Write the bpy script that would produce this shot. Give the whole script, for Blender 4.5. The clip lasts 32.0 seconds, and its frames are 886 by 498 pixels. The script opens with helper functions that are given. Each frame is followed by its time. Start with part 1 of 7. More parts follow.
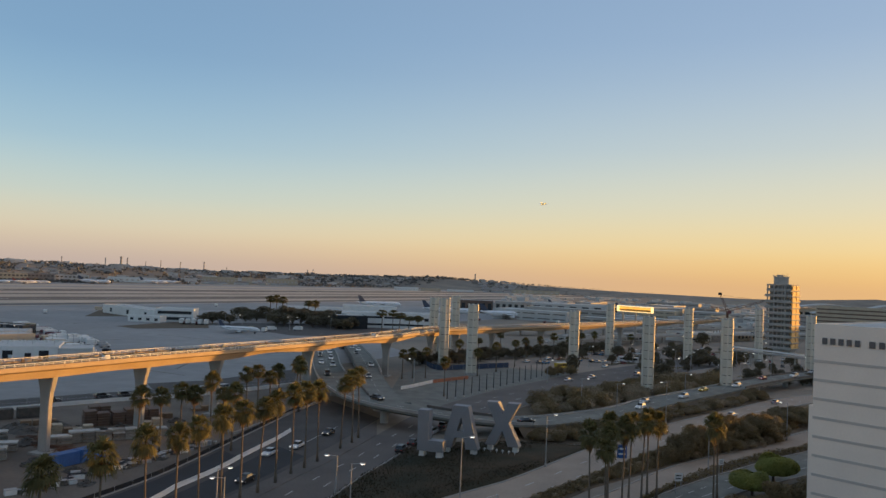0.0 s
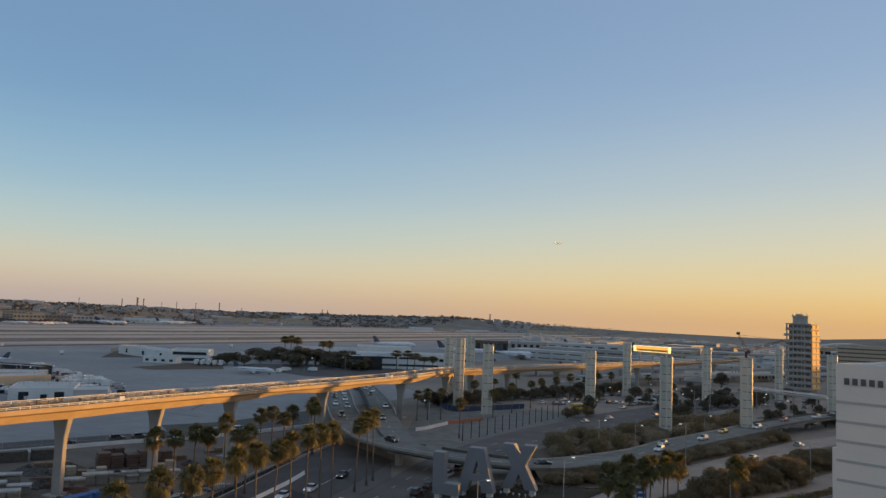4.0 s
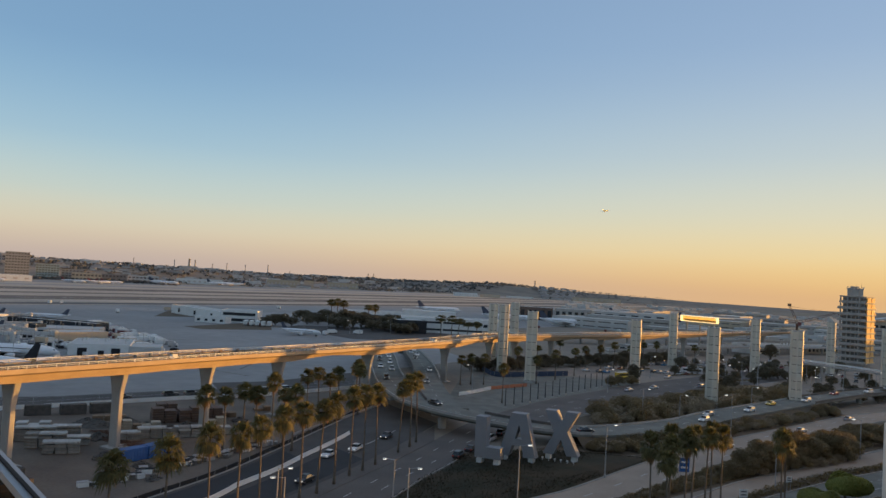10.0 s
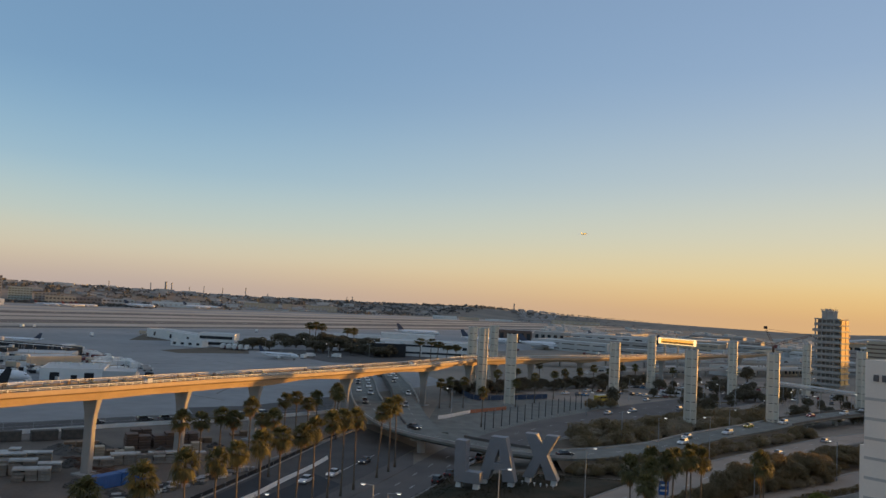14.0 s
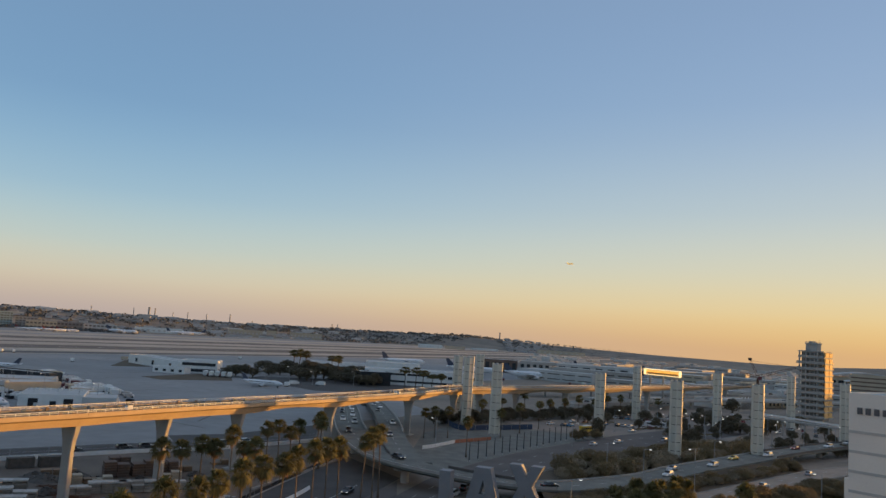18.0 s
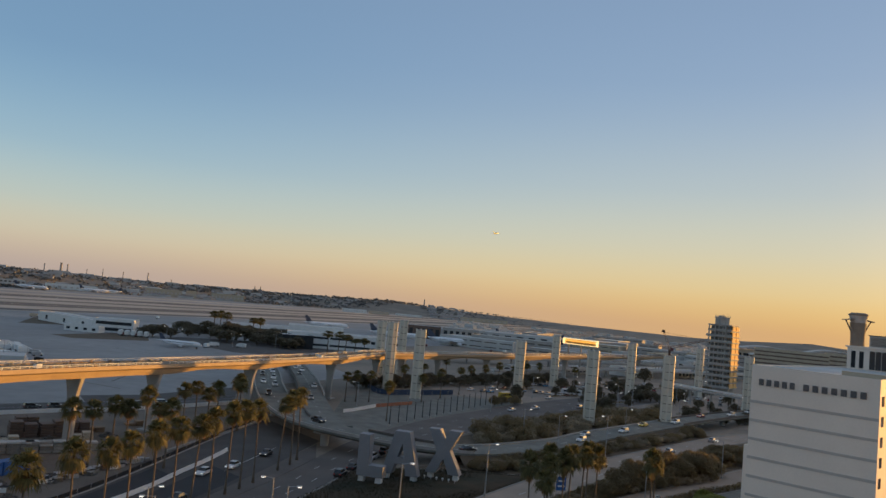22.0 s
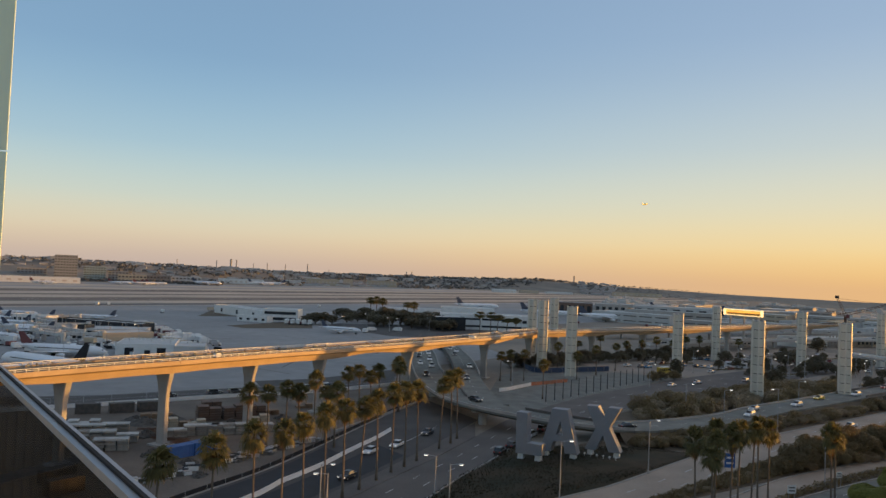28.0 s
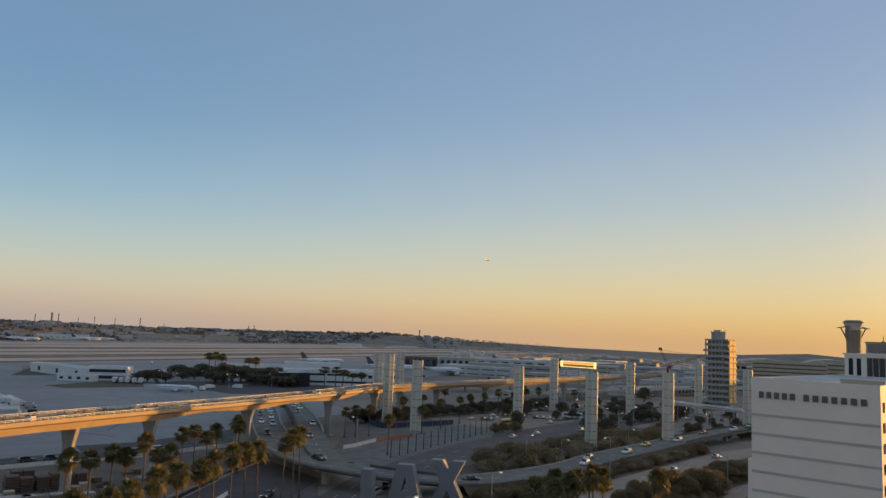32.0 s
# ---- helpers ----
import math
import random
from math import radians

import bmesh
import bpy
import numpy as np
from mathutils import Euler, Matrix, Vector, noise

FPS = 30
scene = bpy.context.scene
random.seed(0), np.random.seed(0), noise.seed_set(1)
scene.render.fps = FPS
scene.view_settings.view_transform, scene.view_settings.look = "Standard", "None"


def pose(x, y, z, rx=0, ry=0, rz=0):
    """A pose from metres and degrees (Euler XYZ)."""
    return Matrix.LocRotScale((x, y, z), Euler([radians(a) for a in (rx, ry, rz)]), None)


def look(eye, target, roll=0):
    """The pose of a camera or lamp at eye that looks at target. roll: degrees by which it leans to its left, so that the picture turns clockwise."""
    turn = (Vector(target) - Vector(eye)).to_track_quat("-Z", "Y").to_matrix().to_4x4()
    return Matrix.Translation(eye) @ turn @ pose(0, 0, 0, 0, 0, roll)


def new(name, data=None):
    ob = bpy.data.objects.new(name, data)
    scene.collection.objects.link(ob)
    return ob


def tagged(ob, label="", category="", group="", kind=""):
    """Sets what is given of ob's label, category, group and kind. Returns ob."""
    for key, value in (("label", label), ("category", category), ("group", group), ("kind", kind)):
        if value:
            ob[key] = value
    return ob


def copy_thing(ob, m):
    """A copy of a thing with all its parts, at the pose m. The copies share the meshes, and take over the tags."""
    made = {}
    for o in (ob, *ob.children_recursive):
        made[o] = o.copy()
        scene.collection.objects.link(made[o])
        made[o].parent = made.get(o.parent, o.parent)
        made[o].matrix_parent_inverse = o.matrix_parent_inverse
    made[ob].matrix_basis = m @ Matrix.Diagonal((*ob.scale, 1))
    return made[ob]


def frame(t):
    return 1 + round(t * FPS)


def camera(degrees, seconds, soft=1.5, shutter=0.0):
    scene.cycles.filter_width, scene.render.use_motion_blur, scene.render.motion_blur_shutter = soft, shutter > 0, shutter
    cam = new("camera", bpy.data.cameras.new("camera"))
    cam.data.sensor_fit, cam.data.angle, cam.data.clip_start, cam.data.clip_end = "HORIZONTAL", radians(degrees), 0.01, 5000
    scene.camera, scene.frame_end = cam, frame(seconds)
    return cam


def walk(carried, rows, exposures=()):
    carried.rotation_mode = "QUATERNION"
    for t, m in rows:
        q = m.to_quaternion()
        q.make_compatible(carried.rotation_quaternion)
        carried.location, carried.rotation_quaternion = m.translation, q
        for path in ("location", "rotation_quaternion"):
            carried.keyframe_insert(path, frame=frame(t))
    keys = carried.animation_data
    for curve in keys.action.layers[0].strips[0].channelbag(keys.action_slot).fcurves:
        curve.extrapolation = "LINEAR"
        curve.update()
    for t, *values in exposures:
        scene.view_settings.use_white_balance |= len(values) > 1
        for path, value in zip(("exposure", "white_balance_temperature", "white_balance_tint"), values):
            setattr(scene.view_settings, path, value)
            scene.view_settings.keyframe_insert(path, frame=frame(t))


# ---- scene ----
cam = camera(60.63, 32.0)
PATH = [
    (0.0, pose(0, 0, 39.982, 92.12, -2.41, -0.24)),
    (0.5, pose(0, 0, 39.982, 93.26, -2.21, 0.08)),
    (1.0, pose(0, 0, 39.982, 94.21, -1.88, 0.63)),
    (1.5, pose(0, 0, 39.982, 94.76, -1.69, 1.17)),
    (2.0, pose(0, 0, 39.982, 95.16, -1.50, 1.45)),
    (2.5, pose(0, 0, 39.982, 95.37, -1.56, 1.31)),
    (4.5, pose(0, 0, 39.981, 94.76, -2.52, 1.00)),
    (5.0, pose(0, 0, 39.981, 94.19, -2.24, 2.66)),
    (5.5, pose(0, 0, 39.982, 93.35, -1.82, 4.91)),
    (6.0, pose(0, 0, 39.983, 92.57, -1.44, 6.89)),
    (6.5, pose(0, 0, 39.984, 92.21, -1.19, 8.12)),
    (7.0, pose(0, 0, 39.986, 92.15, -1.35, 8.49)),
    (7.5, pose(0, 0, 39.990, 92.45, -1.66, 8.21)),
    (8.0, pose(0, 0, 39.993, 92.65, -2.05, 7.50)),
    (8.5, pose(0, 0, 40.003, 92.71, -2.41, 6.57)),
    (9.0, pose(0, 0, 40.013, 92.54, -2.74, 5.65)),
    (9.5, pose(0, 0, 40.011, 92.36, -3.07, 4.94)),
    (10.0, pose(0, 0, 40.009, 92.34, -3.25, 4.25)),
    (10.5, pose(0, 0, 40.006, 92.62, -3.32, 3.73)),
    (11.0, pose(0, 0, 40.004, 92.98, -3.35, 3.41)),
    (11.5, pose(0, 0, 40.002, 93.27, -3.05, 3.53)),
    (12.0, pose(0, 0, 39.999, 93.31, -2.59, 4.20)),
    (12.5, pose(0, 0, 39.997, 93.03, -1.79, 5.06)),
    (13.0, pose(0, 0, 39.995, 92.55, -1.00, 6.31)),
    (13.5, pose(0, 0, 39.989, 93.22, -2.60, 4.31)),
    (14.0, pose(0, 0, 39.984, 94.16, -3.21, 2.68)),
    (14.5, pose(0, 0, 39.978, 94.33, -3.51, 2.60)),
    (16.5, pose(0, 0, 39.968, 95.69, -3.55, 2.84)),
    (17.0, pose(0, 0, 39.965, 96.12, -3.47, 2.40)),
    (17.5, pose(0, 0, 39.963, 96.38, -3.61, 2.11)),
    (18.0, pose(0, 0, 39.961, 96.37, -3.78, 1.60)),
    (18.5, pose(0, 0, 39.958, 96.06, -3.80, 0.82)),
    (19.0, pose(0, 0, 39.956, 95.00, -3.69, -0.10)),
    (19.5, pose(0, 0, 39.953, 93.79, -3.66, -0.47)),
    (20.0, pose(0, 0, 39.950, 92.95, -3.65, -0.12)),
    (20.5, pose(0, 0, 39.948, 92.67, -4.08, 0.11)),
    (21.0, pose(0, 0, 39.946, 92.93, -4.69, -0.05)),
    (21.5, pose(0, 0, 39.943, 93.67, -5.24, -2.06)),
    (22.0, pose(0, 0, 39.941, 94.27, -5.31, -4.09)),
    (22.5, pose(0, 0, 39.937, 94.86, -4.81, -4.80)),
    (23.0, pose(0, 0, 39.934, 95.05, -4.31, -4.00)),
    (23.5, pose(0, 0, 39.929, 94.83, -3.83, -1.81)),
    (24.0, pose(0, 0, 39.925, 94.52, -3.67, 0.94)),
    (24.5, pose(0, 0, 39.922, 94.17, -3.45, 3.72)),
    (25.0, pose(0, 0, 39.918, 94.08, -3.25, 6.02)),
    (25.5, pose(0, 0, 39.921, 94.08, -2.96, 7.65)),
    (27.5, pose(0, 0, 39.933, 93.10, -2.51, 8.00)),
    (28.0, pose(0, 0, 39.922, 91.96, -2.43, 7.14)),
    (28.5, pose(0, 0, 39.919, 90.97, -2.31, 6.18)),
    (29.0, pose(0, 0, 39.917, 90.33, -2.23, 5.29)),
    (29.5, pose(0, 0, 39.906, 90.12, -2.09, 4.21)),
    (30.0, pose(0, 0, 39.895, 90.25, -2.08, 2.71)),
    (30.5, pose(0, 0, 39.894, 90.97, -1.91, 0.68)),
    (31.0, pose(0, 0, 39.895, 92.06, -2.13, -1.99)),
    (31.5, pose(0, 0, 39.897, 94.38, -2.12, -3.73)),
    (32.0, pose(0, 0, 39.899, 96.50, -2.25, -4.43)),
]
SUN_AZ, SUN_EL = 63.0, 1.5
STOPS = 1.2
# how the film camera opens and closes on the way, in stops
STEPS = ((0.0, 0.0, 6500), (1.0, -0.15, 6400), (2.0, -0.12, 6400), (5.0, -0.13, 6300), (6.0, 0.06, 6550), (7.0, 0.05, 6650), (8.0, 0.02, 6600), (9.0, -0.02, 6400), (10.0, -0.02, 6350), (11.0, -0.03, 6350), (12.0, -0.09, 6350), (13.0, 0.07, 6550), (14.0, -0.13, 6350), (17.0, -0.17, 6250), (18.0, -0.11, 6250), (19.0, -0.14, 6350), (20.0, -0.02, 6400), (21.0, 0.04, 6400), (22.0, -0.19, 6400), (23.0, -0.25, 6450), (24.0, -0.18, 6400), (25.0, -0.02, 6350), (28.0, 0.04, 6650), (29.5, 0.03, 7000), (30.0, 0.01, 7000), (31.0, -0.08, 6550), (32.0, -0.18, 6400))
walk(cam, PATH, exposures=[(t, STOPS + e, k, 10) for t, e, k in STEPS])

# ---- light ----
world = bpy.data.worlds.new("evening_sky")
scene.world = world
world.use_nodes = True
wn, wl = world.node_tree.nodes, world.node_tree.links
wn.clear()
w_out = wn.new("ShaderNodeOutputWorld")
w_bg = wn.new("ShaderNodeBackground")
w_sky = wn.new("ShaderNodeTexSky")
w_sky.sky_type = "NISHITA"
w_sky.sun_disc = False
w_sky.sun_elevation = radians(SUN_EL)
w_sky.sun_rotation = radians(SUN_AZ)
w_sky.altitude = 40
w_sky.air_density, w_sky.dust_density, w_sky.ozone_density = 1.0, 1.2, 1.5
w_co = wn.new("ShaderNodeTexCoord")
w_sep = wn.new("ShaderNodeSeparateXYZ")
w_max = wn.new("ShaderNodeMath")
w_max.operation = "MAXIMUM"
w_max.inputs[1].default_value = 0.001
w_com = wn.new("ShaderNodeCombineXYZ")
wl.new(w_co.outputs["Generated"], w_sep.inputs[0])
wl.new(w_sep.outputs["Z"], w_max.inputs[0])
wl.new(w_sep.outputs["X"], w_com.inputs["X"])
wl.new(w_sep.outputs["Y"], w_com.inputs["Y"])
wl.new(w_max.outputs[0], w_com.inputs["Z"])
wl.new(w_com.outputs[0], w_sky.inputs["Vector"])
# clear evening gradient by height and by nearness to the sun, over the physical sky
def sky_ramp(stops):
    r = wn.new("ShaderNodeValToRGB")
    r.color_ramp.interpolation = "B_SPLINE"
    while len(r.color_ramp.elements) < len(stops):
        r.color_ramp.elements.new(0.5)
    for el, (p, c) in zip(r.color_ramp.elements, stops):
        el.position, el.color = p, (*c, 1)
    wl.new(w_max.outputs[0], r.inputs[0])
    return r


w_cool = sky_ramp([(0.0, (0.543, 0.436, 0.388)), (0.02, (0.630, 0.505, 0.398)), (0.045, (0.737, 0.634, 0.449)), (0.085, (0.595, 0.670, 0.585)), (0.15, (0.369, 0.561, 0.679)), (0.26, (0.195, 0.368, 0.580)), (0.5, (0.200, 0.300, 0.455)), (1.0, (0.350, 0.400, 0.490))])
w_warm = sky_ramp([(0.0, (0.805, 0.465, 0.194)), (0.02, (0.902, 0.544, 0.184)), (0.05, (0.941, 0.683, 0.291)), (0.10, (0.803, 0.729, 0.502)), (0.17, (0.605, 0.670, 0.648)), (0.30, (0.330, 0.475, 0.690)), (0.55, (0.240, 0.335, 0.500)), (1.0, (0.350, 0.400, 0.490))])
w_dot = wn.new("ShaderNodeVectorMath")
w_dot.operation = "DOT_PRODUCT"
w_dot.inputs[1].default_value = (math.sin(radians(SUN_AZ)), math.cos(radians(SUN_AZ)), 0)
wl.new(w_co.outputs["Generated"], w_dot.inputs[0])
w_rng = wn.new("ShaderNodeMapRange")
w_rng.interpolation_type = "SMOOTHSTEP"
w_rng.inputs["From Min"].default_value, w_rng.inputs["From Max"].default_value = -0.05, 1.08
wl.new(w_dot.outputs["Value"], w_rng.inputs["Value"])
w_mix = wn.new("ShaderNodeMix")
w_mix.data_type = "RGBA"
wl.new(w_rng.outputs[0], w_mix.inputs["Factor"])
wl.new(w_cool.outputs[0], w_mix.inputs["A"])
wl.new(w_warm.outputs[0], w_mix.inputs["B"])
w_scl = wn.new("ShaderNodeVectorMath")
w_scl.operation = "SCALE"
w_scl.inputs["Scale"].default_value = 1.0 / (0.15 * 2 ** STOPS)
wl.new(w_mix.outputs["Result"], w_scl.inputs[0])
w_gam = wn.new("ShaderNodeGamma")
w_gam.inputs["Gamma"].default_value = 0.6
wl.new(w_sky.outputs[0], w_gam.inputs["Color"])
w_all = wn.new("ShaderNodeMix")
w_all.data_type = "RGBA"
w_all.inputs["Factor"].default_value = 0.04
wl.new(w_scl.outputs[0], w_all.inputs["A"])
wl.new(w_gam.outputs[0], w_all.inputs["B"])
# the bright glow round the low sun, beside the view
w_pow = wn.new("ShaderNodeMath")
w_pow.operation = "POWER"
w_clm = wn.new("ShaderNodeMath")
w_clm.operation = "MAXIMUM"
w_clm.inputs[1].default_value = 0.0
w_sd = wn.new("ShaderNodeVectorMath")
w_sd.operation = "DOT_PRODUCT"
w_sd.inputs[1].default_value = (math.sin(radians(SUN_AZ)), math.cos(radians(SUN_AZ)), math.sin(radians(SUN_EL)))
wl.new(w_co.outputs["Generated"], w_sd.inputs[0])
wl.new(w_sd.outputs["Value"], w_clm.inputs[0])
wl.new(w_clm.outputs[0], w_pow.inputs[0])
w_pow.inputs[1].default_value = 36.0
w_glow = wn.new("ShaderNodeMix")
w_glow.data_type, w_glow.blend_type = "RGBA", "ADD"
w_glow.inputs["B"].default_value = (24.0, 13.5, 5.0, 1)
wl.new(w_pow.outputs[0], w_glow.inputs["Factor"])
wl.new(w_all.outputs["Result"], w_glow.inputs["A"])
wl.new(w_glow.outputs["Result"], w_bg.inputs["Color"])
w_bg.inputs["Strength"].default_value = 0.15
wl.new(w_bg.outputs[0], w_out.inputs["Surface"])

sun_data = bpy.data.lights.new("sun", "SUN")
sun_data.energy, sun_data.angle, sun_data.color = 3.0, radians(0.6), (1.0, 0.48, 0.09)
sun = new("sun", sun_data)
sd = Vector((math.sin(radians(SUN_AZ)) * math.cos(radians(SUN_EL)), math.cos(radians(SUN_AZ)) * math.cos(radians(SUN_EL)), math.sin(radians(SUN_EL))))
sun.matrix_world = look(sd * 300, (0, 0, 0))

# ---- materials ----
def mat(name, a, b=None, rough=0.75, metal=0.0, scale=0.5, fine=6.0, bump=0.15, rnd=0.0, spec=0.4, streak=None, mix=0.5):
    """Two colours mixed by coarse stains and fine grain, with a little relief."""
    m = bpy.data.materials.new(name)
    m.use_nodes = True
    nt = m.node_tree
    n, l = nt.nodes, nt.links
    bs = n["Principled BSDF"]
    bs.inputs["Roughness"].default_value = rough
    bs.inputs["Metallic"].default_value = metal
    bs.inputs["Specular IOR Level"].default_value = spec
    co = n.new("ShaderNodeTexCoord")
    mp = n.new("ShaderNodeMapping")
    if streak:
        mp.inputs["Scale"].default_value = streak
    l.new(co.outputs["Object"], mp.inputs[0])
    n1, n2 = n.new("ShaderNodeTexNoise"), n.new("ShaderNodeTexNoise")
    n1.inputs["Scale"].default_value, n1.inputs["Detail"].default_value = scale, 5
    n2.inputs["Scale"].default_value, n2.inputs["Detail"].default_value = fine, 4
    for q in (n1, n2):
        l.new(mp.outputs[0], q.inputs["Vector"])
    ad = n.new("ShaderNodeMath")
    ad.operation = "MULTIPLY_ADD"
    ad.inputs[1].default_value = 0.65
    l.new(n1.outputs["Fac"], ad.inputs[0])
    mu = n.new("ShaderNodeMath")
    mu.operation = "MULTIPLY"
    mu.inputs[1].default_value = 0.35
    l.new(n2.outputs["Fac"], mu.inputs[0])
    l.new(mu.outputs[0], ad.inputs[2])
    rp = n.new("ShaderNodeMapRange")
    rp.inputs["From Min"].default_value, rp.inputs["From Max"].default_value = mix - 0.14, mix + 0.14
    l.new(ad.outputs[0], rp.inputs["Value"])
    cm = n.new("ShaderNodeMix")
    cm.data_type = "RGBA"
    b = b or tuple(c * 0.8 for c in a)
    cm.inputs["A"].default_value, cm.inputs["B"].default_value = (*a, 1), (*b, 1)
    l.new(rp.outputs[0], cm.inputs["Factor"])
    last = cm.outputs["Result"]
    if rnd:
        oi = n.new("ShaderNodeObjectInfo")
        hs = n.new("ShaderNodeHueSaturation")
        mr = n.new("ShaderNodeMapRange")
        mr.inputs["To Min"].default_value, mr.inputs["To Max"].default_value = 1 - rnd, 1 + rnd
        l.new(oi.outputs["Random"], mr.inputs["Value"])
        l.new(mr.outputs[0], hs.inputs["Value"])
        l.new(last, hs.inputs["Color"])
        last = hs.outputs["Color"]
    l.new(last, bs.inputs["Base Color"])
    if bump:
        bp = n.new("ShaderNodeBump")
        bp.inputs["Strength"].default_value = bump
        bp.inputs["Distance"].default_value = 0.05
        l.new(n2.outputs["Fac"], bp.inputs["Height"])
        l.new(bp.outputs[0], bs.inputs["Normal"])
    return m


def leaf_mat(name, a, b, rough=0.55, rnd=0.15):
    """Leaves: colour varies from leaf to leaf and tree to tree; light passes through a little."""
    m = bpy.data.materials.new(name)
    m.use_nodes = True
    n, l = m.node_tree.nodes, m.node_tree.links
    bs = n["Principled BSDF"]
    bs.inputs["Roughness"].default_value = rough
    bs.inputs["Specular IOR Level"].default_value = 0.3
    ge = n.new("ShaderNodeNewGeometry")
    cm = n.new("ShaderNodeMix")
    cm.data_type = "RGBA"
    cm.inputs["A"].default_value, cm.inputs["B"].default_value = (*a, 1), (*b, 1)
    l.new(ge.outputs["Random Per Island"], cm.inputs["Factor"])
    oi = n.new("ShaderNodeObjectInfo")
    hs = n.new("ShaderNodeHueSaturation")
    mr = n.new("ShaderNodeMapRange")
    mr.inputs["To Min"].default_value, mr.inputs["To Max"].default_value = 1 - rnd, 1 + rnd
    l.new(oi.outputs["Random"], mr.inputs["Value"])
    l.new(mr.outputs[0], hs.inputs["Value"])
    l.new(cm.outputs["Result"], hs.inputs["Color"])
    l.new(hs.outputs["Color"], bs.inputs["Base Color"])
    tr = n.new("ShaderNodeBsdfTranslucent")
    l.new(hs.outputs["Color"], tr.inputs["Color"])
    mx = n.new("ShaderNodeMixShader")
    mx.inputs[0].default_value = 0.42
    l.new(bs.outputs[0], mx.inputs[1])
    l.new(tr.outputs[0], mx.inputs[2])
    l.new(mx.outputs[0], n["Material Output"].inputs["Surface"])
    return m


def glass_mat(name, tint=(0.8, 0.85, 0.85), clear=0.85, rough=0.02):
    """A thin pane: mostly see-through, with a sharp reflection that grows at a slant."""
    m = bpy.data.materials.new(name)
    m.use_nodes = True
    n, l = m.node_tree.nodes, m.node_tree.links
    n.remove(n["Principled BSDF"])
    tp = n.new("ShaderNodeBsdfTransparent")
    tp.inputs["Color"].default_value = (*[c * clear for c in tint], 1)
    gl = n.new("ShaderNodeBsdfGlossy")
    gl.inputs["Roughness"].default_value = rough
    lw = n.new("ShaderNodeLayerWeight")
    pw = n.new("ShaderNodeMath")
    pw.operation = "POWER"
    pw.inputs[1].default_value = 5.0
    l.new(lw.outputs["Facing"], pw.inputs[0])
    fr = n.new("ShaderNodeMath")
    fr.operation = "MULTIPLY_ADD"
    fr.inputs[1].default_value, fr.inputs[2].default_value = 0.15, 0.02
    l.new(pw.outputs[0], fr.inputs[0])
    mx = n.new("ShaderNodeMixShader")
    l.new(fr.outputs[0], mx.inputs[0])
    l.new(tp.outputs[0], mx.inputs[1])
    l.new(gl.outputs[0], mx.inputs[2])
    l.new(mx.outputs[0], n["Material Output"].inputs["Surface"])
    return m


def lamp_mat(name, colour, strength):
    m = bpy.data.materials.new(name)
    m.use_nodes = True
    bs = m.node_tree.nodes["Principled BSDF"]
    bs.inputs["Base Color"].default_value = (*colour, 1)
    bs.inputs["Emission Color"].default_value = (*colour, 1)
    bs.inputs["Emission Strength"].default_value = strength
    return m


M_soil = mat("dry_ground", (0.26, 0.22, 0.175), (0.16, 0.14, 0.115), rough=0.95, scale=0.02, fine=0.4, bump=0.3)
M_yard = mat("sandy_yard", (0.185, 0.15, 0.118), (0.11, 0.092, 0.075), rough=0.95, scale=0.08, fine=1.5, bump=0.4)
M_apron = mat("apron_concrete", (0.3, 0.298, 0.292), (0.21, 0.208, 0.204), rough=0.85, scale=0.012, fine=0.15, bump=0.05)
M_runway = mat("runway_asphalt", (0.165, 0.14, 0.122), (0.115, 0.1, 0.088), rough=0.9, scale=0.01, fine=0.1, bump=0.05, streak=(1, 1, 1))
M_dry = mat("dry_grass", (0.5, 0.43, 0.35), (0.34, 0.29, 0.24), rough=1.0, scale=0.01, fine=0.2, bump=0.1)
M_road = mat("asphalt", (0.092, 0.084, 0.078), (0.062, 0.057, 0.053), rough=0.9, scale=0.15, fine=3, bump=0.15)
M_newroad = mat("fresh_asphalt", (0.035, 0.036, 0.04), (0.025, 0.026, 0.028), rough=0.85, scale=0.2, fine=4, bump=0.15)
M_gore = mat("worn_concrete_road", (0.14, 0.122, 0.108), (0.096, 0.085, 0.077), rough=0.9, scale=0.1, fine=2, bump=0.15)
# approach roads paler and warmer, veiling glare put into the colour
M_concroad = mat("glare_paled_road", (0.37, 0.295, 0.23), (0.27, 0.217, 0.172), rough=0.9, scale=0.1, fine=2, bump=0.15)
M_deck = mat("grey_road_concrete", (0.19, 0.162, 0.138), (0.135, 0.116, 0.1), rough=0.9, scale=0.12, fine=1.5, bump=0.14)
# worn asphalt, lightened with the same glare in its colour
M_lot = mat("worn_glare_paled_asphalt", (0.31, 0.255, 0.205), (0.21, 0.174, 0.142), rough=0.9, scale=0.06, fine=1.2, bump=0.12)
M_paint = mat("road_paint", (0.62, 0.61, 0.58), (0.45, 0.44, 0.42), rough=0.8, scale=1.5, fine=9, bump=0.05)
M_kerb = mat("kerb_concrete", (0.36, 0.34, 0.31), (0.27, 0.255, 0.235), rough=0.9, scale=0.5, fine=5)
M_grass = mat("rough_grass", (0.016, 0.02, 0.009), (0.056, 0.038, 0.021), rough=1.0, scale=0.12, fine=2.5, bump=0.6)
M_mulch = mat("planted_soil", (0.14, 0.105, 0.07), (0.09, 0.07, 0.048), rough=1.0, scale=0.2, fine=3, bump=0.5)
M_conc = mat("guideway_concrete", (0.46, 0.345, 0.225), (0.38, 0.28, 0.18), rough=0.85, scale=0.25, fine=4, bump=0.1)
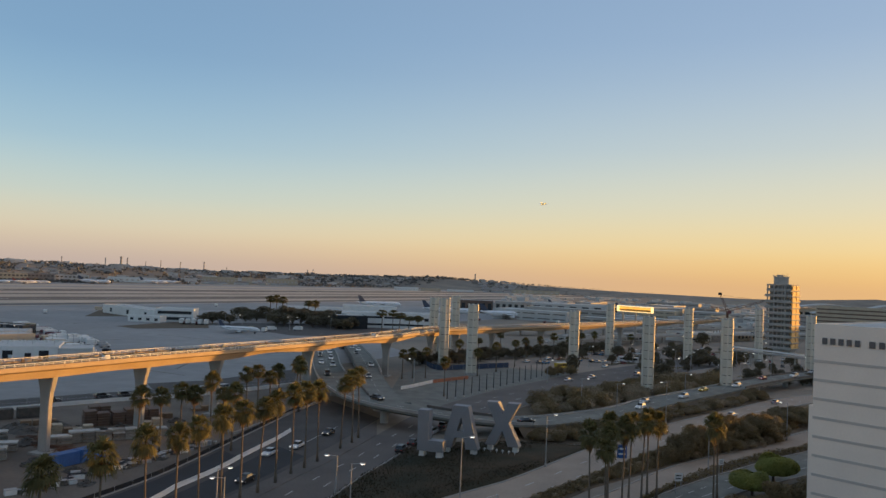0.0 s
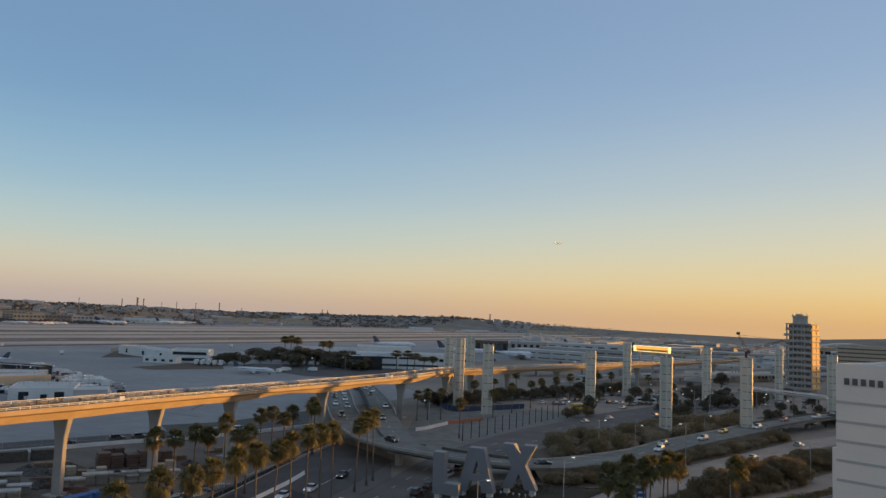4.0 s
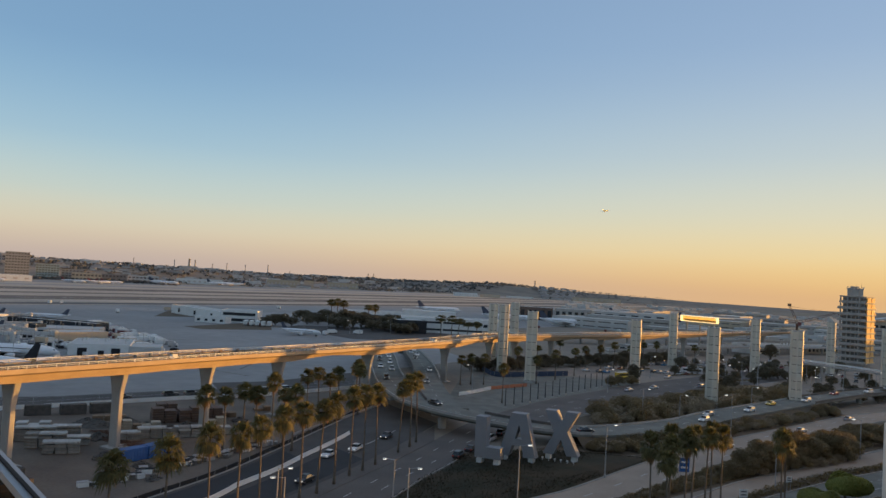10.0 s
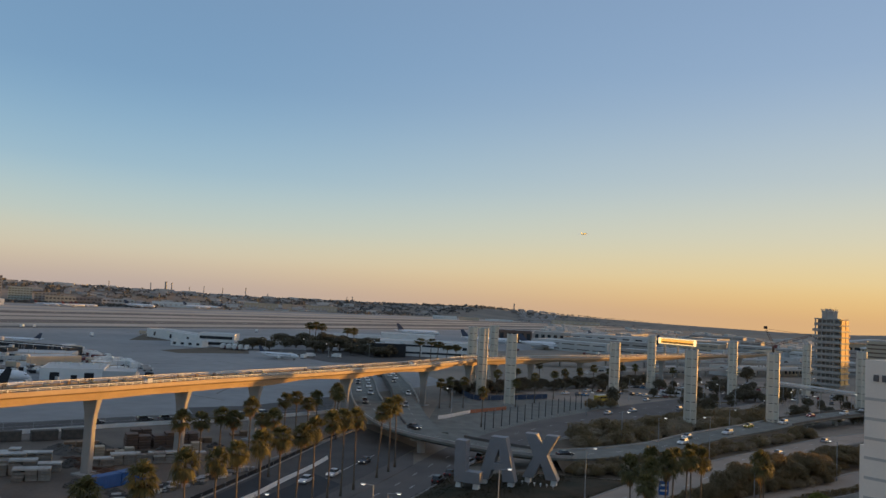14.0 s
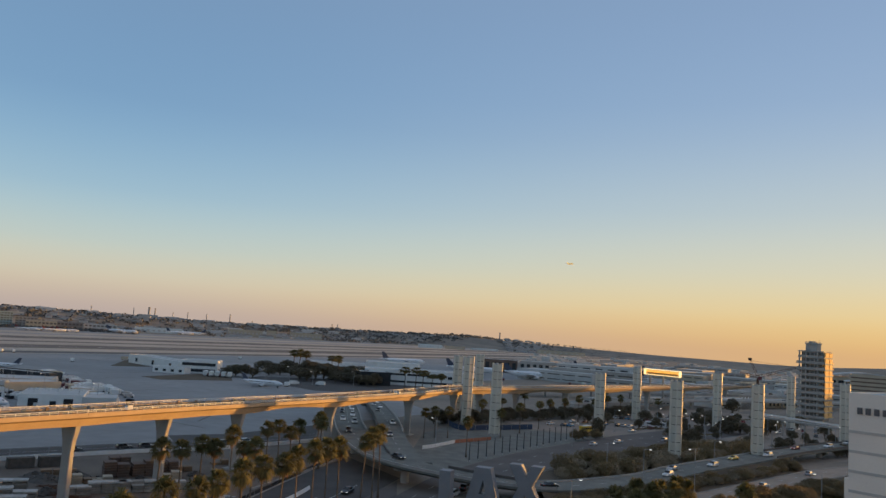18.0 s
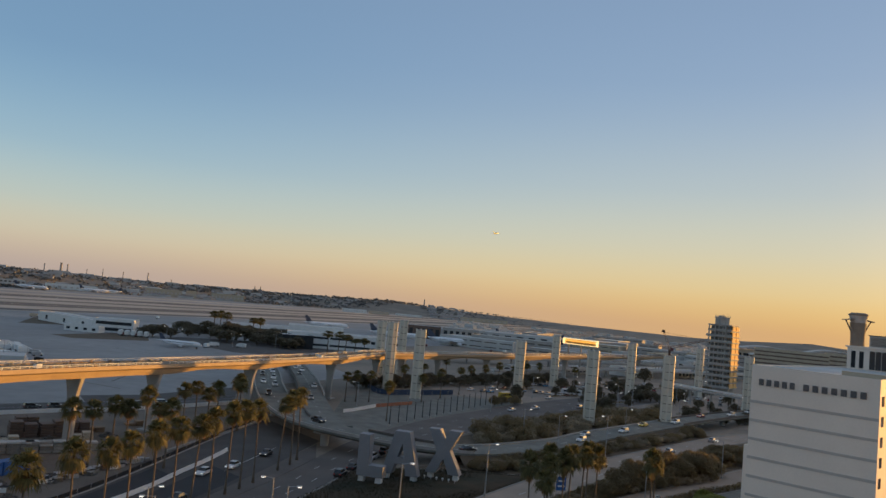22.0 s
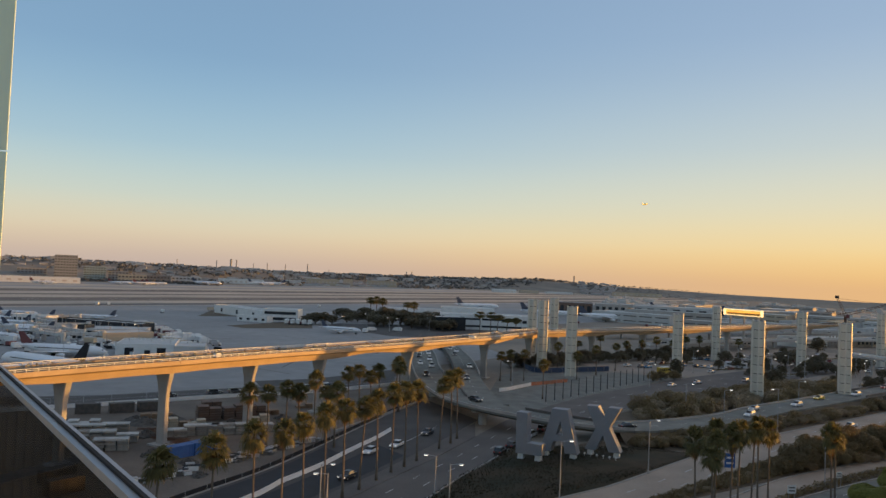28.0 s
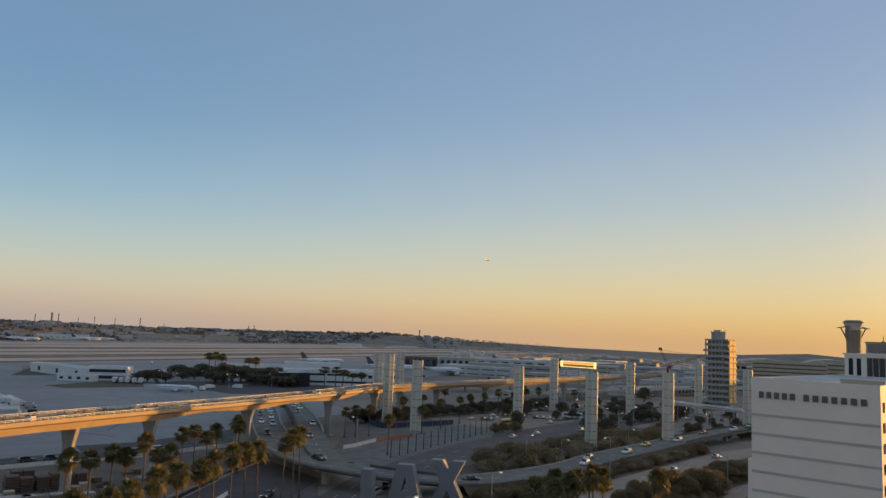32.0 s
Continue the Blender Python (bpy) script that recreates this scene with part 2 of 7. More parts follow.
M_conc2 = mat("grey_concrete", (0.4, 0.38, 0.35), (0.32, 0.305, 0.28), rough=0.88, scale=0.3, fine=4, bump=0.1)
M_deck = mat("deck_concrete", (0.2, 0.2, 0.175), (0.12, 0.12, 0.105), rough=0.9, scale=0.2, fine=3, bump=0.1)
M_steel = mat("galvanised_steel", (0.40, 0.40, 0.40), (0.32, 0.32, 0.32), rough=0.6, metal=0.3, scale=1, fine=8, bump=0.02)
M_dark = mat("dark_metal", (0.035, 0.036, 0.04), (0.025, 0.025, 0.028), rough=0.8, scale=1, fine=6, bump=0.05, spec=0.15)
M_white = mat("white_paint", (0.72, 0.72, 0.70), (0.62, 0.62, 0.60), rough=0.6, scale=0.3, fine=4, bump=0.03)
M_roof = mat("pale_roof", (0.52, 0.52, 0.50), (0.42, 0.42, 0.41), rough=0.8, scale=0.12, fine=2, bump=0.05)
M_tan = mat("tan_plaster", (0.50, 0.42, 0.31), (0.42, 0.355, 0.27), rough=0.85, scale=0.2, fine=3)
M_brick = mat("brown_brick", (0.165, 0.11, 0.085), (0.12, 0.085, 0.068), rough=0.9, scale=0.2, fine=3)
M_glassd = mat("dark_glazing", (0.025, 0.03, 0.036), (0.035, 0.04, 0.045), rough=0.12, scale=0.2, fine=2, bump=0.0, spec=0.6)
M_pyl = mat("frosted_glass", (0.58, 0.54, 0.45), (0.5, 0.47, 0.39), rough=0.38, scale=0.3, fine=3, bump=0.02, rnd=0.10, spec=0.6)
M_pylc = mat("white_fin", (0.66, 0.62, 0.53), (0.58, 0.54, 0.46), rough=0.5, scale=0.4, fine=4, bump=0.02)
M_lax = mat("letter_panel", (0.255, 0.255, 0.265), (0.215, 0.215, 0.225), rough=0.6, scale=0.25, fine=3, bump=0.03)
M_bark = mat("palm_bark", (0.17, 0.135, 0.10), (0.11, 0.09, 0.07), rough=0.95, scale=1.2, fine=7, bump=0.5)
M_wood = mat("timber", (0.27, 0.18, 0.11), (0.20, 0.13, 0.08), rough=0.85, scale=0.8, fine=7, bump=0.2, rnd=0.2)
M_blue = mat("blue_steel", (0.03, 0.115, 0.34), (0.025, 0.09, 0.27), rough=0.55, scale=0.8, fine=5, bump=0.05)
M_navy = mat("navy_screen", (0.03, 0.055, 0.11), (0.04, 0.06, 0.10), rough=0.8, scale=0.8, fine=5, bump=0.05)
M_rust = mat("rusty_rebar", (0.16, 0.085, 0.055), (0.12, 0.065, 0.045), rough=0.9, scale=1, fine=6, bump=0.4)
M_hotel = mat("hotel_wall", (0.86, 0.74, 0.63), (0.78, 0.67, 0.575), rough=0.7, scale=0.15, fine=3, bump=0.03)
M_band = mat("hotel_band", (0.54, 0.48, 0.43), (0.46, 0.41, 0.37), rough=0.7, scale=0.2, fine=3, bump=0.03)
M_sign = mat("sign_letter", (0.13, 0.12, 0.12), rough=0.5, scale=1, fine=5, bump=0)
M_wall = mat("green_grey_cladding", (0.6, 0.74, 0.63), (0.57, 0.71, 0.605), rough=0.55, scale=0.5, fine=5, bump=0.01)
M_rail = mat("brushed_aluminium", (0.42, 0.43, 0.46), (0.35, 0.36, 0.39), rough=0.55, metal=0.6, scale=2, fine=20, bump=0.02)
M_tyre = mat("tyre_rubber", (0.02, 0.02, 0.02), rough=0.9, bump=0)
M_rim = mat("wheel_rim", (0.35, 0.35, 0.36), rough=0.35, metal=0.8, bump=0)
M_cglass = mat("car_glass", (0.015, 0.018, 0.02), rough=0.08, bump=0, spec=0.7)
M_head = lamp_mat("headlight_glow", (1.0, 0.93, 0.8), 0.3)
M_tail = lamp_mat("tail_light_glow", (0.4, 0.03, 0.025), 0.06)
M_street = lamp_mat("street_lamp_glow", (1.0, 0.9, 0.75), 0.9)
M_air = mat("aircraft_white", (0.74, 0.75, 0.77), (0.68, 0.69, 0.71), rough=0.35, scale=0.2, fine=2, bump=0, spec=0.5)
M_airblue = mat("aircraft_navy", (0.055, 0.07, 0.11), rough=0.35, bump=0)
M_airred = mat("aircraft_red", (0.17, 0.055, 0.055), (0.14, 0.045, 0.045), rough=0.4, bump=0)
M_airyel = mat("aircraft_yellow", (0.62, 0.50, 0.05), rough=0.4, bump=0)
M_orange = mat("orange_netting", (0.42, 0.16, 0.09), (0.34, 0.14, 0.08), rough=0.9, bump=0)
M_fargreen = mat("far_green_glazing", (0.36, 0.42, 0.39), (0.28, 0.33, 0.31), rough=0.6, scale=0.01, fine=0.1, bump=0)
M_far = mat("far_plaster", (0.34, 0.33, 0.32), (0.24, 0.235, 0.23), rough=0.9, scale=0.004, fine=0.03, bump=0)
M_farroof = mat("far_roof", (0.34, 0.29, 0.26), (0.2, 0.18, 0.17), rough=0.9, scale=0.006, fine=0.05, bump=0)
L_palm = leaf_mat("palm_leaf", (0.085, 0.088, 0.032), (0.18, 0.15, 0.055))
L_dead = leaf_mat("dead_palm_leaf", (0.32, 0.19, 0.075), (0.20, 0.125, 0.055))
# tree and shrub leaves raised and browned, warm glare put into their colour
L_tree = leaf_mat("tree_leaf", (0.17, 0.13, 0.064), (0.27, 0.2, 0.105))
L_shrub = leaf_mat("shrub_leaf", (0.27, 0.215, 0.135), (0.38, 0.3, 0.2))
L_pine = leaf_mat("pine_needles", (0.2, 0.22, 0.05), (0.3, 0.3, 0.075))
# far foliage is grey rather than green: distance haze put into the colour
L_fartree = mat("hazed_far_tree_leaf", (0.1, 0.102, 0.1), (0.145, 0.142, 0.135), rough=0.9, scale=0.02, fine=0.2, bump=0)
L_grass = leaf_mat("rough_grass_blade", (0.018, 0.023, 0.009), (0.052, 0.036, 0.019), rough=0.8)
M_pack = mat("weathered_wrap", (0.3, 0.275, 0.24), (0.19, 0.175, 0.155), rough=0.85, scale=1.2, fine=6, bump=0.2, rnd=0.25)
M_pale = mat("dusty_sheet", (0.5, 0.49, 0.46), (0.36, 0.35, 0.33), rough=0.7, scale=0.8, fine=5, bump=0.2, rnd=0.15)
M_rubble = mat("dark_rubble", (0.075, 0.07, 0.065), (0.13, 0.115, 0.10), rough=1.0, scale=0.9, fine=6, bump=0.6)
M_louvre = mat("brown_louvre", (0.10, 0.085, 0.075), (0.07, 0.06, 0.055), rough=0.8, scale=0.8, fine=6)
L_dark = leaf_mat("dark_tree_leaf", (0.1, 0.088, 0.054), (0.16, 0.132, 0.082))
# office tower flank: the low sun's orange is put into the wall colour
M_flank = mat("sunlit_flank_wall", (0.78, 0.5, 0.2), (0.7, 0.44, 0.18), rough=0.8, scale=0.3, fine=3)
M_house = mat("far_house_wall", (0.66, 0.64, 0.62), (0.3, 0.29, 0.28), rough=0.9, scale=0.004, fine=0.03, bump=0)
# ---- mesh helpers ----
class MB:
    """Collects vertices and faces for one mesh."""

    def __init__(self):
        self.v, self.f = [], []

    def ring(self, pts):
        i = len(self.v)
        self.v += [tuple(p) for p in pts]
        return list(range(i, i + len(pts)))

    def box(self, c, s, rz=0.0, top=(1.0, 1.0), shift=(0.0, 0.0)):
        ca, sa = math.cos(rz), math.sin(rz)
        r = []
        for k, dz in enumerate((-0.5, 0.5)):
            fx, fy = (1, 1) if k == 0 else top
            ox, oy = (0, 0) if k == 0 else shift
            for ax, ay in ((-0.5, -0.5), (0.5, -0.5), (0.5, 0.5), (-0.5, 0.5)):
                x, y = ax * s[0] * fx + ox, ay * s[1] * fy + oy
                r.append((c[0] + x * ca - y * sa, c[1] + x * sa + y * ca, c[2] + dz * s[2]))
        i = self.ring(r)
        a = i[0]
        self.f += [(a + 3, a + 2, a + 1, a), (a + 4, a + 5, a + 6, a + 7)] + [(a + k, a + (k + 1) % 4, a + 4 + (k + 1) % 4, a + 4 + k) for k in range(4)]
        return self

    def loft(self, rings, cap=True, closed=True):
        ids = [self.ring(r) for r in rings]
        n = len(ids[0])
        for p, q in zip(ids, ids[1:]):
            for k in range(n if closed else n - 1):
                j = (k + 1) % n
                self.f.append((p[k], p[j], q[j], q[k]))
        if cap and closed:
            self.f += [tuple(reversed(ids[0])), tuple(ids[-1])]
        return self

    def cyl(self, p0, p1, r0, r1=None, n=8, cap=True):
        r1 = r0 if r1 is None else r1
        p0, p1 = Vector(p0), Vector(p1)
        d = (p1 - p0).normalized()
        u = d.orthogonal().normalized()
        w = d.cross(u)
        cs = [(math.cos(2 * math.pi * k / n), math.sin(2 * math.pi * k / n)) for k in range(n)]
        return self.loft([[p0 + (u * c + w * s) * r0 for c, s in cs], [p1 + (u * c + w * s) * r1 for c, s in cs]], cap)

    def prism(self, poly, z0, z1):
        return self.loft([[(x, y, z0) for x, y in poly], [(x, y, z1) for x, y in poly]])

    def face(self, *pts):
        self.f.append(tuple(self.ring(pts)))
        return self

    def strip(self, left, right):
        """A ribbon between two edges given as 3D points."""
        a, b = self.ring(left), self.ring(right)
        for k in range(len(a) - 1):
            self.f.append((a[k], b[k], b[k + 1], a[k + 1]))
        return self

    def mesh(self, name, material, smooth=False):
        me = bpy.data.meshes.new(name)
        me.from_pydata(self.v, [], self.f)
        if material:
            me.materials.append(material)
        if smooth:
            me.polygons.foreach_set("use_smooth", [True] * len(me.polygons))
        me.update()
        return me


def empty(name, m, label, category, group="", kind=""):
    ob = new(name)
    ob.empty_display_size = 0.5
    ob.matrix_world = m
    return tagged(ob, label, category, group, kind)


def part(name, mb, material, parent=None, label="", smooth=False, m=None):
    """One mesh object, a child of parent if given; its vertices are in the parent's space."""
    ob = new(name, mb if isinstance(mb, bpy.types.Mesh) else mb.mesh(name, material, smooth))
    if parent:
        ob.parent = parent
    if m is not None:
        ob.matrix_basis = m
    if label:
        ob["label"] = label
    return ob


def thing(name, mb, material, label, category, m=None, group="", kind="", smooth=False):
    ob = part(name, mb, material, None, "", smooth, m)
    return tagged(ob, label, category, group, kind)


def setting(name, mb, material, label, category="ground"):
    return thing(name, mb, material, label, category, kind="structure")


W = Vector((0.5, 0.8660254))
S = Vector((-0.8660254, 0.5))


def ws(w, s, z=0.0):
    """A point w metres westward and s metres southward of the point below the camera."""
    p = W * w + S * s
    return (p.x, p.y, z)


def polar(az, d, z=0.0):
    a = radians(az)
    return (d * math.sin(a), d * math.cos(a), z)


def smoothline(pts, step):
    """A smooth line through the points (any dimension), sampled about every step metres."""
    P = [Vector(p) for p in pts]
    out = []
    for k in range(len(P) - 1):
        p0, p1, p2, p3 = P[max(k - 1, 0)], P[k], P[k + 1], P[min(k + 2, len(P) - 1)]
        n = max(1, int((p2 - p1).length / step))
        for i in range(n):
            t = i / n
            out.append(0.5 * ((2 * p1) + (p2 - p0) * t + (2 * p0 - 5 * p1 + 4 * p2 - p3) * t * t + (3 * p1 - p0 - 3 * p2 + p3) * t ** 3))
    return out + [P[-1]]


def sides(line, a, b, z=None):
    """Two lines beside a 2D/3D line, a and b metres to its right."""
    l, r = [], []
    for k, p in enumerate(line):
        d = line[min(k + 1, len(line) - 1)] - line[max(k - 1, 0)]
        n = Vector((d.y, -d.x)).normalized()
        h = p.z if z is None else z
        l.append((p.x + n.x * a, p.y + n.y * a, h))
        r.append((p.x + n.x * b, p.y + n.y * b, h))
    return l, r


def wall_along(mb, line, off, thick, z0, z1):
    """A low wall of constant section along a line."""
    l, r = sides(line, off - thick / 2, off + thick / 2, 0)
    rings = [[(a[0], a[1], p.z + z0), (b[0], b[1], p.z + z0), (b[0], b[1], p.z + z1), (a[0], a[1], p.z + z1)] for a, b, p in zip(l, r, line)]
    return mb.loft(rings)

# ---- ground ----
def land(x, y):
    """Height of the land: level round the airport, hills to the south, falling to the sea in the west."""
    d = math.hypot(x, y)
    if d < 1500:
        return 0.0
    az = math.degrees(math.atan2(x, y))
    top = float(np.interp(az, [-60, -35, -25, -17, -9, 0, 4, 10], [1950, 1950, 2080, 2270, 2500, 2650, 2650, 2650]))
    k = min(max((d - top + 270) / 330, 0), 1)
    hill = float(np.interp(az, [-60, -35, -25, -17, -9, -4, 0, 4, 8, 14, 22, 25, 27, 30, 33, 40], [37, 37, 31, 25, 27, 32, 37, 31, 24, 16, 11, 14, 20, 29, 19, 6]))
    z = hill * k * k * (3 - 2 * k)
    if d > top + 60:
        z -= (d - top - 60) / (4900 - top) * (hill + 44)
    return z


g = MB()
rad = [0, 60, 120, 180, 240, 320, 420, 560, 760, 1000, 1300, 1600, 1900, 2050, 2200, 2350, 2500, 2650, 2800, 3100, 3600, 4200, 4900]
NA = 180
g.ring([(0, 0, 0)])
for r in rad[1:]:
    g.ring([(r * math.sin(2 * math.pi * k / NA), r * math.cos(2 * math.pi * k / NA), land(r * math.sin(2 * math.pi * k / NA), r * math.cos(2 * math.pi * k / NA))) for k in range(NA)])
for k in range(NA):
    j = (k + 1) % NA
    g.f.append((0, 1 + j, 1 + k))
    for q in range(len(rad) - 2):
        a = 1 + q * NA
        g.f.append((a + k, a + j, a + NA + j, a + NA + k))
setting("ground", g, M_soil, "dry brown open ground reaching to the horizon")


def sheet(name, poly, z, material, label, category="ground"):
    return setting(name, MB().prism(poly, 0.006, z) if z > 0.06 else MB().face(*[(x, y, z) for x, y in poly]), material, label, category)


def wsp(*pts):
    return [ws(w, s)[:2] for w, s in pts]


# airfield: apron, then alternating runways, taxiways and dry grass
sheet("apron", wsp((-700, 175), (330, 205), (430, 330), (1500, 330), (1500, 640), (-700, 640)), 0.02, M_apron, "pale grey concrete apron with faint stains")
for name, s0, s1, mt, lb in (("taxiway", 648, 676, M_runway, "brown-grey asphalt taxiway"), ("runway", 725, 790, M_runway, "long worn brown-grey runway"),
                             ("taxiway", 850, 880, M_runway, "brown-grey asphalt taxiway"), ("runway", 945, 1010, M_runway, "long worn brown-grey runway"),
                             ("taxiway", 1090, 1130, M_apron, "pale concrete taxiway"), ("apron", 1215, 1330, M_apron, "pale concrete apron by the cargo sheds")):
    sheet(name, wsp((-900, s0), (2600, s0), (2600, s1), (-900, s1)), 0.04, mt, lb)
sheet("dry_grass_field", wsp((-900, 640), (2600, 640), (2600, 1215), (-900, 1215)), 0.02, M_dry, "dry tan grass between the runways")
for s0 in (757, 977):
    mk = MB()
    for k in range(60):
        p = ws(-600 + k * 45, s0)
        mk.box((p[0], p[1], 0.07), (24, 1.2, 0.02), math.atan2(W.y, W.x))
    tagged(part("runway_centre_line", mk, M_paint), "faded white dashed centre line on the runway", "marking", kind="structure")
stain = MB()
rs = random.Random(4)
for k in range(46):
    w, s = rs.uniform(40, 420), rs.uniform(225, 600)
    a = rs.choice((math.atan2(W.y, W.x), math.atan2(S.y, S.x), math.atan2(W.y, W.x) + 0.6))
    p = ws(w, s)
    stain.box((p[0], p[1], 0.045), (rs.uniform(15, 70), rs.uniform(0.3, 0.8), 0.01), a)
tagged(part("apron_joint_lines", stain, M_runway), "dark joint and tyre lines on the apron", "marking", kind="structure")

# yard south of the boulevard
sheet("yard", [(-140, 60), (-66, 90), (-58, 125), (-52, 144), (-47, 171), (-42, 202), (-36, 240), (-46, 268), (-73, 236), (-92, 221), (-117, 196), (-150, 165)], 0.03, M_yard, "sandy construction yard with tyre marks")
EBL = [(-78, 60), (-66, 95), (-58, 125), (-52, 144), (-47, 171), (-42, 202), (-35, 242)]
EBR = [(-58, 60), (-48, 95), (-41.5, 116), (-36.5, 130), (-30, 150), (-23, 177), (-15, 212)]
WBL = [(-50, 60), (-41, 95), (-35, 117), (-31.5, 131), (-26, 149), (-21, 164), (-14, 190), (-6, 218), (5, 243), (20, 272), (42, 305), (62, 335), (95, 375), (150, 440)]
WBR = [(-38, 60), (-29, 95), (-23, 120), (-18, 135), (-13, 154), (-9, 165), (-3, 186), (6, 207), (18, 229), (34, 252), (56, 280), (80, 312), (115, 355), (170, 420)]


def road(name, left, right, z, material, label):
    a = [(p.x, p.y, z) for p in smoothline([Vector((*p, 0)) for p in left], 1e9 if len(left) < 3 else 9)]
    b = [(p.x, p.y, z) for p in smoothline([Vector((*p, 0)) for p in right], 1e9 if len(right) < 3 else 9)]
    n = 48
    def even(q):
        q = [Vector(p) for p in q]
        d = [0]
        for u, v in zip(q, q[1:]):
            d.append(d[-1] + (v - u).length)
        return [tuple(np.interp(t * d[-1] / n, d, [p[i] for p in q]) for i in range(3)) for t in range(n + 1)]
    a, b = even(a), even(b)
    setting(name, MB().strip(a, b), material, label, "road")
    return [Vector(p) for p in a], [Vector(p) for p in b]


def between(a, b, t):
    return [p.lerp(q, t) for p, q in zip(a, b)]


def kerb(line, label="worn concrete kerb", h=0.16, w=0.3, name="kerb"):
    return setting(name, wall_along(MB(), line, 0, w, 0.0, h), M_kerb, label, "kerb")


def dashes(line, length, gap, label="white dashed lane line", width=0.16, z=0.02):
    """Lane paint lying on a road, dash by dash."""
    mb, run, on = MB(), 0.0, True
    pts = smoothline(line, 1.0)
    start = pts[0]
    for p, q in zip(pts, pts[1:]):
        run += (q - p).length
        if run >= (length if on else gap):
            if on:
                m, d = (start + q) / 2, q - start
                mb.box((m.x, m.y, m.z + z), (d.length, width, 0.006), math.atan2(d.y, d.x))
            on, run, start = not on, 0.0, q
    return tagged(part("lane_marking", mb, M_paint), label, "marking", kind="structure")


eb = road("road_eastbound", EBL, EBR, 0.05, M_road, "grey asphalt boulevard lanes")
wb = road("road_westbound", WBL, WBR, 0.05, M_gore, "worn grey boulevard lanes")
# the strip of new asphalt south of the median
nb = [p for p in between(*eb, 0.52)][:34], [p for p in between(*eb, 0.93)][:34]
setting("road_new_surface", MB().strip([(p.x, p.y, 0.075) for p in nb[0]], [(p.x, p.y, 0.075) for p in nb[1]]), M_newroad, "freshly laid black asphalt lanes", "road")
setting("road_side_lane", MB().strip([(p.x, p.y, 0.075) for p in between(*eb, 0.06)[:30]], [(p.x, p.y, 0.075) for p in between(*eb, 0.40)[:30]]), M_newroad, "dark resurfaced side lane", "road")
sheet("median", [(-60, 60), (-49, 95), (-41.5, 116), (-36.5, 130), (-30, 150), (-23, 177), (-15.5, 208), (-14, 190), (-21, 164), (-26, 149), (-31.5, 131), (-35, 117), (-41, 95), (-50, 60)], 0.12, M_gore, "paved median strip with palms", "pavement")
for e in (eb[0], wb[1]):
    kerb(e)
dashes(between(*eb, 0.66)[:30], 3, 7)
dashes(between(*eb, 0.80)[:30], 3, 7)
dashes(between(*eb, 0.73)[24:], 60, 0.5, "solid white lane line")
for t in (0.33, 0.66):
    dashes(between(*wb, t), 3, 8)

R6F = [(-20, 100), (-8, 123), (3, 139), (15, 152), (41, 189), (68, 221), (94, 248), (126, 281), (150, 300), (200, 340)]
R6N = [(-7, 95), (5, 117), (16, 133), (37.5, 160), (49, 175.5), (67, 201), (88, 228), (115, 255), (142, 281), (195, 325)]
R7F = [(0, 96), (9, 114), (19, 130.5), (34.5, 147), (53, 169.5), (71, 185.5), (92, 205), (130, 240)]
R7N = [(8, 92), (18, 113), (31, 131), (48, 154), (65, 173), (81, 187), (99, 200), (136, 234)]
R8F = [(14, 100), (24, 119), (36, 137), (50, 153), (66, 168), (83, 183), (101, 197), (140, 230)]
R8N = [(20, 95), (31, 117), (41, 131), (55, 145.5), (74, 161), (92, 174), (112, 190), (148, 222)]
r6 = road("road_arrivals", R6F, R6N, 0.05, M_concroad, "worn grey terminal approach road")
r7 = road("road_service", R7F, R7N, 0.056, M_concroad, "narrow worn grey service road")
r8 = road("road_frontage", R8F, R8N, 0.062, M_deck, "grey frontage road with lane marks")
for rr in (r6, r7, r8):
    kerb(rr[0])
    kerb(rr[1])
dashes(between(*r6, 0.35), 3, 8)
dashes(between(*r6, 0.68), 3, 8)
dashes(between(*r8, 0.34), 1.5, 2.5)
dashes(between(*r8, 0.67), 3, 6)

sheet("road_perimeter", [(-162, 178), (-117, 199), (-92, 223.5), (-73, 239), (-47, 272), (-57, 286), (-84, 251), (-103, 235), (-128, 211), (-170, 188)], 0.034, M_road, "dark patched service lane behind the yard wall", "road")
sheet("asphalt_patch", [(-97, 257), (-80, 270), (-56, 312), (-50, 268), (-75, 252), (-90, 244)], 0.033, M_road, "dark asphalt patch on the apron", "road")
sheet("asphalt_patch", [(-205, 486), (-186, 545), (-160, 530), (-150, 500), (-187, 472)], 0.033, M_mulch, "dark bare ground beside the hangar")
sheet("asphalt_patch", [(-260, 560), (-285, 640), (-250, 625), (-235, 580)], 0.033, M_mulch, "dark bare ground beside the hangar")
sheet("asphalt_patch", [(-150, 520), (-148, 560), (-60, 590), (-35, 560), (-40, 480), (-90, 470), (-120, 500)], 0.033, M_road, "dark asphalt lot by the terminal trees", "road")

# planted ground
lawn = MB()
LX = [(-23, 119), (-18, 134), (-13, 153), (-9, 164), (-3, 185), (8, 186), (24, 189), (40, 188.5), (14.5, 152.5), (2.5, 139.5), (-8.5, 123.5), (-20, 101), (-28, 98)]
cx, cy = sum(p[0] for p in LX) / len(LX), sum(p[1] for p in LX) / len(LX)
lawn.loft([[(x, y, 0.03) for x, y in LX], [(cx + (x - cx) * 0.93, cy + (y - cy) * 0.93, 0.25) for x, y in LX], [(cx + (x - cx) * 0.55, cy + (y - cy) * 0.55, 0.7) for x, y in LX]])
setting("lawn", lawn, M_grass, "dark rough grass slope with dry patches", "lawn")
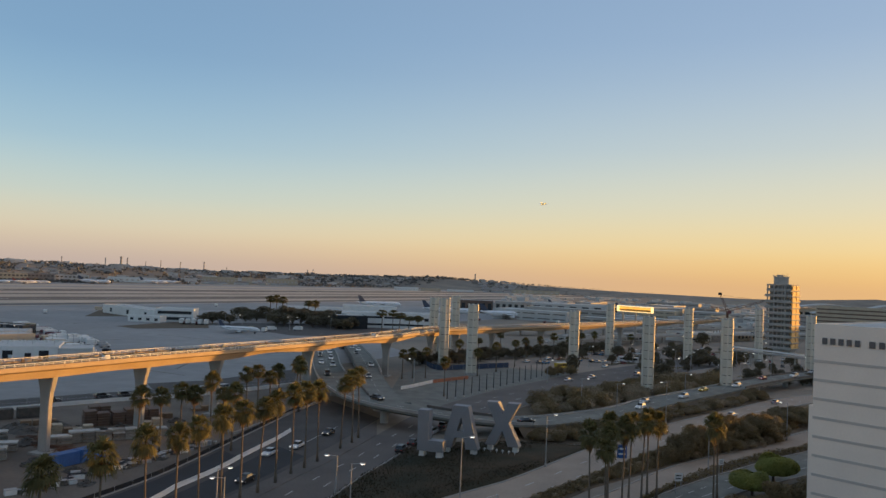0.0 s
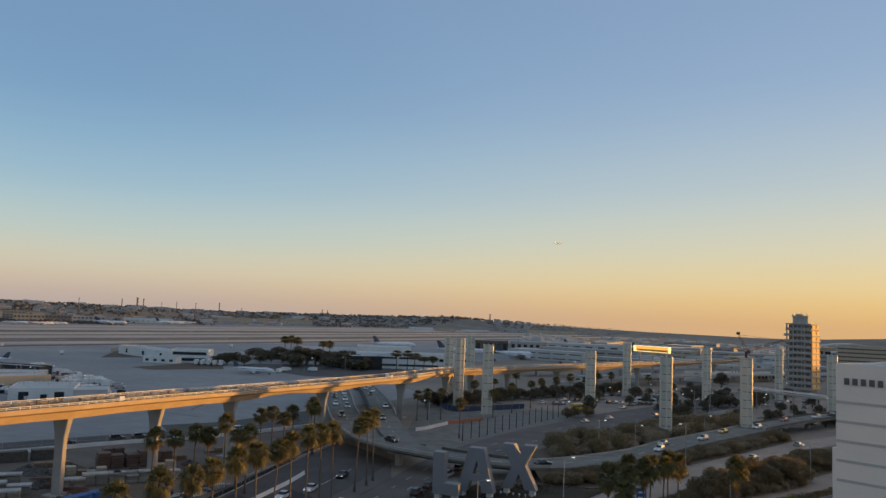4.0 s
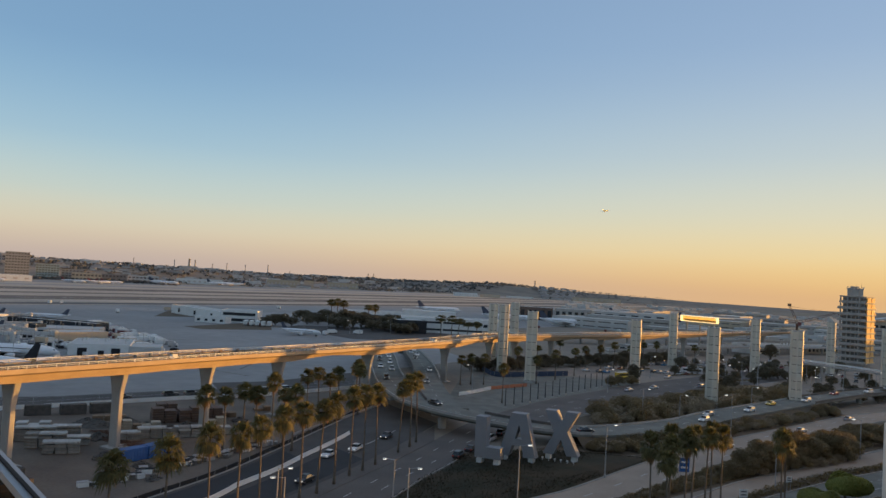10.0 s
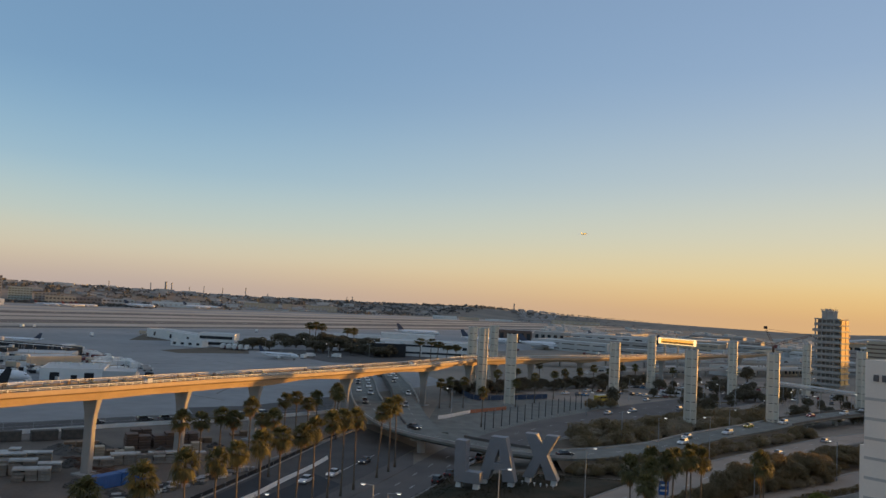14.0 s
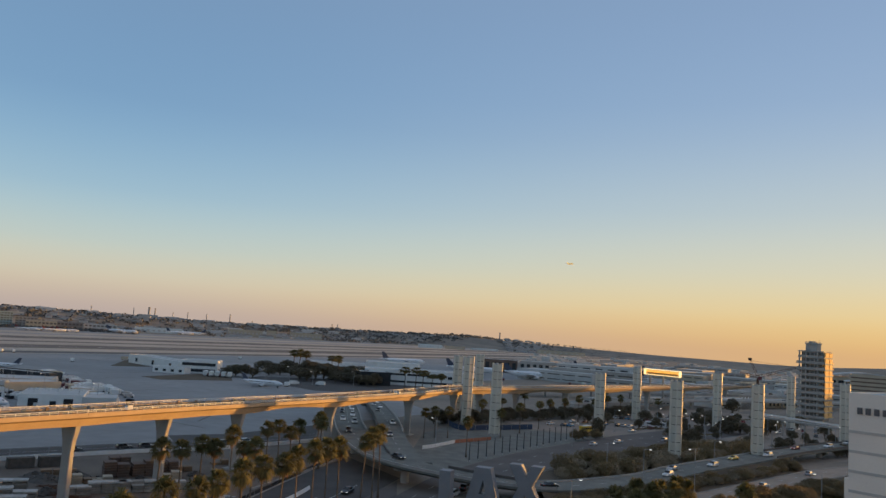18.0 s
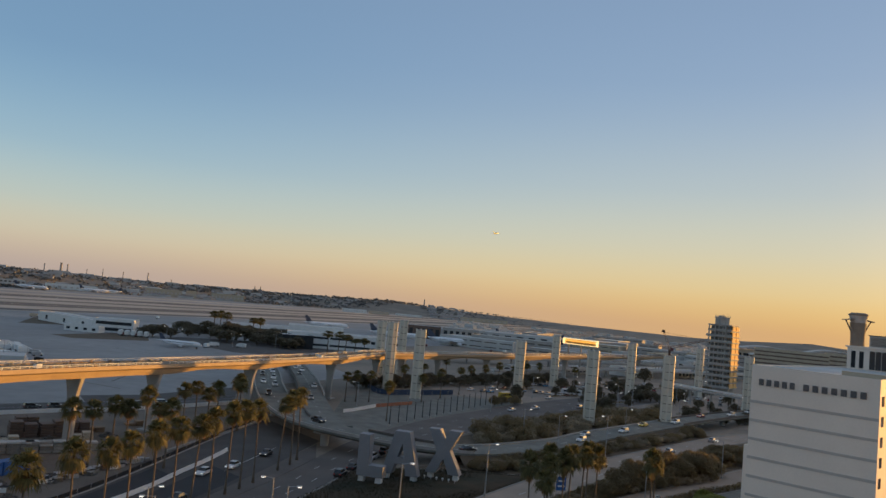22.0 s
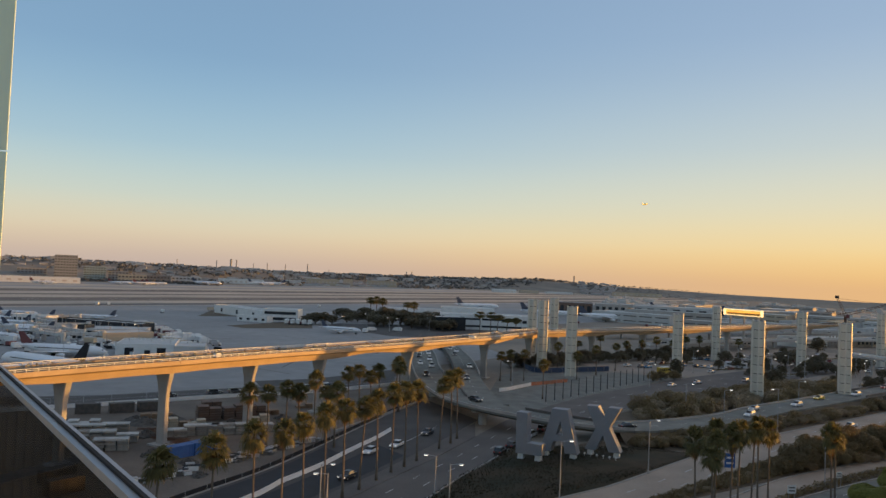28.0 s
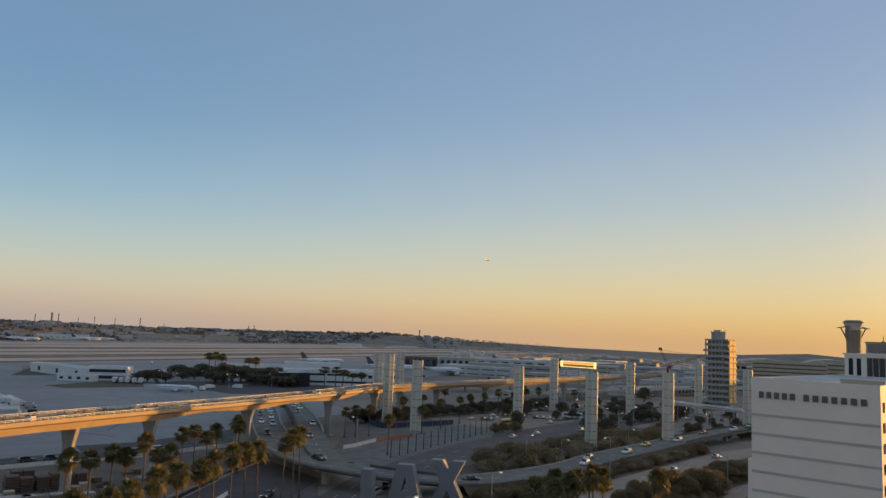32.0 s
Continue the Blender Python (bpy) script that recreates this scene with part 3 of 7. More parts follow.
sheet("planting_bed", [(8, 208), (20, 229), (36, 252), (58, 280), (82, 312), (117, 355), (140, 320), (99, 278), (60, 236), (28, 211)], 0.10, M_mulch, "dark planted bed under shrubs")
sheet("planting_bed", [(9, 188), (26, 199), (52, 218.5), (74, 245), (98, 269), (120, 289), (126, 283), (94, 250), (68, 223), (41, 190)], 0.10, M_mulch, "dark planted bed between the roads")
sheet("planting_bed", [(37, 162), (50, 178), (68, 202), (89, 228), (116, 255), (143, 281), (150, 262), (129, 241), (91, 206), (70, 187), (51, 168), (32, 150), (14.5, 128), (5.5, 114.5), (4.6, 119.5), (14.4, 135)], 0.10, M_mulch, "dark planted bed between the roads")
sheet("planting_bed", [(19, 113), (32, 131), (49, 154), (66, 173), (82, 187), (99, 199.5), (100, 197.5), (83, 183.6), (66, 168.6), (50, 153.6), (36, 137.6), (24, 119.6)], 0.10, M_mulch, "narrow planted strip with a low hedge")
sheet("car_park", [(47, 130), (59, 145), (76, 160), (93, 174), (120, 170), (95, 140), (70, 112), (40, 108)], 0.04, M_road, "small asphalt car park among trees", "road")
sheet("plaza", [(-16, 232), (-9, 226), (-4, 222), (5, 244), (20, 273), (42, 306), (62, 336), (30, 345), (0, 345), (-14, 310)], 0.04, M_deck, "worn paved ground round the glass pylons")
sheet("parking_lot", [(30, 348), (62, 338), (95, 376), (150, 441), (220, 520), (150, 520), (60, 430), (20, 380)], 0.03, M_lot, "grey asphalt parking lot")
sheet("parking_lot", [(117, 357), (170, 422), (260, 520), (420, 520), (300, 380), (210, 345), (150, 310)], 0.03, M_lot, "grey asphalt terminal parking lot")

# ---- elevated guideway ----
GWP = [(-128, 62, 16.4), (-110, 99, 16.3), (-91, 138, 16.2), (-80.6, 158.9, 16.0), (-70.5, 182.9, 15.6), (-60, 208, 15.0), (-42, 249, 14.2), (-20, 300, 13.5), (-3, 350, 12.9), (9, 368, 12.7),
       (28, 390, 12.5), (57, 420, 12.5), (84, 449, 12.4), (118, 492, 12.2), (152, 532, 12.0), (200, 590, 11.8), (246, 650, 11.6)]
gw_line = smoothline([Vector(p) for p in GWP], 4.0)
gw = empty("elevated_guideway", pose(0, 0, 0), "tan concrete elevated train guideway on flared piers, under construction", "guideway")


def near(p):
    return min(range(len(gw_line)), key=lambda k: (gw_line[k].xy - Vector(p[:2])).length)


rg = random.Random(19)
M_rebarmix = mat("green_grey_steel", (0.26, 0.28, 0.25), (0.12, 0.125, 0.12), rough=0.7, scale=0.6, fine=4, bump=0.1)
piers = [near(p) for p in GWP[1:]]
DW, DD = 9.6, 2.35
for a, b in zip([0] + piers, piers):
    if b <= a:
        continue
    seg = gw_line[a:b + 1]
    rings = []
    for k, p in enumerate(seg):
        d = gw_line[min(a + k + 1, len(gw_line) - 1)] - gw_line[max(a + k - 1, 0)]
        n = Vector((d.y, -d.x, 0)).normalized()
        u = k / max(len(seg) - 1, 1)
        dep = DD - (0.9 if len(seg) > 9 else 0.15) * math.sin(math.pi * u) ** 2
        prof = [(-DW / 2, 0.0), (-DW / 2, -0.35), (-3.6, -0.8), (-2.9, -dep), (2.9, -dep), (3.6, -0.8), (DW / 2, -0.35), (DW / 2, 0.0)]
        rings.append([(p.x + n.x * o, p.y + n.y * o, p.z + DD + h) for o, h in prof])
    part("girder", MB().loft(rings), M_conc, gw)
    low = [Vector((p.x, p.y, p.z + DD)) for p in seg]
    for o in (-DW / 2 + 0.15, DW / 2 - 0.15):
        part("parapet", wall_along(MB(), low, o, 0.3, 0.0, 0.55), M_conc, gw)
    for o in (-2.6, 2.6):
        part("running_surface", wall_along(MB(), low, o, 2.2, 0.004, 0.24), M_deck, gw)
    part("guide_rail", wall_along(MB(), low, 0.9, 0.2, 0.004, 0.45), M_deck, gw)
    part("guide_rail", wall_along(MB(), low, -0.9, 0.2, 0.004, 0.45), M_deck, gw)
    posts = MB()
    rail = MB()
    for o in (-DW / 2 + 0.15, DW / 2 - 0.15):
        l, r = sides(low, o - 0.03, o + 0.03)
        for q in l[::1]:
            for k in range(2):
                posts.box((q[0] + (k * 2.0 * (low[-1] - low[0]).normalized().x), q[1] + (k * 2.0 * (low[-1] - low[0]).normalized().y), q[2] + 0.87), (0.12, 0.12, 0.64))
        wall_along(rail, low, o, 0.1, 1.08, 1.2)
        wall_along(rail, low, o, 0.07, 0.8, 0.87)
    work, forms = MB(), MB()
    for q in low:
        for o in (-4.0, 3.9):
            for k in range(4):
                d = low[-1] - low[0]
                t_, n_ = d.normalized(), Vector((d.y, -d.x, 0)).normalized()
                c_ = q + t_ * rg.uniform(0, 3.6) + n_ * (o + rg.uniform(-0.35, 0.35))
                h_ = rg.choice((0.2, 0.3, 0.45, 0.6, 0.9))
                (work if rg.random() < 0.3 else forms).box((c_.x, c_.y, c_.z + h_ / 2 + 0.01), (rg.uniform(0.12, 1.1), rg.uniform(0.08, 0.3), h_), math.atan2(d.y, d.x) + rg.uniform(-0.1, 0.1))
    tagged(part("formwork_rest", work, M_wood, gw), "timber forms and stores on the deck", kind="stuff")
    tagged(part("steel_stores_rest", forms, M_rebarmix, gw), "grey steel stores on the deck", kind="stuff")
    tagged(part("rail_post_rest", posts, M_white, gw), kind="stuff")
    part("hand_rail", rail, M_white, gw)
for k in piers:
    p = gw_line[k]
    d = gw_line[min(k + 1, len(gw_line) - 1)] - gw_line[k - 1]
    rz = math.atan2(d.y, d.x)
    zt = p.z
    t, n = Vector((math.cos(rz), math.sin(rz), 0)), Vector((math.sin(rz), -math.cos(rz), 0))
    rings = []
    for z, a, b in ((0.0, 0.62, 1.25), (zt - 5.5, 0.62, 1.25), (zt - 3.2, 0.66, 1.5), (zt - 1.0, 0.72, 2.1), (zt + 0.01, 0.75, 2.35)):
        ch = 0.2
        rings.append([tuple(Vector((p.x, p.y, z)) + t * x + n * y) for x, y in ((-a, -b + ch), (-a + ch, -b), (a - ch, -b), (a, -b + ch), (a, b - ch), (a - ch, b), (-a + ch, b), (-a, b - ch))])
    part("pier", MB().loft(rings), M_conc2, gw)
    part("footing", MB().box((p.x, p.y, 0.2), (4.2, 4.2, 0.4), rz), M_conc2, gw)


# equipment standing on the deck
def deck_box(s, size, material, name, label, category, off=1.8):
    k = min(len(gw_line) - 2, s)
    p, d = gw_line[k], gw_line[k + 1] - gw_line[k - 1]
    n = Vector((d.y, -d.x, 0)).normalized()
    mb = MB().box((0, 0, size[2] / 2), size, 0, (0.92, 0.92))
    e = empty(name, pose(p.x + n.x * off, p.y + n.y * off, p.z + DD + 0.28, 0, 0, math.degrees(math.atan2(d.y, d.x))), label, category)
    part("housing", mb, material, e)
    part("base_frame", MB().box((0, 0, 0.06), (size[0] + 0.3, size[1] + 0.2, 0.12)), M_dark, e)
    part("lid", MB().box((0, 0, size[2] + 0.04), (size[0] * 0.96, size[1] * 0.96, 0.08)), M_dark, e)
    return e


for q, off in (((-25, 289), 1.9), ((-23, 294), -1.6), ((-75, 170), 2.2)):
    deck_box(near(q), (1.5, 1.0, 1.1), M_white, "generator", "white generator cabinet standing on the guideway deck", "generator", off)

# ---- glass pylons ----
def pylon(h=28.6, r=2.15, tiers=9, fins=4):
    e = empty("glass_pylon", pose(0, 0, 0), "tall frosted glass pylon with white corner fin and steel rings", "pylon", "pylons round the gateway")
    NS = 6
    base_h = 1.0
    th = (h - base_h) / tiers
    pan = MB()
    w = 2 * r * math.sin(math.pi / NS) - 0.16
    pan.box((0, 0, th / 2), (0.08, w, th - 0.14))
    pme = pan.mesh("glass_panel", M_pyl)
    ap = r * math.cos(math.pi / NS)
    for q in range(tiers):
        for k in range(NS):
            a = 2 * math.pi * (k + 0.5) / NS
            part("glass_panel", pme, None, e, m=pose(ap * math.cos(a), ap * math.sin(a), base_h + q * th, 0, 0, math.degrees(a)))
        part("ring", MB().cyl((0, 0, base_h + q * th - 0.09), (0, 0, base_h + q * th + 0.09), r + 0.03, n=NS), M_dark, e)
    part("core", MB().cyl((0, 0, base_h), (0, 0, h - 0.2), r * 0.8, n=NS), M_pylc, e)
    part("cap", MB().cyl((0, 0, h - 0.15), (0, 0, h + 0.15), r + 0.1, n=NS), M_steel, e)
    part("plinth", MB().cyl((0, 0, 0), (0, 0, base_h), r + 0.5, n=12), M_conc2, e)
    for k in range(NS):
        a = 2 * math.pi * k / NS
        part("fin", MB().box((r * math.cos(a), r * math.sin(a), base_h + (h - base_h) / 2 + 0.2), (0.40, 0.42, h - base_h + 0.4), a), M_pylc, e)
    return e


PYL = [(60.5, 336.5, 27.2), (77.5, 279, 28.4), (111, 291, 28.4), (14.5, 315, 29.0), (95, 419, 28.7), (130.5, 395.5, 29.0), (182, 430, 29.0), (-2, 373, 29.6), (3, 345, 30.2), (9, 396, 30.2), (174.5, 354.8, 28.8)]
p0 = pylon()
for k, (x, y, h) in enumerate(PYL):
    m = pose(x, y, 0.04, 0, 0, -math.degrees(math.atan2(x, y)) + 34 + 2 * (k % 3)) @ Matrix.Diagonal((1, 1, h / 28.6, 1))
    if k == 0:
        p0.matrix_world = m
    else:
        c = copy_thing(p0, pose(0, 0, 0))
        c.matrix_basis = m

# ---- gateway letters ----
def letter(name, outline, hole, x, y, turn, zb, label, feet):
    e = empty(name, pose(x, y, zb, 0, 0, turn), label, "letter", "giant letters on the lawn")
    bm = bmesh.new()
    D = 2.6
    def face(pts, yy):
        return [bm.verts.new((u * 0.93, yy, v * 0.95)) for u, v in pts]
    rings = [outline] + ([hole] if hole else [])
    fr, bk = [], []
    for r in rings:
        a, b = face(r, -D / 2), face(r, D / 2)
        fr.append(a)
        bk.append(b)
        for k in range(len(a)):
            j = (k + 1) % len(a)
            bm.faces.new((a[k], a[j], b[j], b[k]))
    for g2 in (fr, bk):
        ed = []
        for r in g2:
            for k in range(len(r)):
                q = bm.edges.get((r[k], r[(k + 1) % len(r)]))
                ed.append(q)
        bmesh.ops.triangle_fill(bm, edges=ed, use_beauty=True)
    bmesh.ops.recalc_face_normals(bm, faces=bm.faces)
    me = bpy.data.meshes.new("letter_body")
    bm.to_mesh(me)
    bm.free()
    me.materials.append(M_lax)
    part("letter_body", me, None, e)
    for u in feet:
        part("foot", MB().box((u, 0, -0.72), (1.3, 1.7, 1.48), 0, (0.85, 0.85)), M_white, e, "white stub foot")
    part("plinth", MB().box((sum(feet) / len(feet), 0, -1.52), (abs(feet[-1] - feet[0]) + 3.4, 3.6, 0.3)), M_conc2, e)
    for q in range(6):
        fl_x = feet[0] - 0.6 + q * (feet[-1] - feet[0] + 1.2) / 5
        if name == "letter_x":
            thing("floodlight", MB().cyl((0, 0, 0), (0, 0, 0.5), 0.06, n=6).box((0, -0.1, 0.6), (0.4, 0.24, 0.3)), M_white, "small white floodlight at the foot of a letter", "floodlight", pose(x, y, 0.62, 0, 0, turn) @ pose(fl_x, -3.0 - 0.12 * q, 0), "floodlights by the letters")
    return e


letter("letter_l", [(0, 0), (6.3, 0), (6.3, 2.5), (2.7, 2.5), (2.6, 9.3), (-0.1, 9.3)], None, -3.0, 168.5, -18, 1.95, "giant pale grey panelled letter L on concrete feet", (0.9, 4.8))
letter("letter_a", [(-4.2, 0), (-1.7, 0), (-0.9, 2.5), (1.6, 2.5), (1.9, 0), (4.9, 0), (2.2, 10.0), (-1.5, 10.0)], [(-0.4, 4.0), (1.3, 4.0), (0.6, 7.4)], 6.0, 172.5, -18, 1.75, "giant pale grey panelled letter A on concrete feet", (-2.9, 3.4))
letter("letter_x", [(-3.9, 0), (-1.2, 0), (0.5, 3.7), (2.0, 0), (4.9, 0), (2.0, 5.6), (4.6, 10.4), (1.6, 10.4), (0.4, 7.6), (-0.9, 10.4), (-3.7, 10.4), (-1.3, 5.2)], None, 15.8, 177, -18, 1.75, "giant pale grey panelled letter X on concrete feet", (-2.5, 3.5))

# ---- flyover ramp and raised road ----
FLY = [(-55, 366, 3.6), (-47.5, 325, 4.8), (-40.7, 284, 5.5), (-33, 248, 5.7), (-27.2, 229, 5.6), (-20.8, 215, 5.4), (-13.4, 206.5, 5.2), (-3.6, 200.5, 4.8), (12, 197.5, 3.8), (28, 204, 2.6), (54, 226, 2.2), (72, 248, 2.3), (98, 274, 2.8), (125, 300, 3.6), (160, 329, 4.4), (200, 352, 4.8), (260, 385, 4.8)]
fl = smoothline([Vector(p) for p in ((-72, 452, 0.1), (-64, 408, 1.9))] + [Vector(p) for p in FLY], 4.0)
K0 = min(range(len(fl)), key=lambda i: (fl[i].xy - Vector((-55, 366))).length)
fly = empty("flyover", pose(0, 0, 0), "grey concrete flyover ramp curving over the boulevard", "bridge")
FW = 10.5
l, r = sides(fl, -FW / 2, FW / 2)
tops = [Vector(p) for p in l], [Vector(p) for p in r]
rings = [[(a.x, a.y, a.z), (a.x, a.y, a.z - 0.5), (a.lerp(b, 0.2).x, a.lerp(b, 0.2).y, a.z - 1.35), (a.lerp(b, 0.8).x, a.lerp(b, 0.8).y, a.z - 1.35), (b.x, b.y, b.z - 0.5), (b.x, b.y, b.z)] for a, b in zip(*tops)]
part("deck", MB().loft(rings), M_deck, fly)
kb = min(range(len(fl)), key=lambda i: (fl[i].xy - Vector((22, 200))).length)
kc = min(range(len(fl)), key=lambda i: (fl[i].xy - Vector((112, 288))).length)
ka, kd = (min(range(len(fl)), key=lambda i: (fl[i].xy - Vector(q)).length) for q in ((-36, 262), (-4, 200.8)))
part("parapet", wall_along(MB(), fl[:kb + 1], FW / 2 - 0.15, 0.3, 0.0, 0.7), M_conc2, fly)
part("parapet", wall_along(MB(), fl[:ka + 1], -FW / 2 + 0.15, 0.3, 0.0, 0.7), M_conc2, fly)
part("parapet", wall_along(MB(), fl[kd:kb + 1], -FW / 2 + 0.15, 0.3, 0.0, 0.7), M_gore, fly)
for o in (-FW / 2 + 0.15, FW / 2 - 0.15):
    part("parapet", wall_along(MB(), fl[kc:], o, 0.3, 0.0, 0.7), M_gore, fly)
part("kerb_wall", wall_along(MB(), fl[kb:kc + 1], -FW / 2 + 0.15, 0.3, 0.0, 0.5), M_conc2, fly)
for q in (-33, 248), (-14.2, 207), (-40.7, 284), (128, 303), (146, 318), (164, 332), (184, 343):
    k = min(range(len(fl)), key=lambda i: (fl[i].xy - Vector(q)).length)
    p, d = fl[k], fl[k] - fl[k - 1]
    rz = math.atan2(d.y, d.x)
    part("pier", MB().cyl((p.x, p.y, 0), (p.x, p.y, p.z - 1.6), 1.1, 1.25, 12), M_conc2, fly)
    part("pier_cap", MB().box((p.x, p.y, p.z - 1.55), (2.2, 6.4, 0.5), rz), M_conc2, fly)
# earth bank under the far end of the ramp
seg = fl[:K0 - 4]
la, ra = sides(seg, -FW / 2 - 2.5, FW / 2 + 2.5, 0.04)
lb, rb = sides(seg, -FW / 2 + 0.2, FW / 2 - 0.2)
setting("embankment", MB().loft([[a, (b[0], b[1], max(b[2] - 0.55, 0.05)), (c[0], c[1], max(c[2] - 0.55, 0.05)), d] for a, b, c, d in zip(la, lb, rb, ra)], closed=False), M_mulch, "dry earth bank under the ramp end")
# banked earth under the low end of the ramp
k0, k1 = (min(range(len(fl)), key=lambda i: (fl[i].xy - Vector(q)).length) for q in ((20, 199), (118, 294)))
seg = fl[k0:k1 + 1]
la, ra = sides(seg, -FW / 2 - 3.5, FW / 2 + 3.5, 0.05)
lb, rb = sides(seg, -FW / 2 + 0.2, FW / 2 - 0.2)
setting("embankment", MB().loft([[a, (b[0], b[1], b[2] - 0.55), (c[0], c[1], c[2] - 0.55), d] for a, b, c, d in zip(la, lb, rb, ra)], closed=False), M_mulch, "planted earth bank under the ramp")
dz = [Vector((p.x, p.y, p.z)) for p in fl]
dashes([p for p in dz], 3, 7, "white dashed lane line on the ramp", z=0.01)
# second carriageway of the ramp, merging at the bend
SLP = [(-58, 470, 0.15), (-50, 428, 0.9), (-43, 392, 2.3), (-37, 354, 3.9), (-31.2, 320, 4.9), (-26.6, 290, 5.4), (-22.3, 258, 5.6), (-18.6, 236, 5.5), (-14.8, 219, 5.24), (-10.5, 209.5, 4.96)]
sl_mid = smoothline([Vector(p) for p in SLP], 4.0)
slip = empty("ramp_carriageway", pose(0, 0, 0), "grey concrete ramp carriageway with parapets and lane lines", "bridge")
SW = 9.0
l, r = sides(sl_mid, -SW / 2, SW / 2)
part("deck", MB().loft([[a, (a[0], a[1], max(a[2] - 1.2, 0.02)), (b[0], b[1], max(b[2] - 1.2, 0.02)), b] for a, b in zip(l, r)]), M_deck, slip)
for o, n_ in ((-SW / 2 + 0.15, -12), (SW / 2 - 0.15, -2)):
    part("parapet", wall_along(MB(), sl_mid[:n_], o, 0.3, 0.0, 0.8), M_conc2 if n_ < -5 else M_gore, slip)
for q in ((-31.2, 320), (-24.6, 275), (-19.4, 240)):
    k = min(range(len(sl_mid)), key=lambda i: (sl_mid[i].xy - Vector(q)).length)
    p = sl_mid[k]
    part("pier", MB().cyl((p.x, p.y, 0), (p.x, p.y, p.z - 1.18), 1.0, 1.15, 12), M_conc2, slip)
seg = sl_mid[:18]
la, ra = sides(seg, -SW / 2 - 2.0, SW / 2 + 2.0, 0.035)
lb, rb = sides(seg, -SW / 2 + 0.2, SW / 2 - 0.2)
setting("embankment", MB().loft([[a, (b[0], b[1], max(b[2] - 0.6, 0.045)), (c[0], c[1], max(c[2] - 0.6, 0.045)), d] for a, b, c, d in zip(la, lb, rb, ra)], closed=False), M_mulch, "dry earth bank under the second ramp")
dashes(sl_mid, 3, 6, "white dashed lane line on the ramp carriageway", z=0.01)

# ---- buildings ----
def building(name, label, category, x, y, turn, w, d, h, wall, roof=None, floors=1, cols=0, glass=None, parapet=0.6, win=(0.6, 0.5), sides_on="f", door=None):
    """A block with walls, parapet roof and recessed-looking windows proud of a reveal; front faces -y of its own space."""
    e = empty(name, pose(x, y, 0.02, 0, 0, turn), label, category)
    part("wall", MB().box((0, 0, h / 2), (w, d, h)), wall, e)
    part("roof", MB().box((0, 0, h + 0.06), (w - 0.5, d - 0.5, 0.12)), roof or M_roof, e)
    if parapet:
        for c, s in (((0, -d / 2 + 0.15, h + parapet / 2), (w, 0.3, parapet)), ((0, d / 2 - 0.15, h + parapet / 2), (w, 0.3, parapet)),
                     ((-w / 2 + 0.15, 0, h + parapet / 2), (0.3, d - 0.6, parapet)), ((w / 2 - 0.15, 0, h + parapet / 2), (0.3, d - 0.6, parapet))):
            part("parapet", MB().box(c, s), wall, e)
    if cols:
        fh = h / floors
        for sd in sides_on:
            L = w if sd in "fb" else d
            n = max(1, int(cols * L / w))
            pw = L / n * win[0]
            me = MB().box((0, 0, 0), (pw, 0.12, fh * win[1])).mesh("window", glass or M_glassd)
            for i in range(n):
                for q in range(floors):
                    u, z = -L / 2 + (i + 0.5) * L / n, (q + 0.5) * fh
                    mm = {"f": pose(u, -d / 2 - 0.02, z), "b": pose(u, d / 2 + 0.02, z), "l": pose(-w / 2 - 0.02, u, z, 0, 0, 90), "r": pose(w / 2 + 0.02, u, z, 0, 0, 90)}[sd]
                    part("window", me, None, e, m=mm)
    for u, dw, dh in door or ():
        part("door", MB().box((u, -d / 2 - 0.03, dh / 2), (dw, 0.1, dh)), M_dark, e)
    return e


def roof_units(e_name, pts, label):
    for x, y, z, s in pts:
        e = empty(e_name, pose(x, y, z, 0, 0, 20), label, "roof unit")
        part("casing", MB().box((0, 0, 0.7 * s), (2.2 * s, 1.6 * s, 1.4 * s)), M_white, e)
        part("fan_guard", MB().cyl((0, 0, 1.4 * s), (0, 0, 1.55 * s), 0.55 * s, n=12), M_dark, e)


WT = -30.0  # buildings aligned with the runways: front towards the boulevard
b = building("apron_shed", "white apron shed with dark door openings", "shed", -170.9, 320.5, 22, 24, 26, 4.6, M_white, cols=0, parapet=0.3, door=((-6.5, 3.6, 3.2), (0.8, 2.4, 2.2), (6.5, 3.6, 3.2)))
roof_units("roof_unit", [(-180 + k * 4.0, 323 + k * 1.6, 4.75, 0.7) for k in range(5)], "small white roof ventilation unit")
building("apron_shed", "low pale annex beside the apron shed", "shed", -152, 322, 22, 13, 16, 4.0, M_roof, cols=0, parapet=0.2)
building("apron_shed", "tan low shed behind the apron shed", "shed", -205, 358, 51, 25, 15, 4.7, M_tan, cols=0, parapet=0.3)
building("concourse_building", "dark glazed concourse with overhanging pale roof", "concourse", -248, 413, -12, 62, 10, 4.6, M_glassd, floors=1, cols=0, parapet=0.7)
building("concourse_building", "dark glazed concourse block with pale roof", "concourse", -240, 380, -6, 7, 8, 4.6, M_glassd, floors=1, cols=0, parapet=0.7)
building("concourse_building", "low grey flat-roofed service building", "concourse", -226, 390, 20, 30, 20, 3.4, M_roof, floors=1, cols=6, parapet=0.2)
building("concourse_building", "low pale concourse link block", "concourse", -300, 425, -12, 26, 9, 5.0, M_white, floors=1, cols=7)
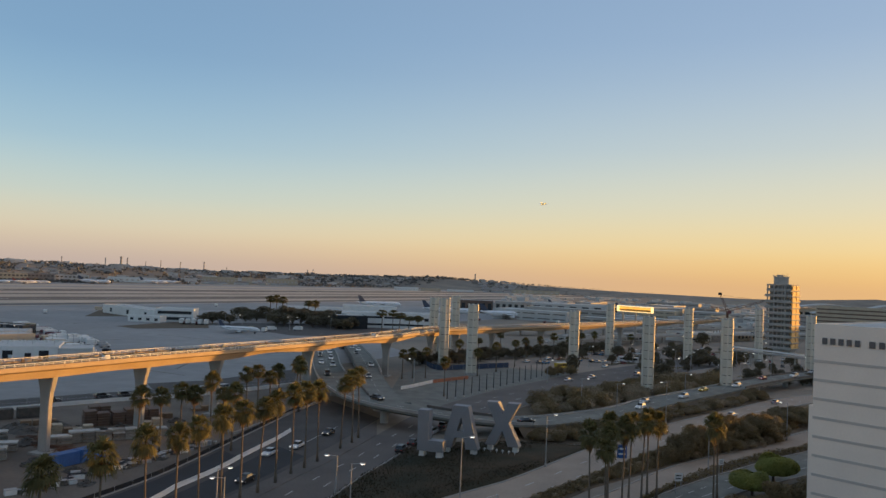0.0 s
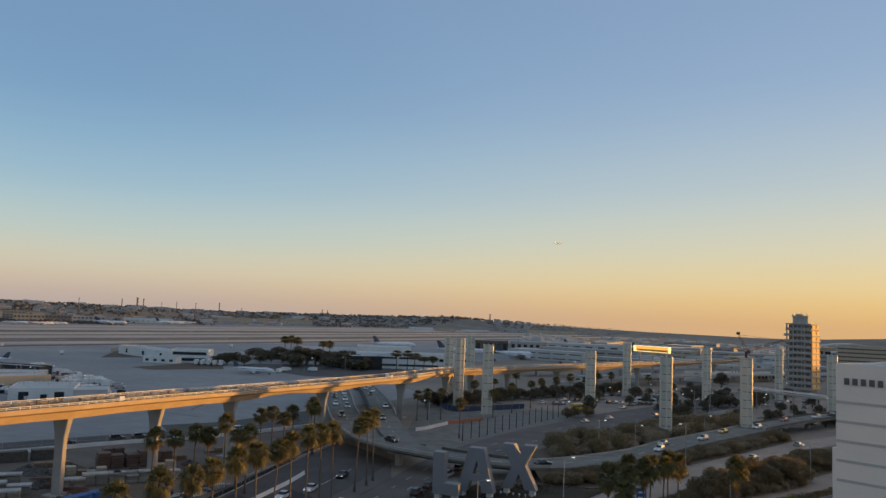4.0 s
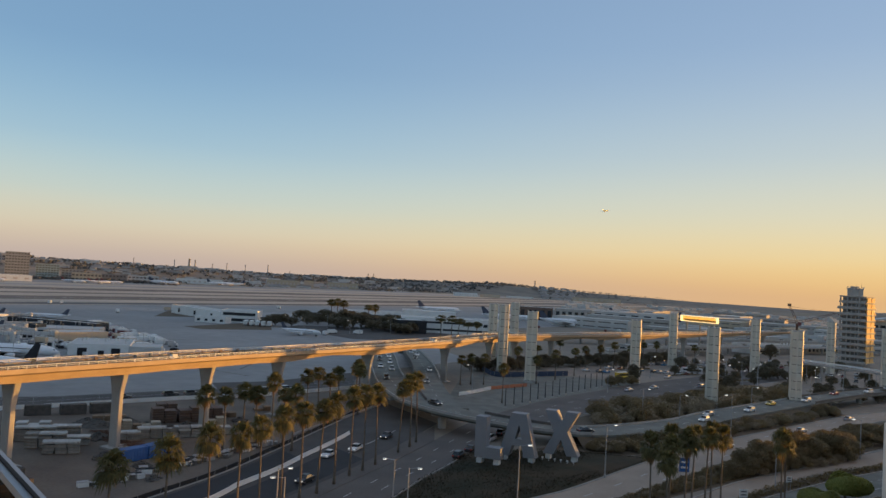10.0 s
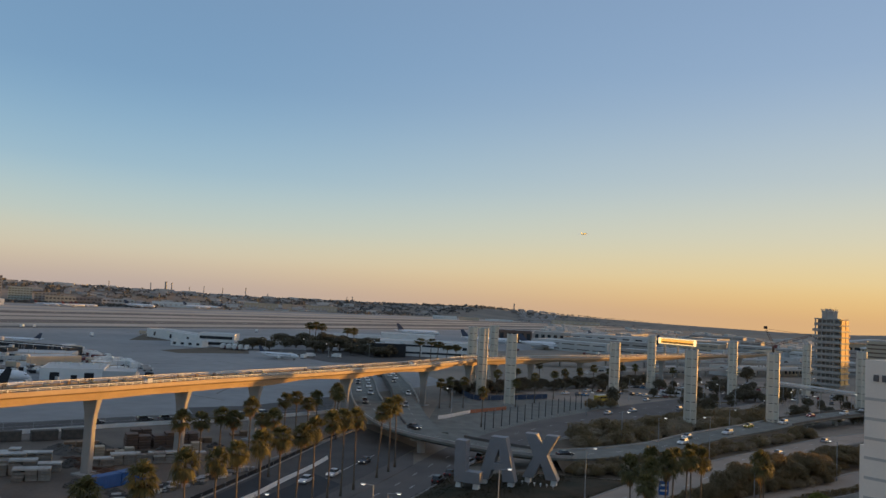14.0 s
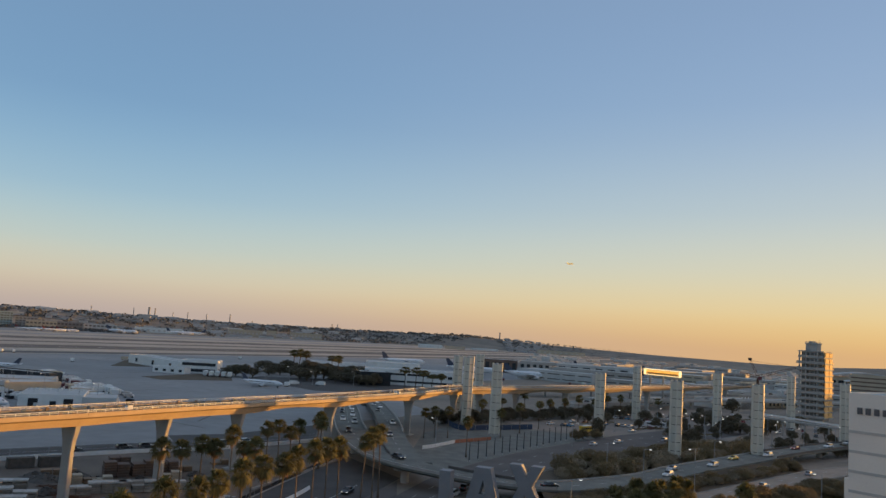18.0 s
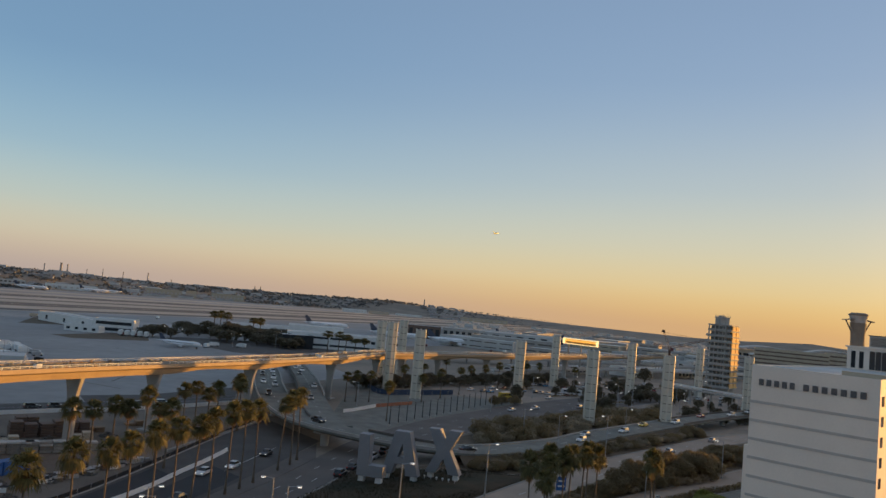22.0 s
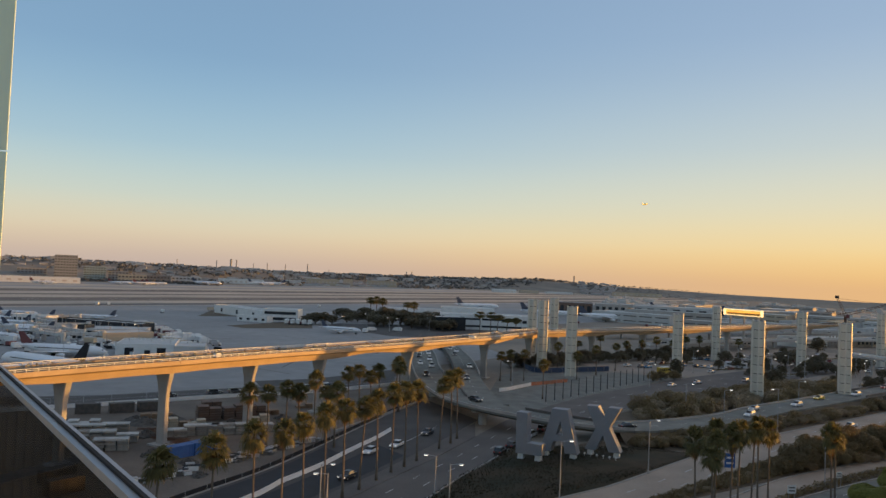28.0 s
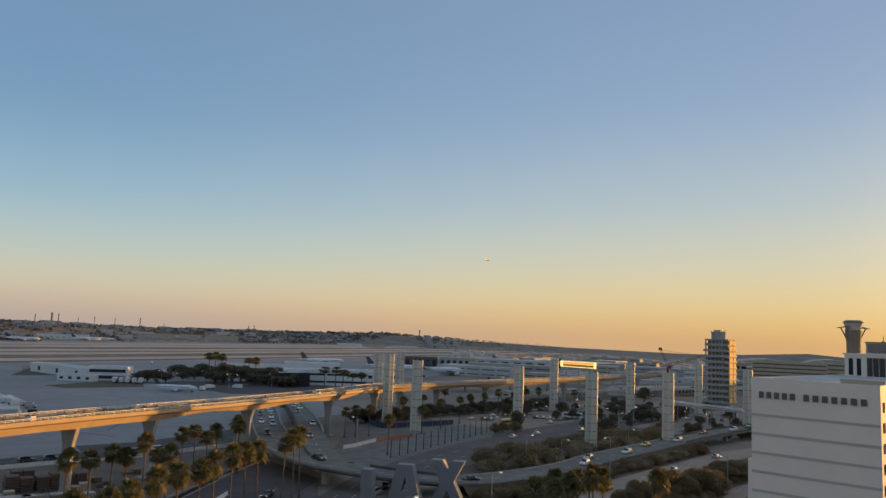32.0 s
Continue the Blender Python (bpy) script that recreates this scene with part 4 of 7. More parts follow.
# long white maintenance building
building("hangar_office", "long low white hangar wing with dark bays", "hangar", -233, 590, -43, 88, 16, 6.3, M_white, floors=1, cols=3, win=(0.12, 0.5))
building("hangar_office", "white hangar office with long dark sign band", "hangar", *polar(-18.9, 588)[:2], 8, 26, 22, 8.6, M_white, floors=2, cols=1, win=(0.9, 0.5))
building("hangar_office", "white low hangar annex building", "hangar", *polar(-20.9, 572)[:2], -8, 24, 9, 4.0, M_white, floors=1, cols=4, win=(0.4, 0.4))
for k in range(5):
    e = empty("trailer", pose(*polar(-18.6 + 0.42 * k, 556 - 1.2 * k, 0.04), 0, 0, 12), "white box trailer parked beside the hangar", "trailer", "trailers by the hangar")
    part("box", MB().box((0, 0, 2.3), (2.6, 9.0, 2.7)), M_white, e)
    part("chassis", MB().box((0, 0, 0.8), (2.0, 8.6, 0.3)), M_dark, e)
    part("wheel_set", MB().cyl((-1.2, 2.6, 0.5), (1.2, 2.6, 0.5), 0.5, n=10), M_tyre, e)
    part("landing_leg", MB().box((0, -2.6, 0.33), (1.8, 0.2, 0.66)), M_steel, e)
# white terminal behind the guideway
building("terminal", "white terminal wing with long dark window strip", "terminal", *polar(-4.2, 585)[:2], 7, 62, 30, 10.5, M_white, floors=2, cols=2, win=(0.96, 0.28))
building("terminal", "white upper terminal block with plain wall", "terminal", *polar(-5.2, 640)[:2], 7, 44, 26, 13.0, M_white, floors=2, cols=0)
building("terminal", "dark glazed terminal block with roof", "terminal", *polar(-6.6, 560)[:2], 18, 22, 20, 9.0, M_glassd, floors=2, cols=4, glass=M_dark)
building("terminal", "low pale terminal wing with windows", "terminal", *polar(-8.8, 680)[:2], 18, 60, 18, 8.5, M_white, floors=1, cols=10, win=(0.85, 0.35))
building("terminal", "low white terminal wing with windows", "terminal", *polar(-1.0, 640)[:2], 18, 48, 30, 8.0, M_white, floors=1, cols=6, win=(0.7, 0.3))
# hangars behind the big jets
for az, d, w, h, mt, lb in ((2.6, 905, 46, 14, M_brick, "dark brown hangar with tall openings"), (5.6, 900, 42, 14.5, M_conc2, "white hangar front with dark tall openings"), (9.6, 980, 90, 12, M_roof, "long grey hangar with openings"), (13.5, 1080, 110, 10, M_roof, "long pale shed with openings")):
    building("hangar", lb, "hangar", *polar(az, d)[:2], -az, w, 40, h, mt, floors=1, cols=6, win=(0.55, 0.62))
# concourses and roofs further west
rs = random.Random(11)
for k in range(20):
    az, d = rs.uniform(5, 31), rs.uniform(680, 1500)
    h = rs.uniform(7, 13)
    building("terminal_roof", rs.choice(("low pale terminal block with flat roof", "low grey concourse block", "low tan terminal block")), "terminal", *polar(az, d)[:2], -30 + rs.choice((0, 90)), rs.uniform(40, 110), rs.uniform(22, 45), h, rs.choice((M_conc2, M_conc2, M_tan, M_roof)), floors=2, cols=5, win=(0.8, 0.2), glass=M_gore)

# station frame west of the guideway; its emission stands for reflected sun
M_glintframe = lamp_mat("sun_glint_frame", (1.0, 0.72, 0.32), 0.5)
e = empty("station_front", pose(*polar(14.5, 545), 0, 0, -52), "raised station box, frame and panel glow standing for reflected sun", "station")
fw, fz0, fz1 = 29.6, 21.2, 25.3
part("glint_panel", MB().box((0, 0.7, fz1 - 1.6), (fw - 2.4, 0.3, 1.3)), lamp_mat("golden_sun_glint", (1.0, 0.5, 0.1), 0.25), e, "upper panel whose golden glow stands for reflected sun")
part("glazing", MB().box((0, 1.1, (fz0 + fz1) / 2), (fw - 1, 0.3, fz1 - fz0 - 1)), mat("golden_panel", (0.45, 0.30, 0.10), (0.36, 0.24, 0.08), rough=0.25, metal=0.6, bump=0), e, "glazing with the golden reflection put into its colour")
for c, s in (((0, 0, fz1 - 0.3), (fw, 2.2, 0.6)), ((0, 0, fz0 + 0.2), (fw, 2.2, 0.4)), ((-fw / 2 + 0.35, 0, (fz0 + fz1) / 2 - 0.1), (0.7, 2.2, fz1 - fz0 - 1.02)), ((fw / 2 - 0.35, 0, (fz0 + fz1) / 2 - 0.1), (0.7, 2.2, fz1 - fz0 - 1.02))):
    part("frame", MB().box(c, s), M_glintframe, e, "frame whose glow stands for reflected sun")
part("roof", MB().box((0, 9.2, fz1 - 0.3), (fw, 16, 0.5)), M_roof, e)
for u in (-11, 0, 11):
    part("column", MB().cyl((u, 1.2, 0), (u, 1.2, fz0 + 0.02), 0.7, n=10), M_conc2, e)

# ---- old control tower ----
M_towerwin = mat("grey_tower_glazing", (0.15, 0.14, 0.13), (0.20, 0.185, 0.17), rough=0.4, scale=0.3, fine=2, bump=0)
tx, ty, _ = polar(24.42, 545)
e = empty("office_tower", pose(tx, ty, 0, 0, 0, -42), "twelve-storey concrete office tower with deep balcony slabs and roof cab", "tower")
TH, NF = 44.2, 12
TS = 15.4
part("core", MB().box((0, 0, TH / 2), (TS - 2.6, TS - 2.6, TH)), M_conc2, e)
FHT = (TH - 3.0) / (NF - 1)
for q in range(NF):
    z = 3.0 + q * FHT
    out = 0.5 if q < NF - 2 else -0.3
    part("balcony_slab", MB().box((-0.4, -0.2, z), (TS + 2 * out + 0.8, TS + 2 * out, 0.75)), M_conc2, e)
    if q < NF - 1:
        zz = z + 0.5 * FHT
        for u in (-5.2, -2.6, 0.0, 2.6, 5.2):
            part("window", MB().box((u, -TS / 2 + 1.24, zz + 0.2), (1.9, 0.12, 1.7)), M_towerwin, e)
        part("parapet", MB().box((-0.4, -TS / 2 - out - 0.1, z + 0.8), (TS + 2 * out + 0.6, 0.2, 0.85)), M_conc2, e)
        for u in (-7.4, -3.4, 3.4):
            part("balcony_pier", MB().box((u, -TS / 2 + 0.25, zz + 0.1), (0.5, 1.3, FHT - 0.8)), M_conc2, e)
        part("flank_panel", MB().box((TS / 2 - 0.15, -3.3, zz + 0.05), (0.7, 6.6, FHT - 1.3)), M_flank, e, "flank wall with low sunlight put into its tan")
        part("flank_panel", MB().box((TS / 2 - 0.15, 4.4, zz + 0.05), (0.7, 5.6, FHT - 1.3)), M_flank, e, "flank wall with low sunlight put into its tan")
        part("flank_parapet", MB().box((TS / 2 + out + 0.08, 0, z + 0.62), (0.2, TS + 2 * out - 0.3, 0.5)), M_flank, e)
part("cab", MB().cyl((-1.5, 0, TH + 0.4), (-1.5, 0, TH + 4.6), 4.7, 4.7, 8), M_conc2, e, "pale roof control cab")
part("cab_roof", MB().cyl((-1.5, 0, TH + 4.6), (-1.5, 0, TH + 5.3), 5.1, 5.0, 8), M_conc2, e)
for k in range(14):
    a_ = 2 * math.pi * k / 14
    part("roof_rail_post", MB().cyl((-1.5 + 4.8 * math.cos(a_), 4.8 * math.sin(a_), TH + 5.3), (-1.5 + 4.8 * math.cos(a_), 4.8 * math.sin(a_), TH + 6.4), 0.12, n=5), M_steel, e)
part("roof_plant", MB().box((-2.0, 0.5, TH + 5.9), (4.2, 3.2, 1.2)), M_conc2, e)
for u in (-4, -1, 2):
    part("antenna", MB().cyl((u, 0, TH + 5.3), (u, 0, TH + 8.0 + u * 0.2), 0.08, 0.04, 5), M_dark, e)

# control tower concrete darkened and browned, its backlit look put into the colour
M_towertan = mat("silhouette_tan_concrete", (0.3, 0.235, 0.18), (0.22, 0.175, 0.135), rough=0.85, scale=0.1, fine=1.5)
# ---- new control tower ----
ax, ay, _ = polar(32.7, 1230)
e = empty("control_tower", pose(ax, ay, 0, 0, 0, 10), "slender concrete airport control tower with winged arms below the cab", "tower")
part("shaft", MB().loft([[(math.cos(a) * r * 1.0, math.sin(a) * r * 0.8, z) for a in [2 * math.pi * k / 16 for k in range(16)]] for z, r in ((0, 11), (30, 10), (52, 10.2), (64, 11.4), (70, 12))]), M_towertan, e)
part("cab", MB().loft([[(math.cos(a) * r, math.sin(a) * r, z) for a in [2 * math.pi * k / 16 for k in range(16)]] for z, r in ((70, 10.0), (74, 10.4), (80, 12.4))]), M_band, e, "grey sloping cab glazing")
part("cab_roof", MB().loft([[(math.cos(a) * r, math.sin(a) * r, z) for a in [2 * math.pi * k / 16 for k in range(16)]] for z, r in ((80, 13.0), (82, 13.0), (84, 9.5))]), M_towertan, e)
for sx in (-1, 1):
    part("arm", MB().cyl((sx * 10, 0, 55), (sx * 21, 0, 72.5), 1.1, 0.9, 6), M_towertan, e)
    part("arm_plate", MB().loft([[(sx * 9, -5, 74.5), (sx * 25, -3.5, 72.2), (sx * 25, 3.5, 72.2), (sx * 9, 5, 74.5)], [(sx * 9, -5, 75.6), (sx * 25, -3.5, 73.1), (sx * 25, 3.5, 73.1), (sx * 9, 5, 75.6)]]), M_towertan, e)

# curved terminal roofs west of the old tower
for az, d, w, h, lb in ((27.2, 1180, 90, 24, "white curved terminal roof"), (29.2, 1120, 110, 20, "pale curved terminal roof"), (31.2, 1190, 70, 27, "white curved terminal roof")):
    e = empty("terminal_hall", pose(*polar(az, d), 0, 0, -az + 8), lb, "terminal")
    part("hall", MB().box((0, 0, (h - 6) / 2), (w, 40, h - 6)), M_tan, e)
    prof = [(-0.5 + k / 12, math.sin(math.pi * k / 12)) for k in range(13)]
    part("curved_roof", MB().loft([[(u * w * 1.08, yy, h - 6 + s * 7) for u, s in prof] + [(u * w * 1.08, yy, h - 7.2 + s * 7) for u, s in reversed(prof)] for yy in (-24, 24)]), M_roof, e)
    for k in range(9):
        part("window", MB().box(((k - 4) * w / 9.5, -20.05, (h - 6) * 0.6), (w / 13, 0.15, 4.5)), M_glassd, e)

# ---- hotel tower beside the boulevard ----
HT = -48.0
hx, hy, _ = polar(30.2, 132.0)
hotel = empty("hotel_tower", pose(hx, hy, 0, 0, 0, HT), "pale hotel end wall with grey floor bands and dark sign", "hotel")
HW, HD, HH = 18.8, 80.0, 34.68
part("wall", MB().box((0, HD / 2, HH / 2), (HW, HD, HH)), M_hotel, hotel)
part("roof", MB().box((0, HD / 2, HH + 0.08), (HW - 0.6, HD - 0.6, 0.16)), M_roof, hotel)
for c, s in (((0, 0.15, HH + 0.2), (HW, 0.3, 0.4)), ((-HW / 2 + 0.15, HD / 2, HH + 0.2), (0.3, HD - 0.6, 0.4)), ((HW / 2 - 0.15, HD / 2, HH + 0.2), (0.3, HD - 0.6, 0.4))):
    part("coping", MB().box(c, s), M_hotel, hotel)
fh = 2.98
wme = MB().box((0, 0, 0), (0.1, 0.95, 1.5)).mesh("window", M_glassd)
for q in range(10):
    z = HH - 5.5 - q * fh
    if z > 0.5:
        part("floor_band", MB().box((0, -0.03, z), (HW - 0.05, 0.06, 0.42)), M_band, hotel)
        for k in range(12):
            part("window", wme, None, hotel, m=pose(HW / 2 + 0.03, 1.6 + k * 5.2 + (k % 2) * 1.6, z + fh * 0.9))
part("ledge", MB().box((-HW / 2 - 0.3, 8, (HH - 12.6) / 2), (0.6, 16, HH - 12.6)), M_hotel, hotel)
# raised sign, plain bars in place of its letters
for u0, n, st in ((-8.35, 5, 1.20), (-1.55, 7, 1.35)):
    for k in range(n):
        part("sign_bar", MB().box((u0 + (k + 0.5) * st, -0.12, HH - 2.25), (st * 0.6, 0.18, 1.0)), M_sign, hotel, "dark raised sign mark")
pm = hotel.matrix_basis @ pose(0, 46, HH + 0.16)
ph = empty("hotel_penthouse", pm, "pale rooftop plant room with tall dark windows", "plant room")
part("wall", MB().box((0, 6, 2.2), (16.8, 12, 4.4)), M_hotel, ph)
part("roof_slab", MB().box((0, 6, 4.55), (17.4, 12.6, 0.3)), M_hotel, ph)
for k in range(11):
    part("window", MB().box((-3.7 + k * 1.12, -0.03, 2.05), (1.0, 0.1, 3.7)), M_glassd, ph)
for u in (-7.2, -5.7):
    part("opening", MB().box((u, -0.03, 2.0), (0.8, 0.1, 3.4)), M_dark, ph)
ph2 = empty("hotel_plant_room", pm @ pose(2.0, 7.0, 4.72), "dark upper rooftop plant box", "plant room")
part("wall", MB().box((0, 0, 1.15), (14.6, 7, 2.3)), M_band, ph2)
part("roof", MB().box((0, 0, 2.38), (15.0, 7.4, 0.16)), M_louvre, ph2)
for k in range(12):
    part("slat", MB().box((0, -3.54, 0.3 + k * 0.15), (14.0, 0.06, 0.06)), M_louvre, ph2)
for u, hh in ((-4.6, 1.4), (-2.2, 2.4), (-1.2, 1.2)):
    thing("rooftop_aerial", MB().cyl((0, 0, 0), (0, 0, hh), 0.08, 0.04, 5).box((0, 0, 0.1), (0.5, 0.5, 0.2)), M_dark, "thin dark rooftop aerial on plant box", "aerial", pm @ pose(2.0 + u, 6.0, 4.72 + 2.47))
thing("roof_screen", MB().box((0, 0, 0.36), (6.2, 0.5, 0.72)).box((0, 0, 0.75), (6.3, 0.6, 0.06)), M_tan, "low tan rooftop screen wall catching the sun", "roof screen", hotel.matrix_basis @ pose(6.0, 4.2, HH + 0.16))

# ---- low neighbouring roof just below the balcony ----
nr = empty("neighbour_building", pose(0, 0, 0), "low building with cluttered dark flat roof below the balcony", "building")
NP = [(1.4, 67.9), (-3.3, 64.6), (-2.4, 50), (14, 50), (13.5, 60.6)]
part("wall", MB().prism(NP, 0, 19.3), M_louvre, nr)
part("roof", MB().prism([(1.4 + (x - 1.4) * 0.97, 59 + (y - 59) * 0.97) for x, y in NP], 19.3, 19.4), M_lot, nr)
for (x0, y0), (x1, y1) in zip(NP, NP[1:] + NP[:1]):
    L_ = math.hypot(x1 - x0, y1 - y0)
    rz = math.atan2(y1 - y0, x1 - x0)
    part("parapet", MB().box(((x0 + x1) / 2, (y0 + y1) / 2, 19.55), (L_ + 0.1, 0.2, 0.5), rz), M_louvre, nr)
    part("coping", MB().box(((x0 + x1) / 2, (y0 + y1) / 2, 19.82), (L_ + 0.1, 0.24, 0.04), rz), M_gore, nr)
    sl_ = MB()
    if x0 + x1 < 0:
        for k in range(int(L_ / 0.45)):
            t = (k + 0.5) / int(L_ / 0.45)
            sl_.box((x0 + (x1 - x0) * t, y0 + (y1 - y0) * t, 18.9), (0.09, 0.36, 1.7), rz)
        tagged(part("louvre_rest", sl_, M_conc2, nr), kind="stuff")
rs = random.Random(5)
done_ = []
for k in range(400):
    if len(done_) > 46:
        break
    u, v = rs.uniform(-2.6, 10.5), rs.uniform(57, 67)
    near_ = [(u - a) ** 2 + (v - b) ** 2 < 0.8 for a, b in done_]
    if any(near_) or v > 67.0 + (u - 1.4) * (0.69 if u < 1.4 else -0.6) - 0.8:
        continue
    done_.append((u, v))
    s = rs.choice((0.22, 0.3, 0.3, 0.4, 0.55))
    e = empty("rooftop_unit", pose(u, v, 19.41, 0, 0, rs.choice((35, 125, -10))), rs.choice(("small white rooftop air unit", "small grey rooftop air unit")), "roof unit")
    hh = rs.uniform(0.8, 1.5) * s
    part("casing", MB().box((0, 0, hh / 2 + 0.08), (1.6 * s, 1.1 * s, hh)), rs.choice((M_white, M_steel, M_roof, M_white)), e)
    part("fan_guard", MB().cyl((0, 0, hh + 0.08), (0, 0, hh + 0.16), 0.4 * s, n=10), M_dark, e)
    part("skid", MB().box((0, 0, 0.04), (1.8 * s, 0.9 * s, 0.08)), M_dark, e)
for k in range(14):
    a = Vector((rs.uniform(-0.8, 8), rs.uniform(57, 63), 19.55))
    an = rs.choice((0.6, 2.17)) + rs.uniform(-0.05, 0.05)
    dv = Vector((math.cos(an), math.sin(an), 0)) * rs.uniform(0.8, 1.6)
    thing("roof_pipe", MB().cyl(a - dv, a + dv, 0.06, n=6).box((a.x, a.y, 19.47), (0.14, 0.3, 0.15), an), rs.choice((M_white, M_steel)), "thin pale pipe run on the roof", "pipe")
for u, v, hh in ((5.6, 64.2, 2.6), (6.0, 63.9, 2.2), (2.4, 66.2, 1.0), (2.9, 66.0, 0.8), (3.4, 65.4, 1.2), (7.2, 62.4, 1.0)):
    thing("antenna_mast", MB().cyl((0, 0, 0), (0, 0, hh), 0.06, 0.05, 6).box((0, 0, hh * 0.8), (0.2, 0.12, hh * 0.35)).box((0, 0, 0.05), (0.5, 0.5, 0.1)), rs.choice((M_white, M_steel)), "grey rooftop antenna mast with panel", "antenna", pose(u, v, 19.41))

# ---- the balcony ----
bal = empty("balcony_rail", pose(0, 0, 38.45), "glass balcony balustrade with brushed metal top rail", "balustrade")
RA, RB = Vector((-0.20, 0.73)), Vector((-2.55, 3.13))
dd = (RB - RA).normalized()
nn = Vector((dd.y, -dd.x))
rz = math.atan2(dd.y, dd.x)
mid = (RA + RB) / 2
L = (RB - RA).length
part("top_rail", MB().box((mid.x, mid.y, 1.092), (L, 0.036, 0.016), rz), M_rail, bal)
part("rail_groove", MB().box((mid.x, mid.y, 1.102), (L, 0.007, 0.008), rz), M_dark, bal, "dark sealing strip")
part("glass_panel", MB().box((mid.x, mid.y, 0.602), (L, 0.012, 0.964), rz), glass_mat("balcony_glass", (0.76, 0.77, 0.78), 0.56), bal, "smoky see-through pane").visible_shadow = False
part("bottom_channel", MB().box((mid.x, mid.y, 0.06), (L, 0.09, 0.12), rz), M_rail, bal)
q = RB
part("end_post", MB().box((q.x, q.y, 0.55), (0.06, 0.06, 1.1), rz), M_rail, bal)
# cladded end wall of the balcony, its edge just beyond the rail's end
we = Vector((-2.14, 2.79))
wdv = Vector((-0.966, -0.259))
wn_ = Vector((-0.259, 0.966))
e = empty("wall_balcony_end", pose(0, 0, 0), "green-grey clad wall beside the balcony", "wall", kind="structure")
wz = math.atan2(wdv.y, wdv.x)
for z0, z1 in ((39.47, 40.343), (40.349, 43.6), (43.606, 47.0)):
    c = we + wdv * 1.5 + wn_ * 0.003
    part("cladding_panel", MB().box((c.x, c.y, (z0 + z1) / 2), (3.0, 0.006, z1 - z0), wz), M_wall, e)
# wall below the rail: warm light and ribbed reflection put into colour and ribs
M_rib = mat("warm_lit_ribbed_panel", (0.5, 0.36, 0.2), (0.42, 0.3, 0.165), rough=0.6, scale=0.8, fine=5, bump=0.03)
for z0, z1 in ((20.0, 38.98), (39.02, 39.46)):
    c = we + wdv * 1.5 + wn_ * 0.02
    part("lower_panel", MB().box((c.x, c.y, (z0 + z1) / 2), (3.0, 0.006, z1 - z0), wz), M_rib, e, "ribbed lower panel with warm light put into its tan")
    for k in range(14):
        c = we + wdv * (0.02 + 0.045 * k) + wn_ * 0.012
        part("rib", MB().box((c.x, c.y, (z0 + z1) / 2), (0.016, 0.012, z1 - z0), wz), M_rib, e)
setting("floor_balcony", MB().prism([(-2.55, 3.2), (-0.1, 0.75), (1.6, 1.0), (1.6, -3.0), (-3.2, -3.0), (-4.4, 3.2)], 38.2, 38.45), M_conc2, "grey concrete balcony floor", "floor")
setting("wall_hotel_room", MB().box((0.5, -3.15, 39.7), (5, 0.3, 3.2)), M_wall, "plain wall behind the balcony", "wall")


# unseen garage blocks added west of the hotel to shade the low ground
for az, w, h in ((39.6, 58, 21.5), (43.8, 58, 21.5), (47.8, 42, 22.0), (53.6, 84, 16.0), (60.2, 74, 15.5)):
    building("parking_garage", "plain unseen concrete block added to hold off the low sun", "garage", *polar(az, 660)[:2], -az, w, 40, h, M_conc2, floors=6, cols=0, parapet=0)
# terminal garages whose upper decks show over the hotel roof, sized to shade the apron
for az, d, w, h in ((28.8, 925, 74, 25.0), (33.0, 930, 70, 26.5), (37.4, 920, 70, 26.0), (41.6, 910, 66, 26.0)):
    g_ = building("parking_garage", "long brown concrete garage with open decks, sized to block the sun", "garage", *polar(az, d)[:2], -az, w, 44, h, M_tan, roof=M_lot, floors=6, cols=1, win=(0.97, 0.34), glass=M_brick, parapet=0.8)
# unseen blocks close the place beside and behind; the side row blocks low sun
rs = random.Random(8)
for k in range(18):
    az = 38 + k * 4.2
    d = 300 + rs.uniform(-30, 40)
    building("city_block", "plain low unseen block added to shade the low ground", "building", *polar(az, d)[:2], -az, 34, 24, rs.uniform(8.0, 9.0) if k < 7 else rs.uniform(9.0, 11.5), M_conc2, floors=3, cols=0, parapet=0)
for k in range(14):
    az = 125 + k * 13
    building("city_block", "plain city block behind the hotel", "building", *polar(az, 150 + rs.uniform(-20, 40))[:2], -az, 36, 26, rs.uniform(14, 26), M_conc2, floors=3, cols=0, parapet=0)

# low roofs scattered over the terminal area, too small to count
far_roofs = MB()
rs = random.Random(31)
for k in range(260):
    az, d = rs.uniform(5, 31), rs.uniform(760, 2100)
    p = polar(az, d)
    far_roofs.box((p[0], p[1], 2.2), (rs.uniform(8, 34), rs.uniform(6, 16), rs.uniform(3, 6.5)), radians(30 + rs.choice((0, 90))))
thing("far_terminal_roofs", far_roofs, M_roof, "small pale far roofs around the terminals", "roofs", kind="stuff")
